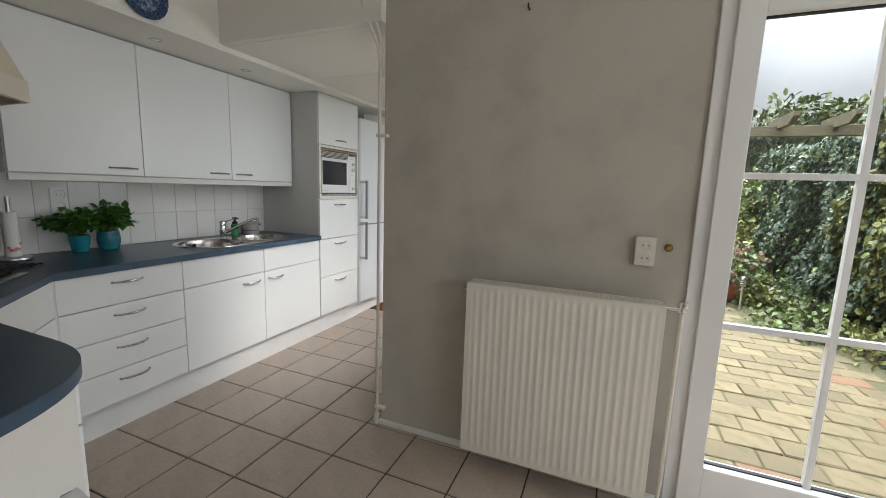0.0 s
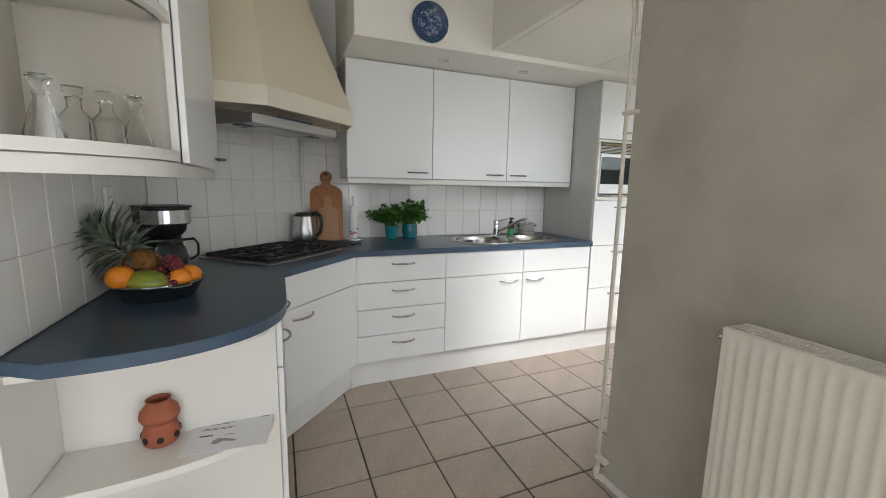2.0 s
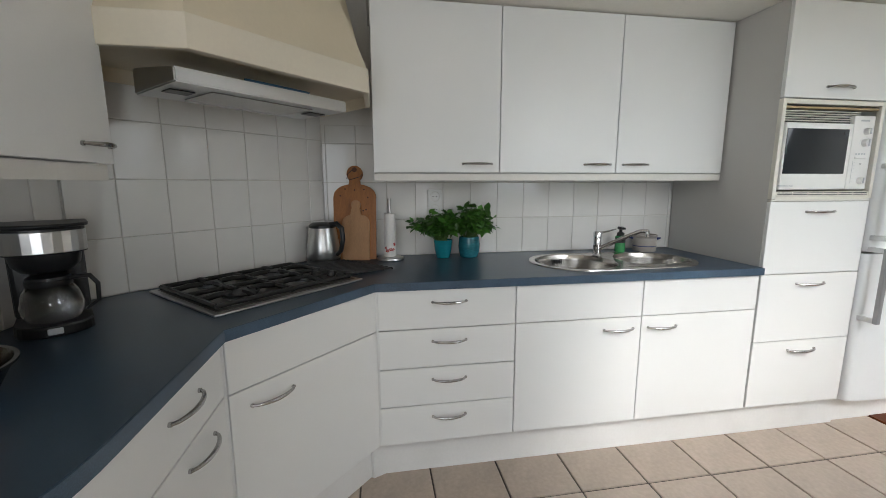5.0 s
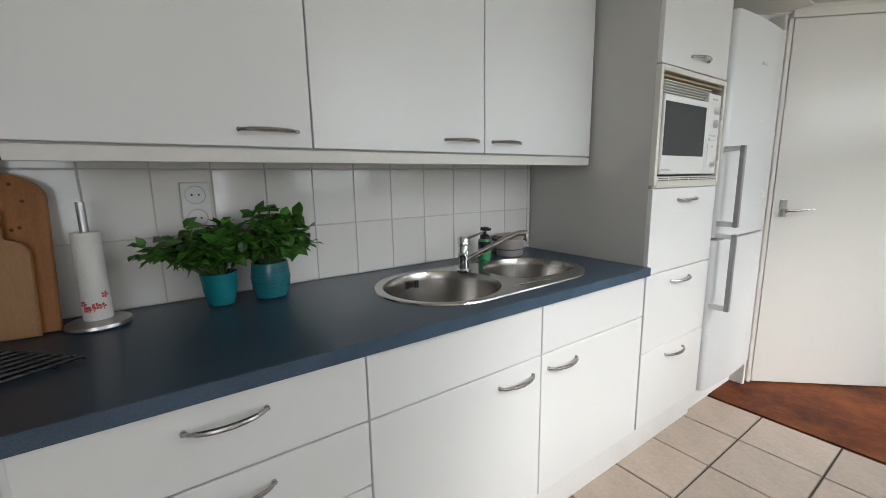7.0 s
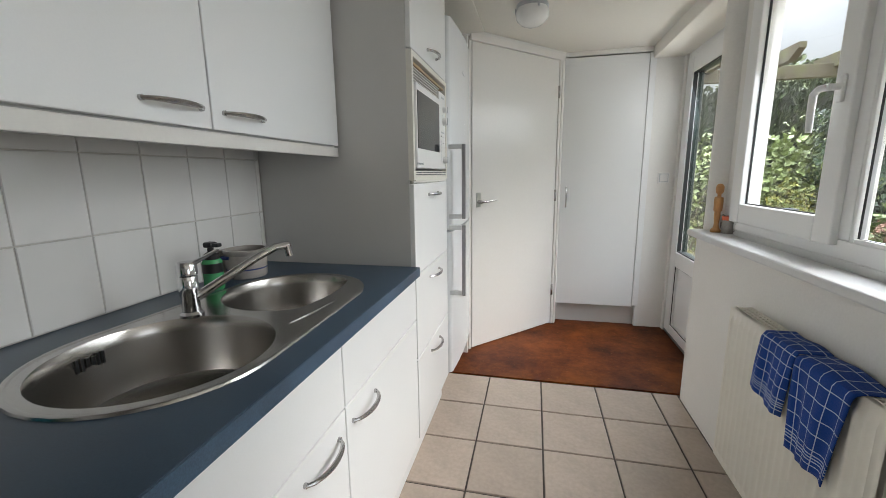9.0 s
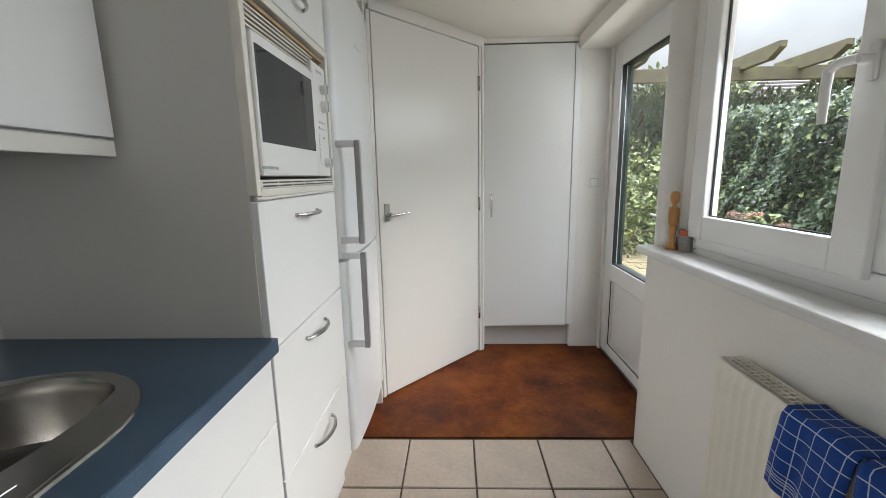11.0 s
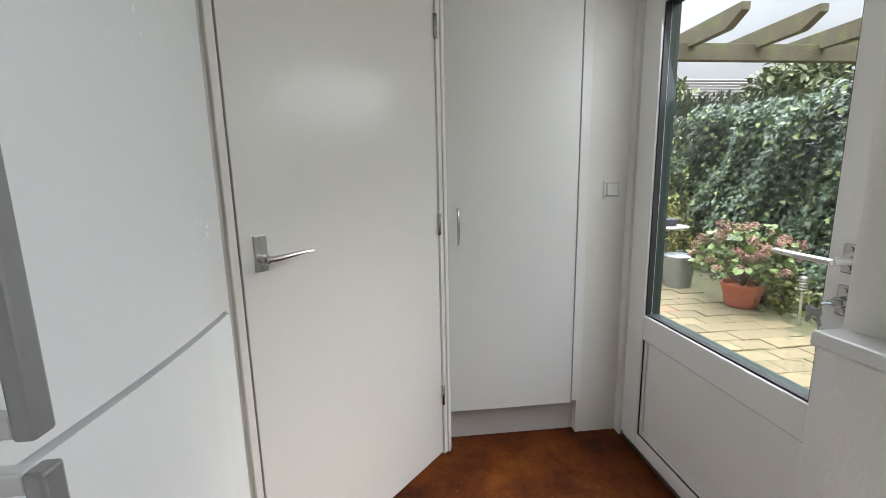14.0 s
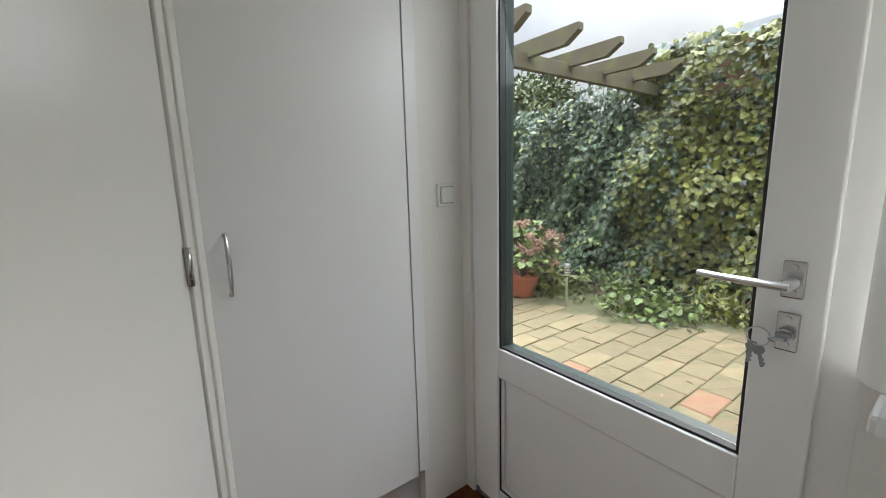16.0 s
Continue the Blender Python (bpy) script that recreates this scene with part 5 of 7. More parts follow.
# sockets and switches
def socket(label, m, double=True):
    u = thing("wall_socket", label, "socket", m.translation)
    h = 0.15 if double else 0.08
    part("plate", boxed(-0.04, 0.04, -0.012, 0, -h / 2, h / 2, bev=0.004), APPL_WHITE, u, "", m)
    for z in ((-0.036, 0.036) if double else (0,)):
        part("insert", lathe(bmesh.new(), [(0.0285, 0.002), (0.026, 0.0), (0.024, -0.009), (0, -0.010)], (0, 0, 0), 24), CAB_EDGE, u, "", m @ pose(0, -0.0125, z, 90, 0, 0))
        for x in (-0.0095, 0.0095):
            part("hole", tube(bmesh.new(), [(x, -0.0125, z), (x, -0.0132, z)], 0.003, 8), BLACK, u, "", m)
    return u


socket("white double wall socket on the tiles above the herbs", rot(WX + 0.009, 1.298, 1.205, 90))
socket("cream double wall socket on the tiles behind the pineapple", rot(-1.755, SY + 0.009, 1.212, 180))
u = thing("light_switch", "cream square rocker light switch beside the garden door", "light switch", (-0.955, NY - 0.02, 1.208))
part("plate", boxed(-0.995, -0.915, NY - 0.03, NY - 0.0205, 1.168, 1.248, bev=0.004), APPL_WHITE, u)
part("gap", boxed(-0.986, -0.924, NY - 0.0308, NY - 0.0302, 1.177, 1.239), FRIDGE_GREY, u, "dark joint round the rocker")
part("rocker", boxed(-0.982, -0.928, NY - 0.037, NY - 0.0305, 1.181, 1.235, bev=0.004), APPL_WHITE, u)
u = thing("wall_socket", "cream upright double wall socket by the french door", "wall socket", (0.11, DY, 1.10))
part("plate", boxed(0.078, 0.156, DY - 0.030, DY - 0.0005, 1.058, 1.178, bev=0.006), PIPEPAINT, u)
for z in (1.090, 1.144):
    fc = part("socket_face", lathe(bmesh.new(), [(0, 0.0012), (0.0175, 0.0012), (0.0195, 0.003), (0.0215, 0.003), (0.0217, 0.0)], (0, 0, 0), 20), PIPEPAINT, u, "", pose(0.117, DY - 0.0302, z, 90, 0, 0))
    for dx in (-0.0095, 0.0095):
        part("pin_hole", tube(bmesh.new(), [(0.117 + dx, DY - 0.0325, z), (0.117 + dx, DY - 0.0303, z)], 0.003, 8), BLACK, fc)
solo("brass_bolt", smooth_all(lathe(bmesh.new(), [(0, 0.022), (0.010, 0.018), (0.016, 0.006), (0.017, 0.0), (0, 0)], (0, 0, 0), 16)), mat("old_brass", (0.35, 0.2, 0.06), 0.4, 0.9), "old brass door stop on the plastered wall", "wall knob", pose(0.205, DY - 0.001, 1.137, 90, 0, 0))
solo("wall_hook", tube(bmesh.new(), [(-0.43, DY + 0.001, 2.13), (-0.43, DY - 0.03, 2.13), (-0.43, DY - 0.034, 2.145)], 0.004, 8), IRON, "small dark hook in the plastered wall", "hook")

# ---- microwave ----
mw = thing("microwave_oven", "white built-in microwave oven with a dark glass door", "microwave", (-2.369, 3.1, 1.29))
part("case", boxed(TA + 0.024, TB - 0.03, -0.004, 0.45, 1.2785, 1.586, bev=0.003), APPL_WHITE, mw, "", M_SINK)
dr = part("door", boxed(TA + 0.024, 3.195, -0.03, -0.005, 1.2795, 1.585, bev=0.006), APPL_WHITE, mw, "", M_SINK)
part("door_window", boxed(TA + 0.03, 3.171, -0.0325, -0.0302, 1.353, 1.558, bev=0.001), BLACKGLASS, dr, "dark reflecting glass", M_SINK)
cpnl = part("control_panel", boxed(3.198, 3.318, -0.027, -0.005, 1.2795, 1.622, bev=0.004), APPL_WHITE, mw, "", M_SINK)
for z, r in ((1.550, 0.017), (1.498, 0.02), (1.322, 0.017)):
    kb = part("knob", lathe(bmesh.new(), [(0, 0.018), (r * 0.8, 0.018), (r * 0.92, 0.0), (0, 0.0)], (0, 0, 0), 20), APPL_WHITE, cpnl, "", M_SINK @ pose(3.272, -0.0275, z, 90, 0, 0))
    part("pointer", boxed(3.269, 3.275, -0.050, -0.046, z - r * 0.8, z + r * 0.8, bev=0.001), FRIDGE_GREY, kb, "", M_SINK)
part("slider", boxed(3.222, 3.290, -0.033, -0.0275, 1.425, 1.433, bev=0.002), APPL_WHITE, cpnl, "", M_SINK)
for k in range(7):
    part("scale_mark", boxed(3.226, 3.234, -0.0279, -0.0272, 1.318 + k * 0.0145, 1.3195 + k * 0.0145), FRIDGE_GREY, cpnl, "", M_SINK)
for k in range(4):
    part("scale_mark", boxed(3.23 + 0.016 * k, 3.239 + 0.016 * k, -0.0279, -0.0272, 1.443, 1.450), FRIDGE_GREY, cpnl, "", M_SINK)
part("scale_line", boxed(3.221, 3.2224, -0.0279, -0.0272, 1.312, 1.412), FRIDGE_GREY, cpnl, "", M_SINK)
part("indicator", boxed(3.262, 3.272, -0.0279, -0.0272, 1.398, 1.402), BLACK, cpnl, "", M_SINK)
part("maker_mark", boxed(3.235, 3.285, -0.0279, -0.0272, 1.596, 1.604), FRIDGE_GREY, cpnl, "small grey mark", M_SINK)
for k in range(10):
    a = math.radians(-120 + 27 * k)
    part("scale_dot", boxed(3.272 + 0.028 * math.sin(a) - 0.001, 3.272 + 0.028 * math.sin(a) + 0.001, -0.0279, -0.0272, 1.498 + 0.028 * math.cos(a) - 0.001, 1.498 + 0.028 * math.cos(a) + 0.001), FRIDGE_GREY, cpnl, "", M_SINK)


def lettering(text, size, m, material, parent):
    cu = bpy.data.curves.new("lettering", "FONT")
    cu.body, cu.size, cu.extrude = text, size, 0.0004
    ob = new("lettering_source", cu)
    me = bpy.data.meshes.new_from_object(ob.evaluated_get(bpy.context.evaluated_depsgraph_get()))
    bpy.data.objects.remove(ob)
    me.transform(m)
    me.materials.clear()
    me.materials.append(material)
    o = new("lettering", me)
    o.parent = parent
    if not parent.parent:
        o.matrix_parent_inverse = Matrix.Translation(-base_of(parent))
    return o


lettering("MICROWELLE PLUS", 0.0098, M_SINK @ pose(2.812, -0.0312, 1.294, 90, 0, 0), FRIDGE_GREY, dr)

# ---- radiators ----
def radiator(label, w, h, m, ribs, at, d=0.085, off=0.014, relief=0.0042):
    """A double panel radiator: x along, y towards the wall, from z 0 up."""
    u = thing("radiator", label, "radiator", at)
    bm = bmesh.new()
    n = ribs * 6
    rows = []
    for z in (0.0, 0.028, 0.045, h - 0.045, h - 0.028, h):
        rowv = []
        for i in range(n + 1):
            x = w * i / n
            q = (i / 6) % 1.0
            rib = max(0.0, math.cos((q - 0.5) * 2 * math.pi)) ** 0.8
            edge = 1 if 0.03 < z < h - 0.03 and 0.02 < x < w - 0.02 else 0
            rowv.append(bm.verts.new((x, -relief * rib * edge, z)))
        rows.append(rowv)
    for a, b in zip(rows, rows[1:]):
        for i in range(n):
            bm.faces.new((a[i], a[i + 1], b[i + 1], b[i])).smooth = True
    back = [bm.verts.new((x, 0.012, z)) for x, z in ((0, 0), (w, 0), (w, h), (0, h))]
    bm.faces.new(back)
    part("front_panel", bm, RADPAINT, u, "", m)
    part("rear_panel", boxed(0, w, d - 0.014, d - 0.002, 0, h, bev=0.003), RADPAINT, u, "", m)
    for x in (0.0, w - 0.0015):
        part("side_cover", boxed(x, x + 0.0015, 0.0125, d - 0.0145, 0.02, h - 0.004), RADPAINT, u, "", m)
    bm = bmesh.new()
    for y in (0.013, 0.030, 0.047, 0.064):
        box(bm, 0.004, w - 0.004, y, y + 0.004, h - 0.006, h + 0.001)
    k = 0.02
    while k < w - 0.02:
        box(bm, k, k + 0.005, 0.013, 0.068, h - 0.005, h + 0.0005)
        k += 0.018
    part("grille", bm, RADPAINT, u, "slotted top grille", m)
    for x in (0.12, w - 0.12):
        part("bracket", boxed(x - 0.012, x + 0.012, d - 0.0015, d + off, h * 0.2, h * 0.9), RADPAINT, u, "", m)
    return u


ra = radiator("cream ribbed panel radiator on the plastered wall", 0.805, 0.825, rot(-0.605, 1.685, 0.105, 0), 25, (-0.2, 1.73, 0.105), d=0.105, off=0.062)
bm = tube(bmesh.new(), [(0.19, 1.74, 0.912), (0.255, 1.745, 0.912)], 0.009, 10)
part("valve", lathe(bm, [(0, 0), (0.016, 0), (0.018, 0.01), (0.016, 0.045), (0, 0.046)], (0.262, 1.745, 0.900), 16), CHROME, ra, "metal valve head")
part("pipe", tube(bmesh.new(), [(0.262, 1.745, 0.90), (0.258, 1.745, 0.15), (0.25, 1.745, 0.06), (0.245, 1.75, 0.0)], 0.008, 10), PIPEPAINT, ra)
part("vent_plug", tube(bmesh.new(), [(-0.62, 1.70, 0.895), (-0.603, 1.70, 0.895)], 0.008, 8), CHROME, ra)
rb = radiator("white ribbed panel radiator under the kitchen window", 0.72, 0.625, rot(-1.172, 3.03, 0.125, -90), 21, (-1.13, 2.7, 0.125), d=0.072, relief=0.009)
bm = tube(bmesh.new(), [(-1.14, 2.315, 0.72), (-1.142, 2.245, 0.715)], 0.011, 10)
tube(bm, [(-1.142, 2.285, 0.717), (-1.142, 2.268, 0.716)], 0.017, 8)
tube(bm, [(-1.142, 2.235, 0.695), (-1.142, 2.235, 0.735)], 0.016, 12)
part("valve", bm, PIPEPAINT, rb, "painted radiator valve")
part("valve_head", lathe(bmesh.new(), [(0, 0.042), (0.02, 0.042), (0.023, 0.036), (0.023, 0.002), (0, 0)], (-1.142, 2.235, 0.736), 20), FRIDGE_GREY, rb, "grey thermostat head")
part("pipe", tube(bmesh.new(), [(-1.142, 2.235, 0.70), (-1.142, 2.235, 0.0)], 0.013, 12), PIPEPAINT, rb)
part("collar", lathe(bmesh.new(), [(0.013, 0), (0.02, 0.002), (0.02, 0.02), (0.013, 0.022)], (-1.142, 2.235, 0.672), 16), PIPEPAINT, rb)


# ---- tea towels ----
def towel_material(nu, nv):
    m = bpy.data.materials.new("blue_check_cotton")
    m.use_nodes = True
    n, l = m.node_tree.nodes, m.node_tree.links
    b = n["Principled BSDF"]
    uv, sep = n.new("ShaderNodeUVMap"), n.new("ShaderNodeSeparateXYZ")
    l.new(uv.outputs[0], sep.inputs[0])

    def band(out, k, w, off=0.5):
        mu, fr, su, ab, lt = (n.new("ShaderNodeMath") for _ in range(5))
        mu.operation, fr.operation, su.operation, ab.operation, lt.operation = "MULTIPLY", "FRACT", "SUBTRACT", "ABSOLUTE", "LESS_THAN"
        mu.inputs[1].default_value, su.inputs[1].default_value, lt.inputs[1].default_value = k, off, w
        l.new(out, mu.inputs[0])
        l.new(mu.outputs[0], fr.inputs[0])
        l.new(fr.outputs[0], su.inputs[0])
        l.new(su.outputs[0], ab.inputs[0])
        l.new(ab.outputs[0], lt.inputs[0])
        return lt.outputs[0]

    def join(a, c, op="MAXIMUM"):
        x = n.new("ShaderNodeMath")
        x.operation = op
        l.new(a, x.inputs[0])
        l.new(c, x.inputs[1])
        return x.outputs[0]

    lines = join(band(sep.outputs["X"], nu, 0.032), band(sep.outputs["Y"], nv, 0.035))
    # three close lines near the hem
    for v in (0.10, 0.125, 0.15):
        su, ab, lt = (n.new("ShaderNodeMath") for _ in range(3))
        su.operation, ab.operation, lt.operation = "SUBTRACT", "ABSOLUTE", "LESS_THAN"
        su.inputs[1].default_value, lt.inputs[1].default_value = v, 0.005
        l.new(sep.outputs["Y"], su.inputs[0])
        l.new(su.outputs[0], ab.inputs[0])
        l.new(ab.outputs[0], lt.inputs[0])
        lines = join(lines, lt.outputs[0])
    mx, tn = n.new("ShaderNodeMix"), n.new("ShaderNodeTexNoise")
    mx.data_type = "RGBA"
    mx.inputs["A"].default_value, mx.inputs["B"].default_value = (0.002, 0.045, 0.26, 1), (0.42, 0.49, 0.62, 1)
    l.new(lines, mx.inputs["Factor"])
    l.new(mx.outputs["Result"], b.inputs["Base Color"])
    b.inputs["Roughness"].default_value = 0.95
    b.inputs["Sheen Weight"].default_value = 0.05
    tn.inputs["Scale"].default_value = 420
    bp = n.new("ShaderNodeBump")
    bp.inputs["Strength"].default_value, bp.inputs["Distance"].default_value = 0.4, 0.002
    l.new(tn.outputs["Fac"], bp.inputs["Height"])
    l.new(bp.outputs[0], b.inputs["Normal"])
    return m


def towel(label, y0, y1, b0, b1, z_low, material, seed):
    """A cloth over the radiator: from the back of its top, over the front edge and down."""
    rnd = random.Random(seed)
    bm = bmesh.new()
    uvl = bm.loops.layers.uv.new("UVMap")
    nu, nv = 18, 30
    top, drop = 0.757, 0.757 - z_low
    L = 0.075 + drop
    grid = []
    ph = rnd.uniform(0, 6)
    for j in range(nv + 1):
        s = L * j / nv
        rowv = []
        for i in range(nu + 1):
            u = i / nu
            y = y0 + (y1 - y0) * u
            if s < 0.075:
                x, z = -1.10 - s, top + 0.004 * math.sin(7 * u + ph)
            else:
                d = s - 0.075
                k = min(1, d / 0.12)
                x = -1.186 - 0.006 - k * (0.004 + 0.006 * math.sin(u * 9 + ph) + 0.003 * math.sin(u * 19 + 2 * ph))
                q = d / drop
                z = top - d * (1 + 0.07 * (0.5 - u) + 0.03 * math.sin(5 * u + ph) * q)
                y = y * (1 - q) + (b0 + (b1 - b0) * u) * q
                if d < 0.02:
                    x += 0.010 * (1 - d / 0.02)
            rowv.append(bm.verts.new((x, y, z)))
        grid.append(rowv)
    for j in range(nv):
        for i in range(nu):
            f = bm.faces.new((grid[j][i], grid[j][i + 1], grid[j + 1][i + 1], grid[j + 1][i]))
            f.smooth = True
            for lp, (a, c) in zip(f.loops, ((i, j), (i + 1, j), (i + 1, j + 1), (i, j + 1))):
                lp[uvl].uv = (a / nu, 1 - c / nv)
    o = solo("tea_towel", bm, material, label, "tea towel", group="tea towels")
    sol = o.modifiers.new("cloth", "SOLIDIFY")
    sol.thickness = 0.003
    return o


towel("short blue checked tea towel draped over the radiator", 2.60, 2.768, 2.625, 2.785, 0.545, towel_material(5, 8), 2)
towel("long blue and white checked tea towel over the radiator", 2.385, 2.598, 2.43, 2.575, 0.478, towel_material(5, 8), 5)

# ---- pipe at the wall corner ----
u = thing("heating_pipe", "cream-painted heating pipe up the wall corner with clips", "pipe", (-1.165, 1.835, 0))
PX, PY = EX - 0.085, 1.842
part("pipe", tube(bmesh.new(), [(PX, PY, 0.0), (PX, PY, 1.98), (PX - 0.012, PY - 0.004, 2.05), (PX - 0.09, PY - 0.02, 2.24), (PX - 0.1, PY - 0.02, 2.30), (PX - 0.1, PY - 0.02, DZ)], 0.0085, 10), PIPEPAINT, u)
part("pipe", tube(bmesh.new(), [(PX + 0.02, PY + 0.006, 1.9), (PX + 0.014, PY + 0.002, 2.02), (PX - 0.03, PY - 0.012, 2.20), (PX - 0.04, PY - 0.012, DZ)], 0.0075, 10), PIPEPAINT, u)
for z in (0.10, 1.61):
    part("clip", boxed(PX - 0.014, PX + 0.05, PY - 0.012, PY + 0.017, z - 0.008, z + 0.008, bev=0.003), PIPEPAINT, u)
part("elbow", tube(bmesh.new(), [(PX, PY, 0.0), (PX - 0.004, PY - 0.006, 0.03), (PX, PY, 0.06)], 0.014, 10), PIPEPAINT, u)

# ---- ceiling lamp, spots, plate ----
u = thing("ceiling_light", "round white glass ceiling light with grey base", "ceiling light", (-1.955, 3.80, CZ))
part("base", lathe(bmesh.new(), [(0, 0), (0.082, 0), (0.086, -0.006), (0.086, -0.022), (0.07, -0.026), (0, -0.026)], (-1.955, 3.80, CZ), 32), FRIDGE_GREY, u)
part("shade", lathe(bmesh.new(), [(0.082, -0.022), (0.09, -0.045), (0.085, -0.075), (0.06, -0.10), (0.03, -0.112), (0, -0.115)], (-1.955, 3.80, CZ), 32), mat("opal_glass", (0.80, 0.80, 0.78), 0.15, var=0.02), u, "opal glass shade")
for k in range(3):
    a = 2.1 * k + 0.4
    part("clip", boxed(-0.006, 0.006, -0.094, -0.084, -0.04, -0.012, bev=0.002), FRIDGE_GREY, u, "", rot(-1.955, 3.80, CZ, math.degrees(a)))
for y in (1.57, 2.173):
    u = thing("recessed_spot", "small recessed spotlight in the bulkhead, switched off", "spotlight", (-2.455, y, 2.120), "bulkhead spots")
    part("bezel", lathe(bmesh.new(), [(0.018, 0.002), (0.034, 0.0), (0.034, -0.004), (0.03, -0.006), (0.02, -0.005), (0.018, 0.002)], (-2.455, y, 2.120), 24), STEEL, u)
    part("lens", lathe(bmesh.new(), [(0, -0.006), (0.012, -0.004), (0.019, -0.001)], (-2.455, y, 2.120), 20), APPL_WHITE, u)
DELFT = mat("blue_white_transferware", (0.03, 0.075, 0.17), 0.12, var=0.5, vscale=38, grain=130, bump=0.02, dirt=(0.45, 0.52, 0.6), dirt_amount=0.75)
DELFT_RIM = mat("blue_transferware_rim", (0.012, 0.04, 0.11), 0.12, var=0.6, vscale=90, grain=210, bump=0.02, dirt=(0.3, 0.38, 0.5), dirt_amount=0.5)
u = thing("wall_plate", "blue and white patterned china plate hung on the bulkhead", "plate", (-2.258, 1.395, 2.25))
mp = pose(-2.259, 1.395, 2.25, 0, 90, 0) @ Matrix.Scale(1.07, 4)
part("rim", lathe(bmesh.new(), [(0.105, 0.017), (0.103, 0.020), (0.068, 0.008), (0.066, 0.002), (0.10, 0.012), (0.105, 0.017)], (0, 0, 0), 40), DELFT_RIM, u, "dark blue patterned rim", mp)
part("well", lathe(bmesh.new(), [(0.068, 0.0078), (0.06, 0.005), (0, 0.005)], (0, 0, 0), 40), DELFT, u, "", mp)

# ---- things on the rounded counter ----
def d_outline(w, back, front, n=14):
    """A D in plan: straight at the back, round at the front."""
    r = w / 2
    k = [(r * math.cos(math.pi * i / n), front + r * 0.8 - r * 0.8 * math.sin(math.pi * i / n)) for i in range(n + 1)]
    return [(-r, back), *k[::-1], (r, back)][::-1]


u = thing("coffee_maker", "black filter coffee maker with a steel band and glass jug", "coffee maker", (-2.04, 0.06, ZT))
M_CM = rot(-1.98, 0.072, ZT + 0.0005, 124) @ Matrix.Scale(0.975, 4)
part("base", extrude_poly(bmesh.new(), d_outline(0.165, 0.085, -0.115), 0, 0.032, bev=0.006), BLACK, u, "", M_CM)
part("switch", boxed(-0.016, 0.016, -0.1185, -0.112, 0.008, 0.026, bev=0.003), FRIDGE_GREY, u, "", M_CM)
part("column", boxed(-0.0825, 0.0825, 0.03, 0.085, 0.028, 0.22, bev=0.012), BLACK, u, "", M_CM)
part("head", extrude_poly(bmesh.new(), d_outline(0.180, 0.088, -0.106), 0.222, 0.294, bev=0.004), BLACK, u, "", M_CM)
part("steel_band", extrude_poly(bmesh.new(), d_outline(0.183, 0.0, -0.108), 0.226, 0.285, bev=0.002), STEEL, u, "brushed steel band", M_CM)
part("filter_funnel", lathe(bmesh.new(), [(0, 0.172), (0.055, 0.172), (0.072, 0.19), (0.078, 0.222), (0, 0.222)], (0, -0.022, 0), 28), BLACK, u, "", M_CM)
part("top_lid", extrude_poly(bmesh.new(), d_outline(0.196, 0.094, -0.115), 0.2945, 0.304, bev=0.004), BLACK, u, "", M_CM)
jug = part("jug", lathe(bmesh.new(), [(0, 0.034), (0.05, 0.034), (0.062, 0.045), (0.068, 0.075), (0.060, 0.115), (0.046, 0.136), (0.047, 0.148)], (0, -0.042, 0), 28), GLASS, u, "clear glass coffee jug", M_CM)
part("jug_lid", lathe(bmesh.new(), [(0, 0.166), (0.03, 0.165), (0.047, 0.158), (0.047, 0.149)], (0, -0.042, 0), 24), BLACK, jug, "", M_CM)
part("jug_handle", tube(bmesh.new(), [(0.045, -0.057, 0.15), (0.085, -0.072, 0.153), (0.10, -0.078, 0.128), (0.098, -0.078, 0.08), (0.07, -0.066, 0.056)], [0.009, 0.009, 0.008, 0.008, 0.007], 10, squash=0.7), BLACK, jug, "", M_CM)
part("jug_band", lathe(bmesh.new(), [(0.0475, 0.132), (0.0495, 0.136), (0.0495, 0.148), (0.0475, 0.15)], (0, -0.042, 0), 28), BLACK, jug, "", M_CM)

FBX, FBY = -1.545, 0.140
PEWTER = mat("dull_pewter", (0.30, 0.30, 0.29), 0.25, 1.0, var=0.12, vscale=12, grain=80, bump=0.05)
u = thing("fruit_bowl", "wide shallow pewter bowl on the counter", "bowl", (FBX, FBY, ZT))
part("bowl", lathe(bmesh.new(), [(0, 0.004), (0.100, 0.0), (0.108, 0.004), (0.126, 0.04), (0.135, 0.053), (0.141, 0.056), (0.141, 0.061), (0.133, 0.060), (0.120, 0.036), (0.102, 0.010), (0, 0.009)], (FBX, FBY, ZT + 0.0005), 48), PEWTER, u)
for s in (1, -1):
    a0 = 0.65 if s > 0 else 0.65 + math.pi
    hpts = [(FBX + rr_ * math.cos(a0 + q), FBY + rr_ * math.sin(a0 + q), ZT + 0.055) for rr_, q in ((0.138, -0.24), (0.160, -0.15), (0.160, 0.15), (0.138, 0.24))]
    part("handle", tube(bmesh.new(), hpts, 0.005, 8), PEWTER, u)

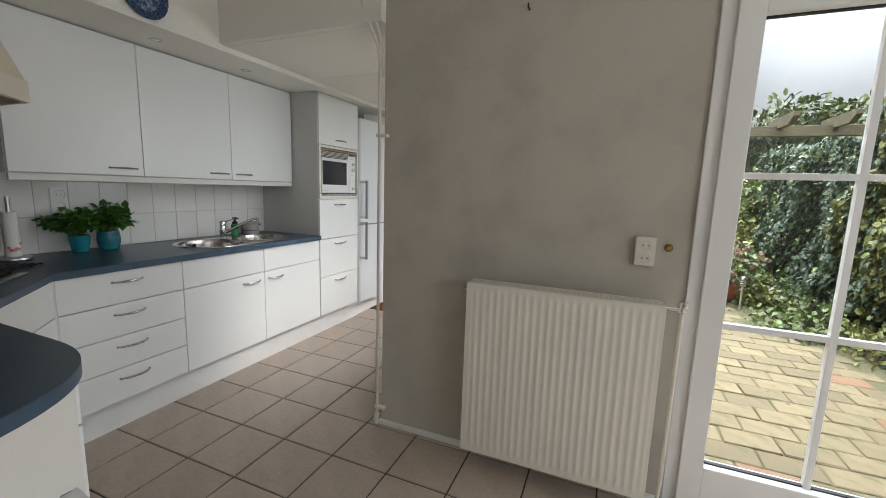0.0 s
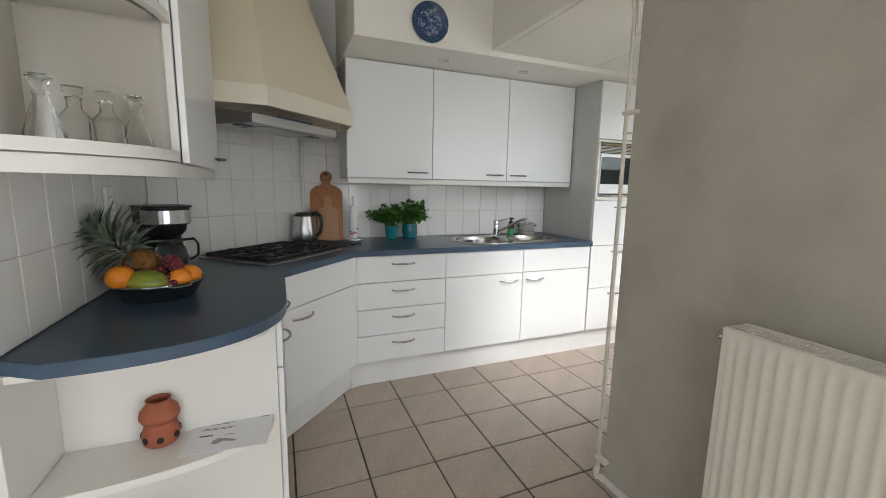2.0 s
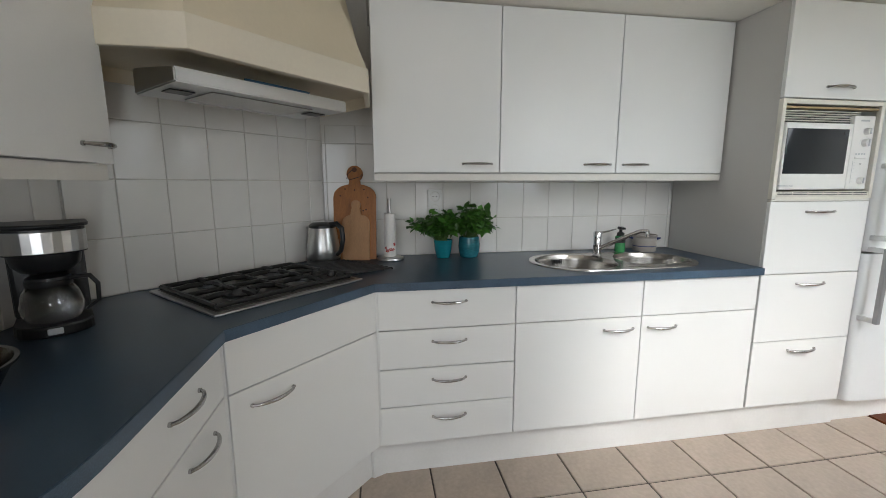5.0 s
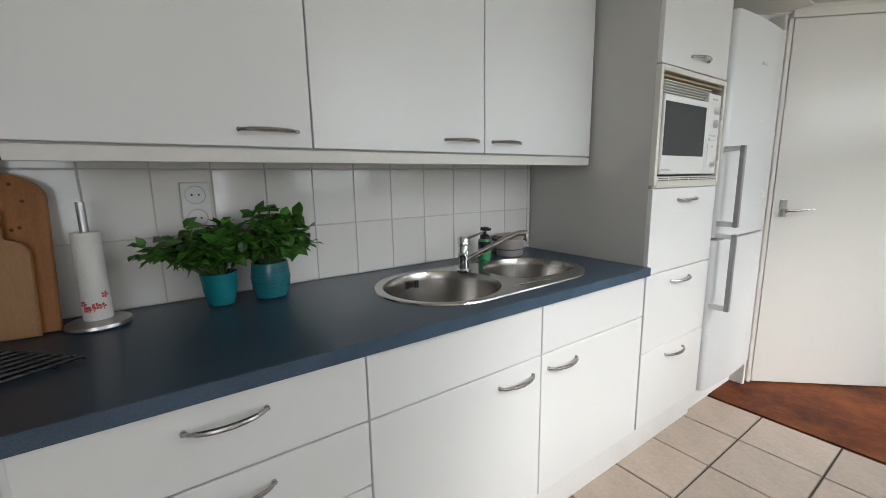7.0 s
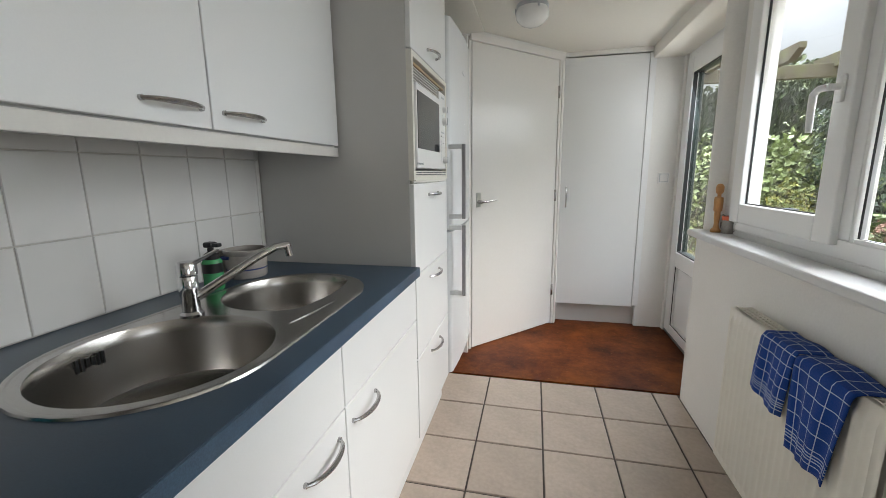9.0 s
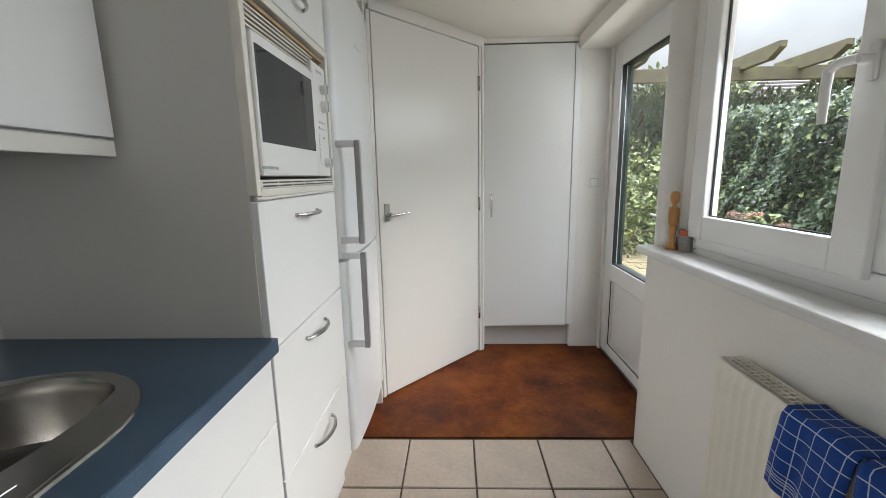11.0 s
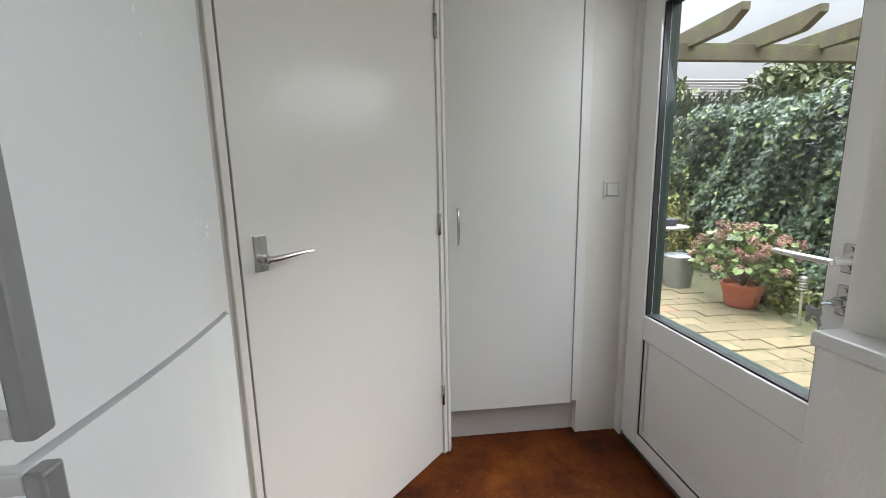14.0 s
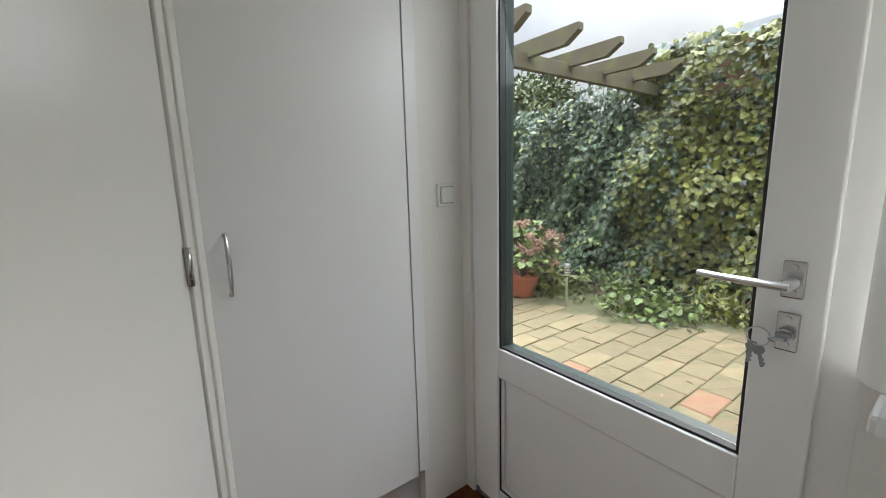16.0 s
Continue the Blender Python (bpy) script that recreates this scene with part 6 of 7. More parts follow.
ORANGE = mat("orange_peel", (0.78, 0.24, 0.015), 0.42, var=0.08, vscale=12, grain=160, bump=0.25)
MANGO = mat("green_mango_skin", (0.20, 0.24, 0.03), 0.35, var=0.3, vscale=9, grain=90, bump=0.05, dirt=(0.42, 0.30, 0.03), dirt_amount=0.6)
GRAPE = mat("red_grape_skin", (0.14, 0.014, 0.028), 0.22, var=0.25, vscale=30, per_island=0.4)
PINE = mat("pineapple_rind", (0.26, 0.105, 0.02), 0.55, var=0.3, vscale=20, grain=90, bump=0.3, per_island=0.3)
PINELEAF = mat("pineapple_leaf", (0.165, 0.195, 0.135), 0.45, var=0.3, vscale=15, per_island=0.3)


def ball(c, r, sx=1, sy=1, sz=1, n=20):
    prof = [(r * math.sin(math.pi * i / 12), -r * math.cos(math.pi * i / 12)) for i in range(13)]
    prof[0], prof[-1] = (0, -r), (0, r * 0.96)
    bm = lathe(bmesh.new(), prof, (0, 0, 0), n)
    bm.transform(Matrix.Translation(c) @ Matrix.Diagonal((sx, sy, sz, 1)))
    return bm


for x, y, z, r in ((-1.47, 0.054, 0.086, 0.042), (-1.488, 0.214, 0.070, 0.036), (-1.53, 0.236, 0.072, 0.038)):
    u = thing("orange", "ripe orange lying in the fruit bowl", "orange", (x, y, ZT + z - r), "oranges")
    part("fruit", ball((x, y, ZT + z), r, 1, 1, 0.95), ORANGE, u)
    part("stem_scar", lathe(bmesh.new(), [(0, 0.001), (0.004, 0.0)], (x, y, ZT + z + r * 0.93), 8), STEM, u)
bm = ball((0, 0, 0), 0.047, 1.45, 1, 0.92)
solo("mango", bm, MANGO, "green and yellow mango in the fruit bowl", "mango", rot(-1.462, 0.125, ZT + 0.066, 66))
u = thing("grape_bunch", "bunch of red grapes in the fruit bowl", "grapes", (-1.50, 0.20, ZT + 0.02))
bm = bmesh.new()
rnd = random.Random(11)
for k in range(58):
    q = rnd.uniform(0, 1)
    a = rnd.uniform(0, 2 * math.pi)
    rr_ = (0.052 * (1 - q) + 0.012)
    p = Vector((-1.515 + rr_ * math.cos(a), 0.185 + rr_ * math.sin(a) * 0.9, ZT + 0.055 + 0.085 * q))
    t = ball(p, rnd.uniform(0.0095, 0.012), n=10)
    me_ = bpy.data.meshes.new("t")
    t.to_mesh(me_)
    t.free()
    bm.from_mesh(me_)
    bpy.data.meshes.remove(me_)
part("grapes", bm, GRAPE, u, kind="stuff")
part("stalk", tube(bmesh.new(), [(-1.515, 0.185, ZT + 0.05), (-1.515, 0.18, ZT + 0.135), (-1.53, 0.175, ZT + 0.155)], 0.0025, 6), STEM, u)
# pineapple lying on its side, crown towards the tiled wall
u = thing("pineapple", "ripe pineapple lying in the fruit bowl with its crown tilted up", "pineapple", (-1.55, 0.08, ZT + 0.02))
PD = Vector((0.26, -0.60, 0.72)).normalized()
PC = Vector((-1.60, 0.10, ZT + 0.088))
PQ = PD.to_track_quat("Z", "Y").to_matrix().to_4x4()
M_P = Matrix.Translation(PC) @ PQ
part("fruit", lathe(bmesh.new(), [(0, -0.065), (0.035, -0.058), (0.052, -0.02), (0.054, 0.02), (0.046, 0.06), (0.03, 0.078), (0, 0.082)], (0, 0, 0), 24), PINE, u, "", M_P)
bm = bmesh.new()
for j in range(9):
    z = -0.05 + j * 0.0145
    rr_ = 0.054 * math.sqrt(max(0.08, 1 - ((z - 0.008) / 0.082) ** 2))
    for k in range(13):
        a = 2 * math.pi * (k + 0.5 * (j % 2)) / 13
        c = Vector((rr_ * math.cos(a), rr_ * math.sin(a), z))
        o = Vector((math.cos(a), math.sin(a), 0))
        tg = Vector((-math.sin(a), math.cos(a), 0))
        q = [bm.verts.new(c + tg * dx + Vector((0, 0, dz))) for dx, dz in ((0.011, 0), (0, 0.009), (-0.011, 0), (0, -0.009))]
        tip = bm.verts.new(c + o * 0.005 + Vector((0, 0, 0.002)))
        for i in range(4):
            bm.faces.new((q[i], q[(i + 1) % 4], tip))
part("eyes", bm, PINE, u, "", M_P, kind="stuff")
bm = bmesh.new()
rnd = random.Random(31)
for k in range(74):
    q = k / 74
    a = k * 2.39996 + rnd.uniform(-0.2, 0.2)
    lean = 1.25 * (1 - q) + 0.12 + rnd.uniform(-0.12, 0.12)
    L = 0.075 + 0.075 * math.sin(math.pi * min(1, q + 0.12)) + rnd.uniform(-0.012, 0.012)
    d = Vector((math.cos(a) * math.sin(lean), math.sin(a) * math.sin(lean), math.cos(lean)))
    leaf(bm, Vector((0.012 * math.cos(a), 0.012 * math.sin(a), 0.072 + 0.125 * q)), d, Vector((0, 0, 1)) - d * 0.3, L, 0.021, fold=0.7, droop=rnd.uniform(0.15, 0.55))
part("crown", bm, PINELEAF, u, "grey-green spiky crown", M_P)

# ---- end unit: oil burner, envelope; iron tray under the shelf ----
TERRA = mat("terracotta", (0.33, 0.10, 0.05), 0.8, var=0.12, vscale=14, grain=120, bump=0.12)
u = thing("oil_burner", "terracotta oil burner with pierced round holes", "oil burner", (-1.20, 0.195, 0.557))
OB = (-1.20, 0.195, 0.5575)
M_OB = Matrix.Translation(OB) @ Matrix.Scale(0.84, 4) @ Matrix.Translation(-Vector(OB))
part("lower_pot", lathe(bmesh.new(), [(0, 0.0), (0.044, 0.0), (0.052, 0.008), (0.058, 0.035), (0.05, 0.06), (0.045, 0.078), (0.042, 0.08), (0, 0.08)], OB, 32), TERRA, u, "", M_OB)
part("upper_pot", lathe(bmesh.new(), [(0.044, 0.08), (0.052, 0.084), (0.060, 0.10), (0.056, 0.12), (0.038, 0.142), (0.034, 0.152), (0.038, 0.158), (0.033, 0.158), (0.03, 0.145), (0.045, 0.11), (0, 0.10)], OB, 32), TERRA, u, "", M_OB)
for k in range(7):
    a = math.radians(10 + 52 * k)
    c = Vector((OB[0] + 0.0545 * math.cos(a), OB[1] + 0.0545 * math.sin(a), OB[2] + 0.033))
    o = Vector((math.cos(a), math.sin(a), 0))
    part("hole", tube(bmesh.new(), [c - o * 0.004, c + o * 0.0040], 0.0105, 14), mat("burner_hole", (0.012, 0.008, 0.007), 0.9) if "burner_hole" not in bpy.data.materials else bpy.data.materials["burner_hole"], u, "", M_OB)
ENV = mat("white_envelope_paper", (0.74, 0.74, 0.76), 0.7, var=0.02)
INK = mat("grey_print", (0.12, 0.12, 0.13), 0.7, var=0.05)
u = thing("envelope", "white printed envelope lying on the rounded shelf", "envelope", (-1.18, 0.36, 0.558))
M_EN = rot(-1.098, 0.255, 0.5578, 84)
part("sheet", boxed(0, 0.225, 0, 0.165, 0, 0.003, bev=0.001), ENV, u, "", M_EN)
for x0, x1, y0, y1 in ((0.05, 0.095, 0.150, 0.1525), (0.05, 0.115, 0.143, 0.1448), (0.05, 0.105, 0.137, 0.1388), (0.03, 0.12, 0.116, 0.1178), (0.03, 0.11, 0.110, 0.1118), (0.03, 0.065, 0.078, 0.084), (0.10, 0.125, 0.076, 0.0785), (0.19, 0.212, 0.152, 0.155)):
    part("printed_line", boxed(x0, x1, y0, y1, 0.0031, 0.0036), INK, u, "", M_EN)
part("key_picture", extrude_poly(bmesh.new(), [(0.07, 0.05), (0.085, 0.062), (0.10, 0.058), (0.135, 0.046), (0.135, 0.038), (0.10, 0.046), (0.088, 0.036), (0.072, 0.036)], 0.0031, 0.0037), mat("printed_grey", (0.3, 0.28, 0.26), 0.7), u, "grey printed picture of a key", M_EN)
u = thing("iron_tray", "black wrought iron handle of a tray on the bottom shelf", "tray", (-1.13, 0.2, 0.173))
M_TR = rot(-1.06, 0.21, 0.174, 90) @ Matrix.Diagonal((0.8, 0.8, 0.92, 1))
part("tray", boxed(-0.16, 0.12, 0.02, 0.14, 0, 0.012, bev=0.003), IRON, u, "", M_TR)
for x in (-0.11, 0.08):
    part("upright", tube(bmesh.new(), [(x, 0.08, 0.01), (x, 0.08, 0.235)], 0.004, 8), IRON, u, "", M_TR)
part("grip", tube(bmesh.new(), [(-0.115, 0.08, 0.225), (-0.1, 0.08, 0.232), (0.07, 0.08, 0.232), (0.085, 0.08, 0.24)], 0.0055, 8), IRON, u, "", M_TR)

# decanters behind the bent glass
THIN = glass_mat("thin_decanter_glass", (0.96, 0.965, 0.96), 0.06, 1.22)
for k, (x, y, kind_) in enumerate(((-1.035, 0.085, 0), (-1.095, 0.118, 1), (-1.135, 0.165, 1), (-1.205, 0.205, 0))):
    u = thing("glass_decanter", "clear glass decanter with a stopper in the cabinet", "decanter", (x, y, 1.374), "decanters")
    c = (x, y, 1.3745)
    M_DC = Matrix.Translation(Vector(c)) @ Matrix.Diagonal((0.92, 0.92, 0.98, 1)) @ Matrix.Translation(-Vector(c))
    if kind_ == 0:
        pr = [(0, 0.002), (0.042, 0.0), (0.044, 0.006), (0.02, 0.085), (0.014, 0.105), (0.016, 0.112), (0.012, 0.112), (0.011, 0.1), (0.036, 0.01), (0, 0.008)]
        st_ = [(0, 0.108), (0.009, 0.108), (0.009, 0.12), (0.024, 0.145), (0.02, 0.15), (0, 0.135)]
    else:
        pr = [(0, 0.002), (0.036, 0.0), (0.038, 0.006), (0.036, 0.07), (0.016, 0.092), (0.014, 0.112), (0.018, 0.117), (0.013, 0.117), (0.012, 0.094), (0.032, 0.066), (0.032, 0.01), (0, 0.008)]
        st_ = [(0, 0.112), (0.01, 0.112), (0.01, 0.122), (0.021, 0.13), (0.021, 0.142), (0, 0.146)]
    part("bottle", lathe(bmesh.new(), pr, c, 24), THIN, u, "", M_DC)
    part("stopper", lathe(bmesh.new(), st_, c, 16), THIN, u, "", M_DC)

# ---- window sill ----
CARVED = mat("carved_pale_wood", (0.50, 0.25, 0.085), 0.5, var=0.2, vscale=14, grain=70, bump=0.15, stretch=(8, 8, 1.5), dirt=(0.25, 0.10, 0.035), dirt_amount=0.3)
fx_, fy_, fz_ = -1.045, 3.556, 0.9625
bm = lathe(bmesh.new(), [(0, 0), (0.025, 0), (0.025, 0.010), (0.014, 0.022), (0.011, 0.04), (0.015, 0.075), (0.014, 0.098), (0.020, 0.106), (0.0215, 0.150), (0.020, 0.168), (0.009, 0.173), (0.009, 0.184), (0.016, 0.190), (0.019, 0.205), (0.018, 0.222), (0.010, 0.232), (0, 0.234)], (0, 0, 0), 14, sx=0.85, sy=1.0)
for f in bm.faces:
    f.smooth = False
solo("carved_figurine", bm, CARVED, "small plain carved wooden figurine on the window sill", "figurine", pose(fx_, fy_, fz_, 0, 0, 20))
TIN = mat("scuffed_tin", (0.33, 0.31, 0.29), 0.4, 0.8, var=0.25, vscale=25, grain=120, bump=0.15)
REDCLAY = mat("orange_red_pot", (0.48, 0.09, 0.03), 0.6, var=0.15)
u = thing("tin_mug", "small tin mug holding an orange pot on the sill", "mug", (-1.008, 3.515, 0.9625))
mc = (-1.008, 3.515, 0.9628)
part("mug", lathe(bmesh.new(), [(0, 0), (0.027, 0), (0.0285, 0.004), (0.028, 0.06), (0.029, 0.063), (0.0265, 0.063), (0.0265, 0.006), (0, 0.005)], mc, 24), TIN, u)
part("inner_pot", lathe(bmesh.new(), [(0, 0.02), (0.024, 0.02), (0.025, 0.06), (0.030, 0.064), (0.030, 0.082), (0.026, 0.082), (0.024, 0.07), (0, 0.07)], mc, 24), REDCLAY, u, "orange-red clay pot")
for s in (1, -1):
    dv = Vector((0.3 * s, -0.95 * s, 0)).normalized()
    cm_ = Vector(mc)
    part("handle", tube(bmesh.new(), [cm_ + dv * 0.027 + Vector((0, 0, 0.05)), cm_ + dv * 0.048 + Vector((0, 0, 0.048)), cm_ + dv * 0.05 + Vector((0, 0, 0.02)), cm_ + dv * 0.027 + Vector((0, 0, 0.012))], 0.0028, 8), TIN, u)
bm = bmesh.new()
rnd = random.Random(2)
for k in range(9):
    a = rnd.uniform(0, 6.28)
    leaf(bm, Vector(mc) + Vector((0.012 * math.cos(a), 0.012 * math.sin(a), 0.072)), Vector((math.cos(a), math.sin(a), rnd.uniform(0.3, 1.4))), Vector((0, 0, 1)), rnd.uniform(0.02, 0.035), 0.016)
part("succulent", bm, mat("dark_succulent", (0.05, 0.065, 0.04), 0.6, var=0.3), u, "small dark succulent")

# ---- garden ----
PAVER = mat("weathered_yellow_paver", (0.165, 0.128, 0.07), 0.85, var=0.22, vscale=6, grain=45, bump=0.3, per_object=0.22, dirt=(0.075, 0.082, 0.03), dirt_amount=0.9)
PAVER_RED = mat("weathered_red_paver", (0.20, 0.105, 0.06), 0.85, var=0.2, vscale=6, grain=45, bump=0.3, dirt=(0.20, 0.18, 0.08), dirt_amount=0.6)
IVY = mat("dark_ivy_leaf", (0.030, 0.055, 0.022), 0.38, var=0.25, vscale=6, grain=40, bump=0.05, per_island=0.55)
IVY_NEW = mat("yellow_green_climber_leaf", (0.115, 0.122, 0.022), 0.45, var=0.25, vscale=6, grain=40, bump=0.05, per_island=0.5)
SHRUB = mat("light_shrub_leaf", (0.17, 0.21, 0.075), 0.5, var=0.2, vscale=6, grain=40, bump=0.05, per_island=0.5)
CONIFER = mat("conifer_spray", (0.040, 0.055, 0.022), 0.7, var=0.3, vscale=4, grain=50, bump=0.1, per_island=0.5)
LOWLEAF = mat("low_bed_leaf", (0.085, 0.12, 0.03), 0.5, var=0.2, vscale=6, grain=40, bump=0.05, per_island=0.5)
TREELEAF = mat("tree_leaf", (0.085, 0.105, 0.038), 0.55, var=0.2, vscale=4, per_island=0.5)
BARK = mat("grey_brown_bark", (0.12, 0.09, 0.065), 0.9, var=0.3, vscale=8, grain=50, bump=0.5)
MOSSWOOD = mat("mossy_weathered_wood", (0.095, 0.08, 0.05), 0.85, var=0.25, vscale=6, grain=60, bump=0.3, dirt=(0.15, 0.16, 0.05), dirt_amount=0.7)
BLOOM = mat("faded_hydrangea_bloom", (0.25, 0.13, 0.10), 0.7, var=0.25, vscale=10, per_island=0.4)
# near-black colour stands for the shade between leaves, on fence and hedge core
LEAFSHADE = mat("shade_behind_leaves", (0.025, 0.026, 0.018), 0.95, var=0.3, vscale=6, grain=30, bump=0.4)
ROOFTILE = mat("grey_roof_tile", (0.17, 0.155, 0.15), 0.8, var=0.15, vscale=3, grain=30, bump=0.2)
BRICKRED = mat("house_brick", (0.30, 0.17, 0.12), 0.9, var=0.2, vscale=5, grain=40, bump=0.2)

HEART = ([(0, 0, 0), (0.38, 0.10, 0.10), (0.50, 0.42, 0.12), (0.26, 0.78, 0.04), (0, 1.0, -0.08), (-0.26, 0.78, 0.04), (-0.50, 0.42, 0.12), (-0.38, 0.10, 0.10), (0, 0.45, 0.0)],
         [(0, 1, 8), (1, 2, 8), (2, 3, 8), (3, 4, 8), (4, 5, 8), (5, 6, 8), (6, 7, 8), (7, 0, 8)])
LOBED = ([(0, 0, 0), (0.52, 0.08, 0.08), (0.24, 0.40, 0.05), (0.40, 0.66, 0.06), (0.14, 0.68, 0.02), (0, 1.05, -0.10), (-0.14, 0.68, 0.02), (-0.40, 0.66, 0.06), (-0.24, 0.40, 0.05), (-0.52, 0.08, 0.08), (0, 0.4, 0)],
         [(0, 1, 10), (1, 2, 10), (2, 3, 10), (3, 4, 10), (4, 5, 10), (5, 6, 10), (6, 7, 10), (7, 8, 10), (8, 9, 10), (9, 0, 10)])
OVAL = ([(0, 0, 0), (0.26, 0.35, 0.07), (0.22, 0.7, 0.05), (0, 1.0, -0.06), (-0.22, 0.7, 0.05), (-0.26, 0.35, 0.07)], [(0, 1, 2, 3), (3, 4, 5, 0)])
SPRAY = ([(0, 0, 0), (0.16, 0.3, 0.04), (0.10, 0.7, 0.02), (0, 1.0, 0), (-0.10, 0.7, 0.02), (-0.16, 0.3, 0.04)], [(0, 1, 2, 3), (3, 4, 5, 0)])


def foliage(name, shape, pts, axes, norms, sizes, material):
    """Many small leaves in one mesh: each at a point, along an axis, facing a normal."""
    V, Fc = np.array(shape[0], float), shape[1]
    y = axes / np.linalg.norm(axes, axis=1, keepdims=True)
    x = np.cross(y, norms)
    x /= np.maximum(np.linalg.norm(x, axis=1, keepdims=True), 1e-6)
    z = np.cross(x, y)
    co = pts[:, None, :] + sizes[:, None, None] * (V[None, :, 0:1] * x[:, None, :] + V[None, :, 1:2] * y[:, None, :] + V[None, :, 2:3] * z[:, None, :])
    n, k = len(pts), len(V)
    faces = [tuple(i * k + j for j in f) for i in range(n) for f in Fc]
    me = bpy.data.meshes.new(name)
    me.from_pydata(co.reshape(-1, 3).tolist(), [], faces)
    me.materials.append(material)
    return me


rg = np.random.default_rng(7)


def stuff_part(name, me, parent, label):
    ob = new(name, me)
    ob.parent = parent
    ob.matrix_parent_inverse = Matrix.Translation(-base_of(parent))
    return tagged(ob, label, kind="stuff")


# pavement: pieces in courses along x
pav = setting("pavement", boxed(EXO, 2.3, DY + 0.26, 9.0, GZ - 0.06, GZ - 0.012), mat("moss_joint_sand", (0.09, 0.085, 0.04), 0.95, var=0.4, vscale=8, grain=60, bump=0.5), "mossy joints of the garden pavement", "pavement")
pav_meshes = {}


def paver_mesh(w, material, v):
    bm = boxed(0, w, 0, 0.182, -0.03, 0.0)
    top = [e for e in bm.edges if all(q.co.z > -0.001 for q in e.verts)]
    bmesh.ops.bevel(bm, geom=top, offset=0.007, segments=1, affect="EDGES")
    r_ = random.Random(v)
    for q in bm.verts:
        q.co += Vector((r_.uniform(-.003, .003), r_.uniform(-.003, .003), r_.uniform(-.002, .002)))
    return finish("paver", bm, material)


rnd = random.Random(21)
rows_n = 0
for j in range(-13, 24):
    y = 4.575 + j * 0.19
    if y < DY + 0.25:
        continue
    x = EXO + 0.01 + (0.145 if j % 2 else 0.0) - (0.29 if j % 2 else 0)
    while x < 2.0:
        x0_, w = max(x, EXO + 0.005), 0.282
        w = x + 0.282 - x0_
        lim = 2.12 - max(0, min(1, (y - 4.6) / 1.0)) * 0.62 if y < 6.9 else 1.55
        if w > 0.06 and x0_ + w * 0.5 < lim and rows_n < 300:
            red = rnd.random() < 0.03
            key = (round(w, 3), red, rnd.randrange(4))
            if key not in pav_meshes:
                pav_meshes[key] = paver_mesh(w, PAVER_RED if red else PAVER, rows_n)
            o = new("paver", pav_meshes[key])
            o.parent = pav
            o.matrix_basis = pose(x0_, y + 0.004, GZ + rnd.uniform(-0.003, 0.004), rnd.uniform(-.7, .7), rnd.uniform(-.7, .7), rnd.uniform(-.6, .6))
            rows_n += 1
        x += 0.29

# ivy-clad fence
fence = thing("ivy_fence", "tall garden fence fully overgrown with ivy and climber", "ivy fence", (2.9, 6, GZ))
part("boards", boxed(2.84, 2.95, 2.2, 9.3, GZ - 0.02, 2.0), LEAFSHADE, fence, "boards coloured as the shade behind the leaves")


def ivy_top(y):
    return 2.12 + 0.42 / (1 + np.exp((y - 5.9) * 3.5)) + 0.07 * np.sin(y * 2.3) + 0.04 * np.sin(y * 5.7 + 1)


def wall_leaves(n, y0, y1, lo, hi):
    y = rg.uniform(y0, y1, n)
    z = GZ + rg.uniform(0, 1, n) ** 0.9 * (ivy_top(y) - GZ)
    bulge = 0.10 * np.sin(y * 3.1 + z * 2) + 0.08 * np.sin(z * 4.3 - y * 1.7) + 0.08 * np.sin(y * 7.7 + z * 5.1)
    x = 2.80 - 0.12 - bulge - rg.uniform(0, 0.14, n)
    over = rg.uniform(0, 1, n) < 0.10
    z = np.where(over, ivy_top(y) + rg.uniform(-0.12, 0.10, n), z)
    x = np.where(over, x + rg.uniform(0, 0.35, n), x)
    pts = np.stack([x, y, z], 1)
    axes = np.stack([rg.normal(-0.35, 0.3, n), rg.normal(0, 0.55, n), rg.normal(-0.8, 0.45, n)], 1)
    nrm = np.stack([rg.normal(-1, 0.35, n), rg.normal(0, 0.4, n), rg.normal(0.75, 0.35, n)], 1)
    return pts, axes, nrm, rg.uniform(lo, hi, n)


stuff_part("ivy_leaves", foliage("ivy_leaves", LOBED, *wall_leaves(10500, 5.5, 9.4, 0.04, 0.085), IVY), fence, "dark green lobed ivy leaves")
stuff_part("climber_leaves", foliage("climber_leaves", HEART, *wall_leaves(10000, 2.2, 6.05, 0.04, 0.088), IVY_NEW), fence, "yellow-green heart-shaped leaves")
stuff_part("young_shoots", foliage("young_shoots", LOBED, *wall_leaves(1300, 5.2, 9.4, 0.05, 0.085), SHRUB), fence, "light green young ivy shoots")
stuff_part("inner_leaves", foliage("inner_leaves", LOBED, *wall_leaves(2200, 2.2, 6.2, 0.05, 0.10), IVY), fence, "dark leaves between the lighter ones")


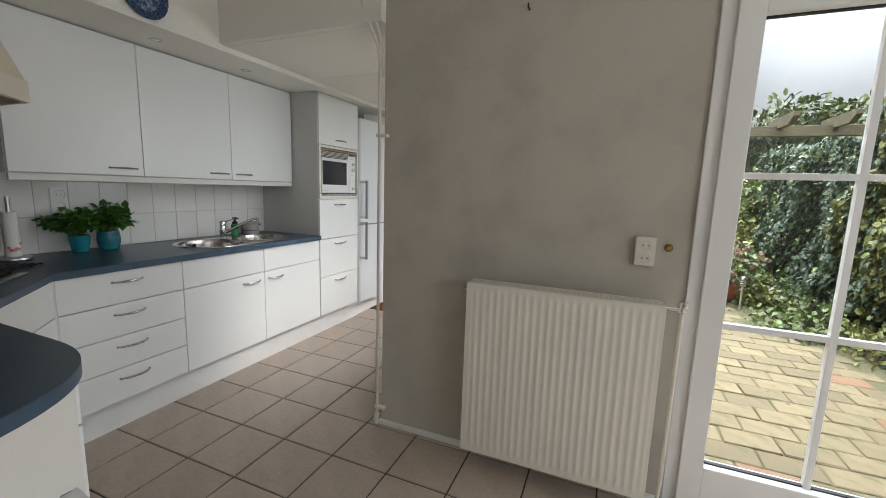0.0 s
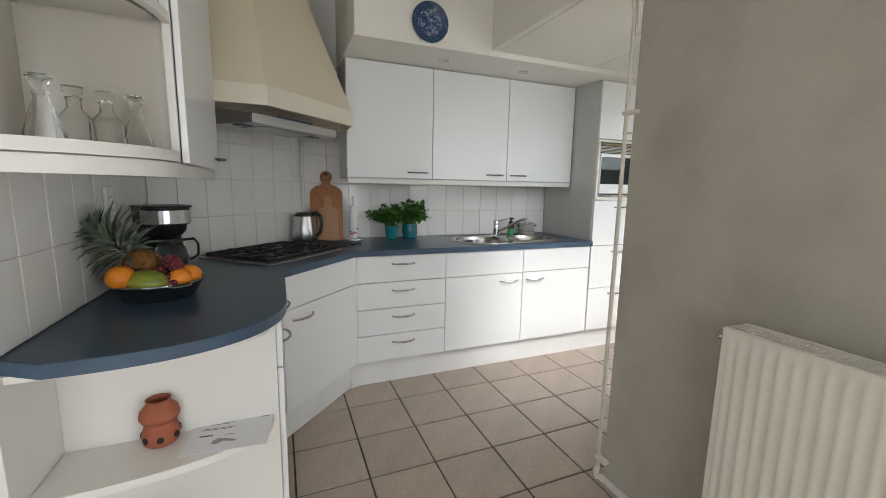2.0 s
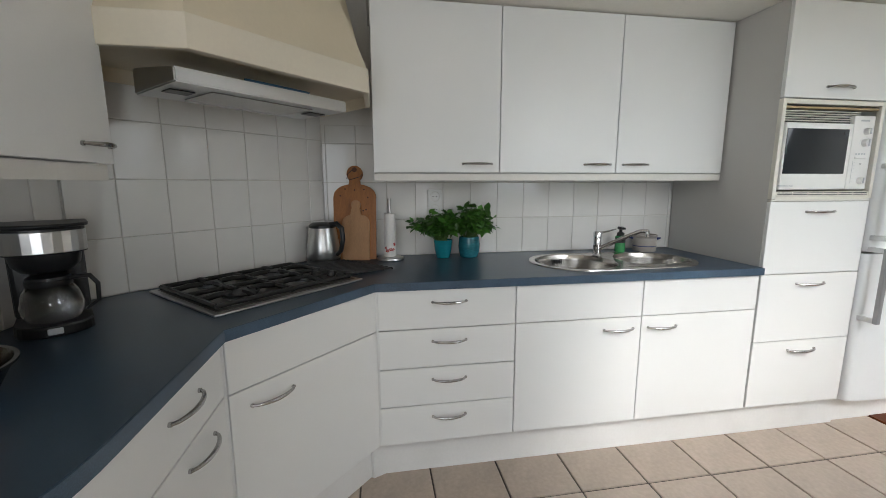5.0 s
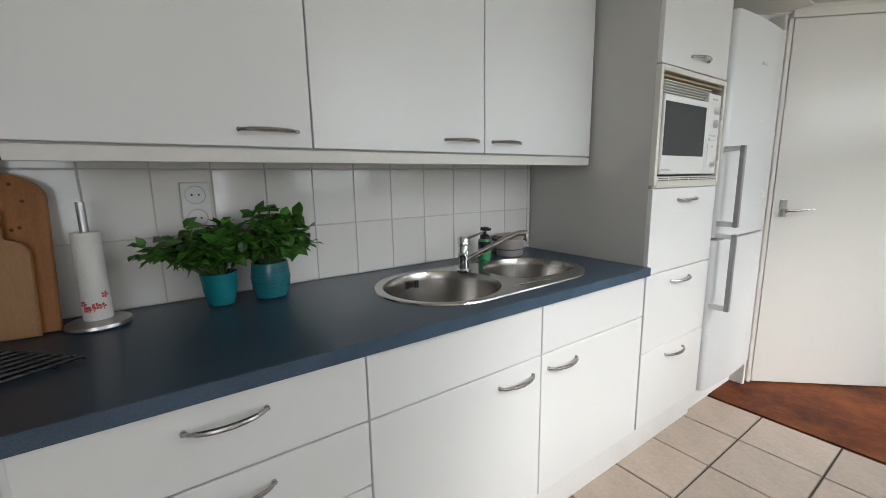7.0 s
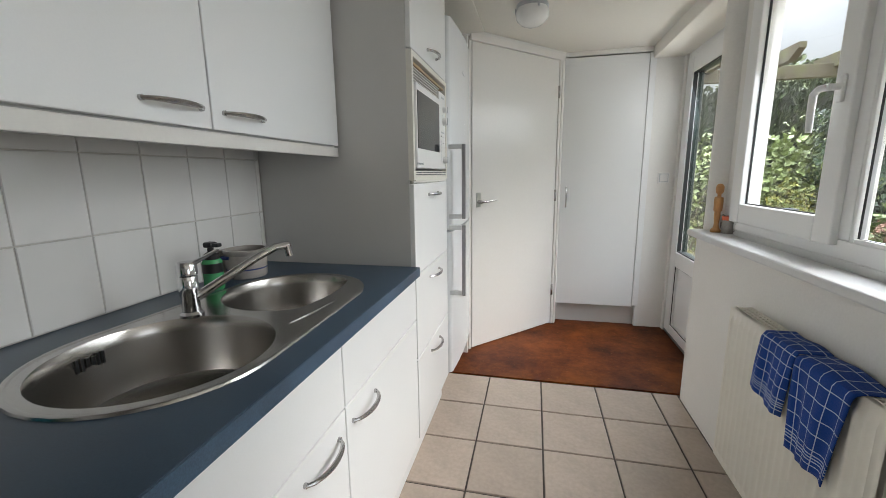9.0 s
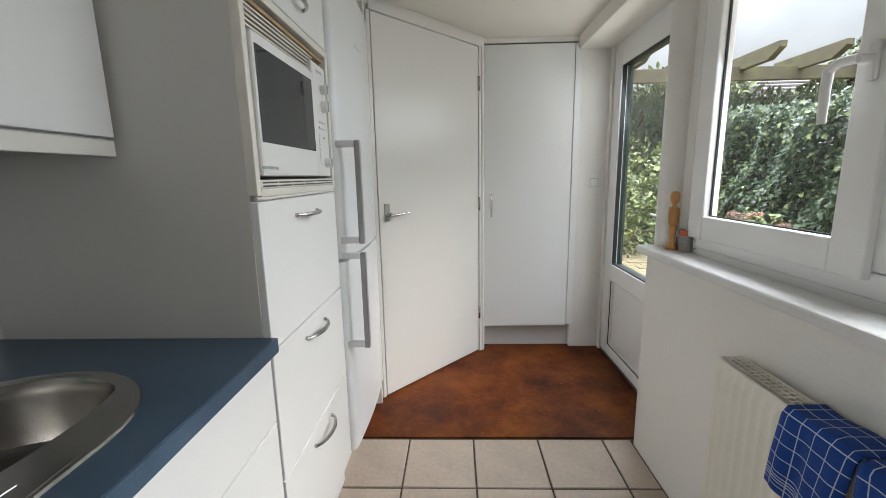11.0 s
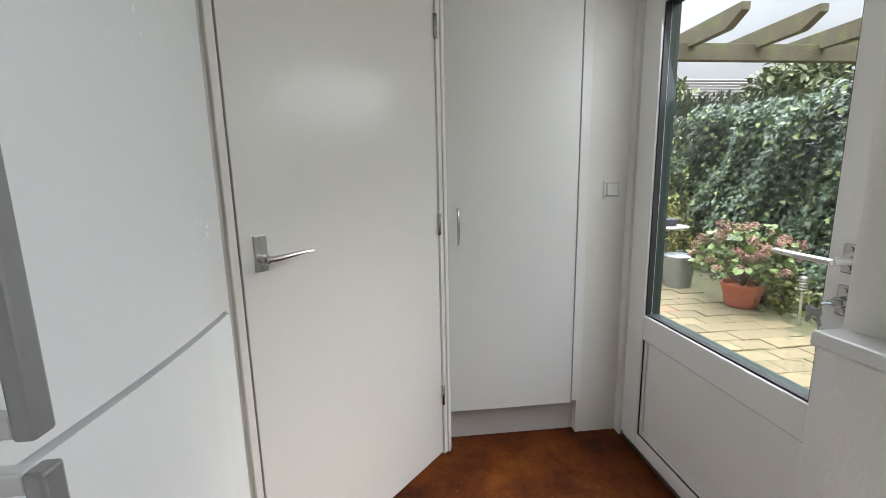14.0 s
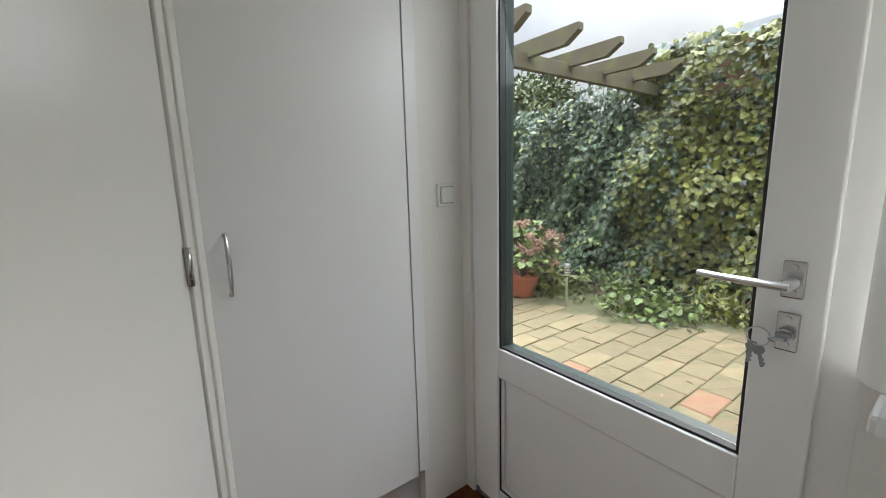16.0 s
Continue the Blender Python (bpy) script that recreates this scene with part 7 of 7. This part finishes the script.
def mound(name, label, cat, c, rx, ry, h, n, lo, hi, shape, material, seed, dome=0.75, stems=0, parent_name=None, up=0.4):
    """A bush: leaves on and in an uneven dome, with woody stems inside."""
    g = np.random.default_rng(seed)
    u = thing(name, label, cat, c)
    a, q = g.uniform(0, 2 * np.pi, n), g.uniform(0, 1, n)
    el = np.arcsin(q)
    lump = 1 + 0.16 * np.sin(3 * a + seed) + 0.12 * np.sin(5 * a + 4 * el) + 0.10 * np.sin(9 * a - 5 * el + seed)
    r = lump * g.uniform(dome, 1.0, n)
    pts = np.stack([c[0] + rx * r * np.cos(el) * np.cos(a), c[1] + ry * r * np.cos(el) * np.sin(a), c[2] + h * r * np.sin(el)], 1)
    out = np.stack([np.cos(el) * np.cos(a), np.cos(el) * np.sin(a), np.sin(el)], 1)
    axes = out * 0.5 + g.normal(0, 0.6, (n, 3))
    nrm = out + g.normal(0, 0.5, (n, 3)) + np.array([0, 0, up])
    stuff_part("leaves", foliage("leaves", shape, pts, axes, nrm, g.uniform(lo, hi, n), material), u, "")
    st = bmesh.new()
    r2 = random.Random(seed)
    for k in range(max(stems, 5)):
        t = r2.uniform(0, 6.28)
        e = r2.uniform(0.3, 0.85)
        tube(st, [(c[0] + 0.05 * rx * math.cos(t), c[1] + 0.05 * ry * math.sin(t), c[2]), (c[0] + 0.3 * e * rx * math.cos(t), c[1] + 0.3 * e * ry * math.sin(t), c[2] + 0.5 * h * e), (c[0] + 0.75 * e * rx * math.cos(t), c[1] + 0.75 * e * ry * math.sin(t), c[2] + 0.85 * h * (1.1 - 0.5 * e))], [0.012, 0.009, 0.005], 5)
    part("stems", st, BARK, u)
    return u


# ground cover in the bed before the fence
for k, (x, y, rx, ry, h, s, mt) in enumerate(((2.25, 6.1, 0.55, 0.55, 0.34, 31, LOWLEAF), (2.05, 5.45, 0.5, 0.45, 0.26, 32, LOWLEAF), (2.4, 4.9, 0.35, 0.4, 0.30, 33, IVY_NEW),
                                               (2.45, 4.2, 0.32, 0.45, 0.34, 34, LOWLEAF), (2.4, 3.4, 0.35, 0.5, 0.42, 35, LOWLEAF), (1.95, 6.7, 0.4, 0.4, 0.36, 36, IVY_NEW),
                                               (2.35, 7.4, 0.4, 0.6, 0.42, 37, LOWLEAF), (2.35, 2.7, 0.35, 0.4, 0.45, 38, IVY_NEW))):
    mound("ground_cover", "low leafy ground cover in the soil before the fence", "ground cover", (x, y, GZ - 0.02), rx, ry, h, 420, 0.04, 0.085, HEART if k % 2 else OVAL, mt, s, dome=0.35)
# fallen leaves
n = 160
pts = np.stack([rg.uniform(0.2, 2.3, n), rg.uniform(3.2, 7.4, n), np.full(n, GZ + 0.006)], 1)
tagged(new("fallen_leaves", foliage("fallen_leaves", OVAL, pts, np.stack([rg.normal(0, 1, n), rg.normal(0, 1, n), rg.normal(0, .05, n)], 1), np.stack([rg.normal(0, .15, n), rg.normal(0, .15, n), np.ones(n)], 1), rg.uniform(0.02, 0.045, n), BLOOM)), "scattered brown fallen leaves on the pavement", "fallen leaves", kind="stuff")

# hydrangea in a terracotta pot
HX, HY = 1.57, 6.71
u = mound("potted_hydrangea", "large hydrangea with faded pink blooms in terracotta pot", "potted plant", (HX, HY, GZ), 0.01, 0.01, 0.02, 10, 0.01, 0.02, OVAL, LOWLEAF, 41)
part("pot", lathe(bmesh.new(), [(0, 0.0), (0.12, 0.0), (0.14, 0.02), (0.175, 0.17), (0.185, 0.215), (0.195, 0.22), (0.195, 0.245), (0.175, 0.245), (0.165, 0.2), (0, 0.2)], (HX, HY, GZ + 0.001), 32), TERRA, u, "round terracotta pot")
g = np.random.default_rng(9)
n = 520
a, q = g.uniform(0, 2 * np.pi, n), g.uniform(-0.25, 1, n)
el = np.arcsin(np.clip(q, -1, 1))
r = g.uniform(0.5, 1.0, n)
C = np.array([HX - 0.02, HY, 0.38])
out = np.stack([np.cos(el) * np.cos(a), np.cos(el) * np.sin(a), np.sin(el)], 1)
stuff_part("foliage", foliage("foliage", HEART, C + out * r[:, None] * np.array([0.46, 0.46, 0.40]), out + g.normal(0, .6, (n, 3)), out + np.array([0, 0, .5]), g.uniform(0.05, 0.09, n), LOWLEAF), u, "green leaves between the blooms")
st = bmesh.new()
for k in range(46):
    aa, ee = g.uniform(0, 6.28), math.asin(g.uniform(-0.05, 1))
    rr_ = g.uniform(0.8, 1.05)
    d = Vector((math.cos(ee) * math.cos(aa), math.cos(ee) * math.sin(aa), math.sin(ee)))
    c = Vector(C) + Vector((d.x * 0.48, d.y * 0.48, d.z * 0.44)) * rr_
    tube(st, [(HX, HY, 0.13), tuple(Vector((HX, HY, 0.13)).lerp(c, 0.5) + Vector((0, 0, 0.05))), tuple(c)], [0.005, 0.004, 0.003], 5)
    m_ = 60
    th, ph = g.uniform(0, 2 * np.pi, m_), np.arccos(g.uniform(-0.6, 1, m_))
    o = np.stack([np.sin(ph) * np.cos(th), np.sin(ph) * np.sin(th), np.cos(ph)], 1)
    R = g.uniform(0.045, 0.065)
    me = foliage("bloom", OVAL, np.array(c) + o * R * np.array([1, 1, 0.75]), np.cross(o, g.normal(0, 1, (m_, 3))), o, g.uniform(0.018, 0.028, m_), BLOOM)
    stuff_part("bloom", me, u, "")
part("branches", st, BARK, u)

# solar lamp
u = thing("solar_garden_light", "small steel solar path light stuck in the bed", "garden light", (1.64, 6.15, GZ))
part("stake", tube(bmesh.new(), [(1.64, 6.15, GZ - 0.05), (1.64, 6.15, 0.22)], 0.012, 12), STEEL, u)
part("lamp_glass", lathe(bmesh.new(), [(0.014, 0.22), (0.028, 0.225), (0.028, 0.33), (0.014, 0.335)], (1.64, 6.15, 0), 20), GLASS, u)
for z in (0.235, 0.262, 0.289, 0.316):
    part("ring", lathe(bmesh.new(), [(0.029, 0), (0.033, 0.003), (0.033, 0.008), (0.029, 0.011)], (1.64, 6.15, z), 20), STEEL, u)
part("cap", lathe(bmesh.new(), [(0, 0.362), (0.03, 0.36), (0.036, 0.35), (0.036, 0.336), (0, 0.336)], (1.64, 6.15, 0), 20), STEEL, u)

# pergola
u = thing("pergola", "mossy weathered wooden pergola with slanting rafter ends", "pergola", (0.9, 5.87, GZ))
part("beam", boxed(EXO + 0.003, 2.735, 5.83, 5.885, 2.07, 2.185, bev=0.004), MOSSWOOD, u)
part("post", boxed(2.74, 2.83, 5.80, 5.89, GZ, 2.19, bev=0.005), MOSSWOOD, u)


def rafter(x):
    bm = bmesh.new()
    prof = [(5.385, 2.27), (5.385, 2.225), (5.50, 2.155), (6.12, 2.155), (6.12, 2.27)]
    l_ = [bm.verts.new((x - 0.028, y, z)) for y, z in prof]
    r_ = [bm.verts.new((x + 0.028, y, z)) for y, z in prof]
    bm.faces.new(l_)
    bm.faces.new(r_[::-1])
    for i in range(5):
        bm.faces.new((l_[i], r_[i], r_[(i + 1) % 5], l_[(i + 1) % 5]))
    return bm


for x in (-0.36, 0.155, 0.67, 1.18, 1.68, 2.18):
    part("rafter", rafter(x), MOSSWOOD, u)
for x in (0.9, 1.75):
    hp = [(x + 0.035 * math.sin(t), 5.86, 2.03 + 0.05 * math.cos(t) - 0.01) for t in [2 * math.pi * i / 12 for i in range(13)]]
    part("hook_ring", tube(bmesh.new(), hp, 0.003, 6), IRON, u)

# bistro table with a dark bowl, zinc bin
u = thing("bistro_table", "small round garden table with a thin metal stem", "garden table", (1.47, 7.9, GZ))
part("tabletop", lathe(bmesh.new(), [(0, 0.72), (0.29, 0.72), (0.30, 0.715), (0.30, 0.70), (0.29, 0.695), (0, 0.695)], (1.47, 7.9, GZ), 32), mat("pale_table_top", (0.24, 0.23, 0.21), 0.6, var=0.1), u)
part("stem", tube(bmesh.new(), [(1.47, 7.9, GZ + 0.02), (1.47, 7.9, GZ + 0.70)], 0.02, 12), IRON, u)
for k in range(3):
    a = 2.1 * k
    part("foot", tube(bmesh.new(), [(1.47, 7.9, GZ + 0.09), (1.47 + 0.14 * math.cos(a), 7.9 + 0.14 * math.sin(a), GZ + 0.06), (1.47 + 0.24 * math.cos(a), 7.9 + 0.24 * math.sin(a), GZ + 0.012)], 0.013, 8), IRON, u)
u = thing("stone_planter", "dark low planter standing on the garden table", "planter", (1.5, 7.88, GZ + 0.72))
part("planter", lathe(bmesh.new(), [(0, 0.722), (0.09, 0.722), (0.13, 0.78), (0.14, 0.81), (0.12, 0.81), (0.1, 0.78), (0, 0.77)], (1.52, 7.88, GZ), 20), mat("dark_slate_planter", (0.05, 0.055, 0.07), 0.6, var=0.2), u)
part("shells", lathe(bmesh.new(), [(0, 0.80), (0.035, 0.79), (0.05, 0.772)], (1.56, 7.84, GZ), 10), APPL_WHITE, u, "pale shell")
ZINC = mat("galvanised_zinc", (0.33, 0.35, 0.37), 0.45, 0.8, var=0.15, vscale=8, grain=40, bump=0.05)
u = thing("zinc_bin", "galvanised zinc dustbin with lid by the shrubs", "bin", (1.47, 7.55, GZ))
part("drum", lathe(bmesh.new(), [(0, 0), (0.14, 0), (0.145, 0.01), (0.175, 0.36), (0.18, 0.37), (0, 0.37)], (1.47, 7.55, GZ + 0.001), 28), ZINC, u)
part("lid", lathe(bmesh.new(), [(0.185, 0.365), (0.187, 0.39), (0.15, 0.405), (0.03, 0.42), (0, 0.42)], (1.47, 7.55, GZ), 28), ZINC, u)
part("lid_grip", tube(bmesh.new(), [(1.41, 7.55, GZ + 0.41), (1.43, 7.55, GZ + 0.45), (1.51, 7.55, GZ + 0.45), (1.53, 7.55, GZ + 0.41)], 0.006, 8), ZINC, u)

# shrubs and conifer hedge closing the garden
mound("variegated_shrub", "large light green variegated shrub before the hedge", "shrub", (0.9, 9.6, GZ), 1.5, 0.8, 1.85, 2600, 0.07, 0.13, OVAL, SHRUB, 51, dome=0.8)
mound("variegated_shrub", "broad leafy shrub spilling over the path end", "shrub", (-1.2, 9.4, GZ), 1.3, 0.8, 1.75, 1800, 0.07, 0.13, HEART, IVY_NEW, 52, dome=0.8)
mound("variegated_shrub", "light green shrub filling the garden corner", "shrub", (3.1, 10.1, GZ), 0.9, 0.6, 1.9, 1500, 0.07, 0.13, OVAL, SHRUB, 55, dome=0.8)
YELLOWLEAF = mat("yellow_shrub_leaf", (0.21, 0.20, 0.035), 0.55, var=0.2, vscale=6, per_island=0.5)
mound("flowering_shrub", "low yellow-green shrub behind the garden table", "shrub", (2.1, 8.75, GZ), 0.62, 0.45, 1.15, 1500, 0.03, 0.06, OVAL, YELLOWLEAF, 53, dome=0.75)
mound("variegated_shrub", "tall pale variegated shrub at the end of the ivy fence", "shrub", (2.2, 9.45, GZ), 0.85, 0.5, 1.75, 2600, 0.06, 0.12, HEART, SHRUB, 57, dome=0.8)
mound("flowering_shrub", "low reddish shrub beside the garden table", "shrub", (0.6, 8.7, GZ), 0.6, 0.4, 0.7, 480, 0.05, 0.09, OVAL, IVY_NEW, 54, dome=0.7)
hedge = thing("conifer_hedge", "tall clipped dark conifer hedge at the garden end", "hedge", (0, 11.4, GZ))
# added block in shade colour, seen only through gaps in the sprays
part("core", boxed(-5, 7.5, 11.3, 11.8, GZ, 2.8), LEAFSHADE, hedge, "solid core coloured as the shade inside the hedge")
n = 8200
x = rg.uniform(-5, 7.5, n)
z = rg.uniform(0.9, 2.98, n) + 0.07 * np.sin(x * 2.3) + 0.05 * np.sin(x * 5.1 + 1)
pts = np.stack([x, 11.2 + rg.uniform(-0.10, 0.12, n) + np.where(z > 2.75, rg.uniform(0, .5, n), 0), z], 1)
stuff_part("sprays", foliage("sprays", SPRAY, pts, np.stack([rg.normal(0, .35, n), rg.normal(-.4, .2, n), rg.normal(.9, .3, n)], 1), np.stack([rg.normal(0, .4, n), rg.normal(-1, .2, n), rg.normal(.2, .3, n)], 1), rg.uniform(0.10, 0.2, n), CONIFER), hedge, "dense upright conifer sprays")


def tree(label, x, y, h, r, n, seed, material, leafsize=(0.16, 0.30)):
    """A tapered trunk with forked limbs and a crown of leaf clumps round the limb ends."""
    u = thing("garden_tree", label, "tree", (x, y, GZ))
    r2 = random.Random(seed)
    g = np.random.default_rng(seed)
    tr = bmesh.new()
    tube(tr, [(x, y, GZ - 0.1), (x + 0.06, y, h * 0.3), (x - 0.05, y + 0.05, h * 0.62)], [h * 0.035, h * 0.027, h * 0.016], 9)
    part("trunk", tr, BARK, u)
    lb = bmesh.new()
    cs = []
    for k in range(26):
        a, e = r2.uniform(0, 6.28), r2.uniform(0.2, 1.0)
        b = Vector((x, y, h * r2.uniform(0.28, 0.6)))
        tip = Vector((x + r * e * math.cos(a), y + r * e * math.sin(a), h * (0.45 + 0.52 * math.sqrt(max(0, 1 - e * e)) * r2.uniform(0.65, 1.0))))
        md = b.lerp(tip, 0.5) + Vector((r2.uniform(-.1, .1), r2.uniform(-.1, .1), 0.12 * h * (1 - e)))
        tube(lb, [b, md, tip], [h * 0.012, h * 0.008, h * 0.003], 5)
        cs += [tip, md.lerp(tip, 0.55)]
    part("limbs", lb, BARK, u)
    cs = np.array([tuple(c) for c in cs])
    pick = g.integers(0, len(cs), n)
    off = g.normal(0, 1, (n, 3))
    off /= np.linalg.norm(off, axis=1, keepdims=True)
    rad = r * 0.28 * g.uniform(0.3, 1.0, n) ** 0.5
    stuff_part("crown", foliage("crown", OVAL, cs[pick] + off * rad[:, None] * np.array([1, 1, 0.75]), off + g.normal(0, .6, (n, 3)), off + np.array([0, 0, .6]), g.uniform(*leafsize, n), material), u, "uneven leafy crown")
    return u


tree("broad-leaved tree beyond the ivy fence", 10.9, 14.6, 4.9, 2.2, 4600, 61, TREELEAF)
tree("dense green tree beyond the garden fence", 5.6, 16.0, 4.6, 2.4, 3200, 62, TREELEAF)
tree("tree behind the neighbouring shed", 13.4, 16.2, 6.0, 3.0, 4600, 63, TREELEAF)
tree("distant tree beyond the hedge", 1.5, 19.0, 4.4, 2.2, 2600, 64, CONIFER)

# neighbouring shed and house
u = thing("neighbour_shed", "low grey flat-roofed shed behind the ivy fence", "shed", (4.4, 4.6, GZ))
part("wall", boxed(2.99, 6.0, 2.3, 6.2, GZ, 2.52), BRICKRED, u)
part("fascia", boxed(2.955, 6.05, 2.25, 6.25, 2.525, 2.645, bev=0.006), mat("grey_zinc_fascia", (0.42, 0.44, 0.46), 0.5, var=0.08), u, "pale grey roof edge")
u = thing("neighbour_outbuilding", "outbuilding with a ribbed blue-grey roof beyond the garden", "outbuilding", (5.4, 13, GZ))
part("wall", boxed(3.3, 8.4, 12.4, 15.4, GZ, 2.95), BRICKRED, u)
for k in range(17):
    part("roof_sheet", boxed(3.2 + 0.31 * k, 3.5 + 0.31 * k, 12.2, 15.6, 2.96 + 0.012 * (k % 2), 3.0 + 0.012 * (k % 2), bev=0.008), ROOFTILE, u)
u = thing("neighbour_house", "brick house with a grey tiled gable roof in the distance", "house", (15.5, 21, GZ))
part("wall", boxed(11.5, 20, 19, 26, GZ, 3.4), BRICKRED, u)
bm = bmesh.new()
l_ = [bm.verts.new(p) for p in ((11.2, 18.6, 3.3), (11.2, 26.4, 3.3), (11.2, 22.5, 6.0))]
r_ = [bm.verts.new(p) for p in ((20.3, 18.6, 3.3), (20.3, 26.4, 3.3), (20.3, 22.5, 6.0))]
bm.faces.new(l_)
bm.faces.new(r_[::-1])
for i in range(3):
    bm.faces.new((l_[i], r_[i], r_[(i + 1) % 3], l_[(i + 1) % 3]))
rf = part("roof", bm, ROOFTILE, u)
for k in range(14):
    t0, t1 = k / 14, (k + 1) / 14
    part("tile_course", box(bmesh.new(), 11.15, 20.35, 18.55 + 3.9 * t0, 18.6 + 3.9 * t0 + 0.05, 3.3 + 2.7 * t0, 3.3 + 2.7 * t0 + 0.06), ROOFTILE, rf)
part("window", boxed(14, 15.6, 18.95, 19.02, 1.0, 2.5), UPVC, u)

# ---- floor tiles, last ----
PITX, PITY, FX0, FY0 = 0.311, 0.3145, -1.843, 0.872
ft_cache = {}


def floor_tile_mesh(w, d):
    bm = boxed(0, w, 0, d, -0.008, 0.0)
    top = [e for e in bm.edges if all(q.co.z > -0.001 for q in e.verts)]
    bmesh.ops.bevel(bm, geom=top, offset=0.0025, segments=1, affect="EDGES")
    return finish("floor_tile", bm, FLOORTILE)


rnd = random.Random(31)
count = 0
for i in range(-3, 16):
    for j in range(-10, 10):
        x0_, x1_ = FX0 + i * PITX, FX0 + (i + 1) * PITX
        y0_, y1_ = FY0 + j * PITY, FY0 + (j + 1) * PITY
        y1_ = min(y1_, 3.711)
        if y0_ >= DY - 0.02:
            x1_ = min(x1_, EX)
        elif y1_ > DY and x0_ > EX - 0.05:
            y1_ = DY
        if x1_ - x0_ < 0.03 or y1_ - y0_ < 0.03 or x0_ > 2.85 or y0_ < -3.0 or (x0_ < -2.6) or (y1_ < 0 and x1_ < -1.0):
            continue
        w, d = round(x1_ - x0_ - 0.008, 3), round(y1_ - y0_ - 0.008, 3)
        if (w, d) not in ft_cache:
            ft_cache[(w, d)] = floor_tile_mesh(w, d)
        o = new("floor_tile", ft_cache[(w, d)])
        o.parent = floor
        o.matrix_basis = pose(x0_ + 0.004, y0_ + 0.004, rnd.uniform(-0.0006, 0.0006), rnd.uniform(-.06, .06), rnd.uniform(-.06, .06), 0)
        count += 1
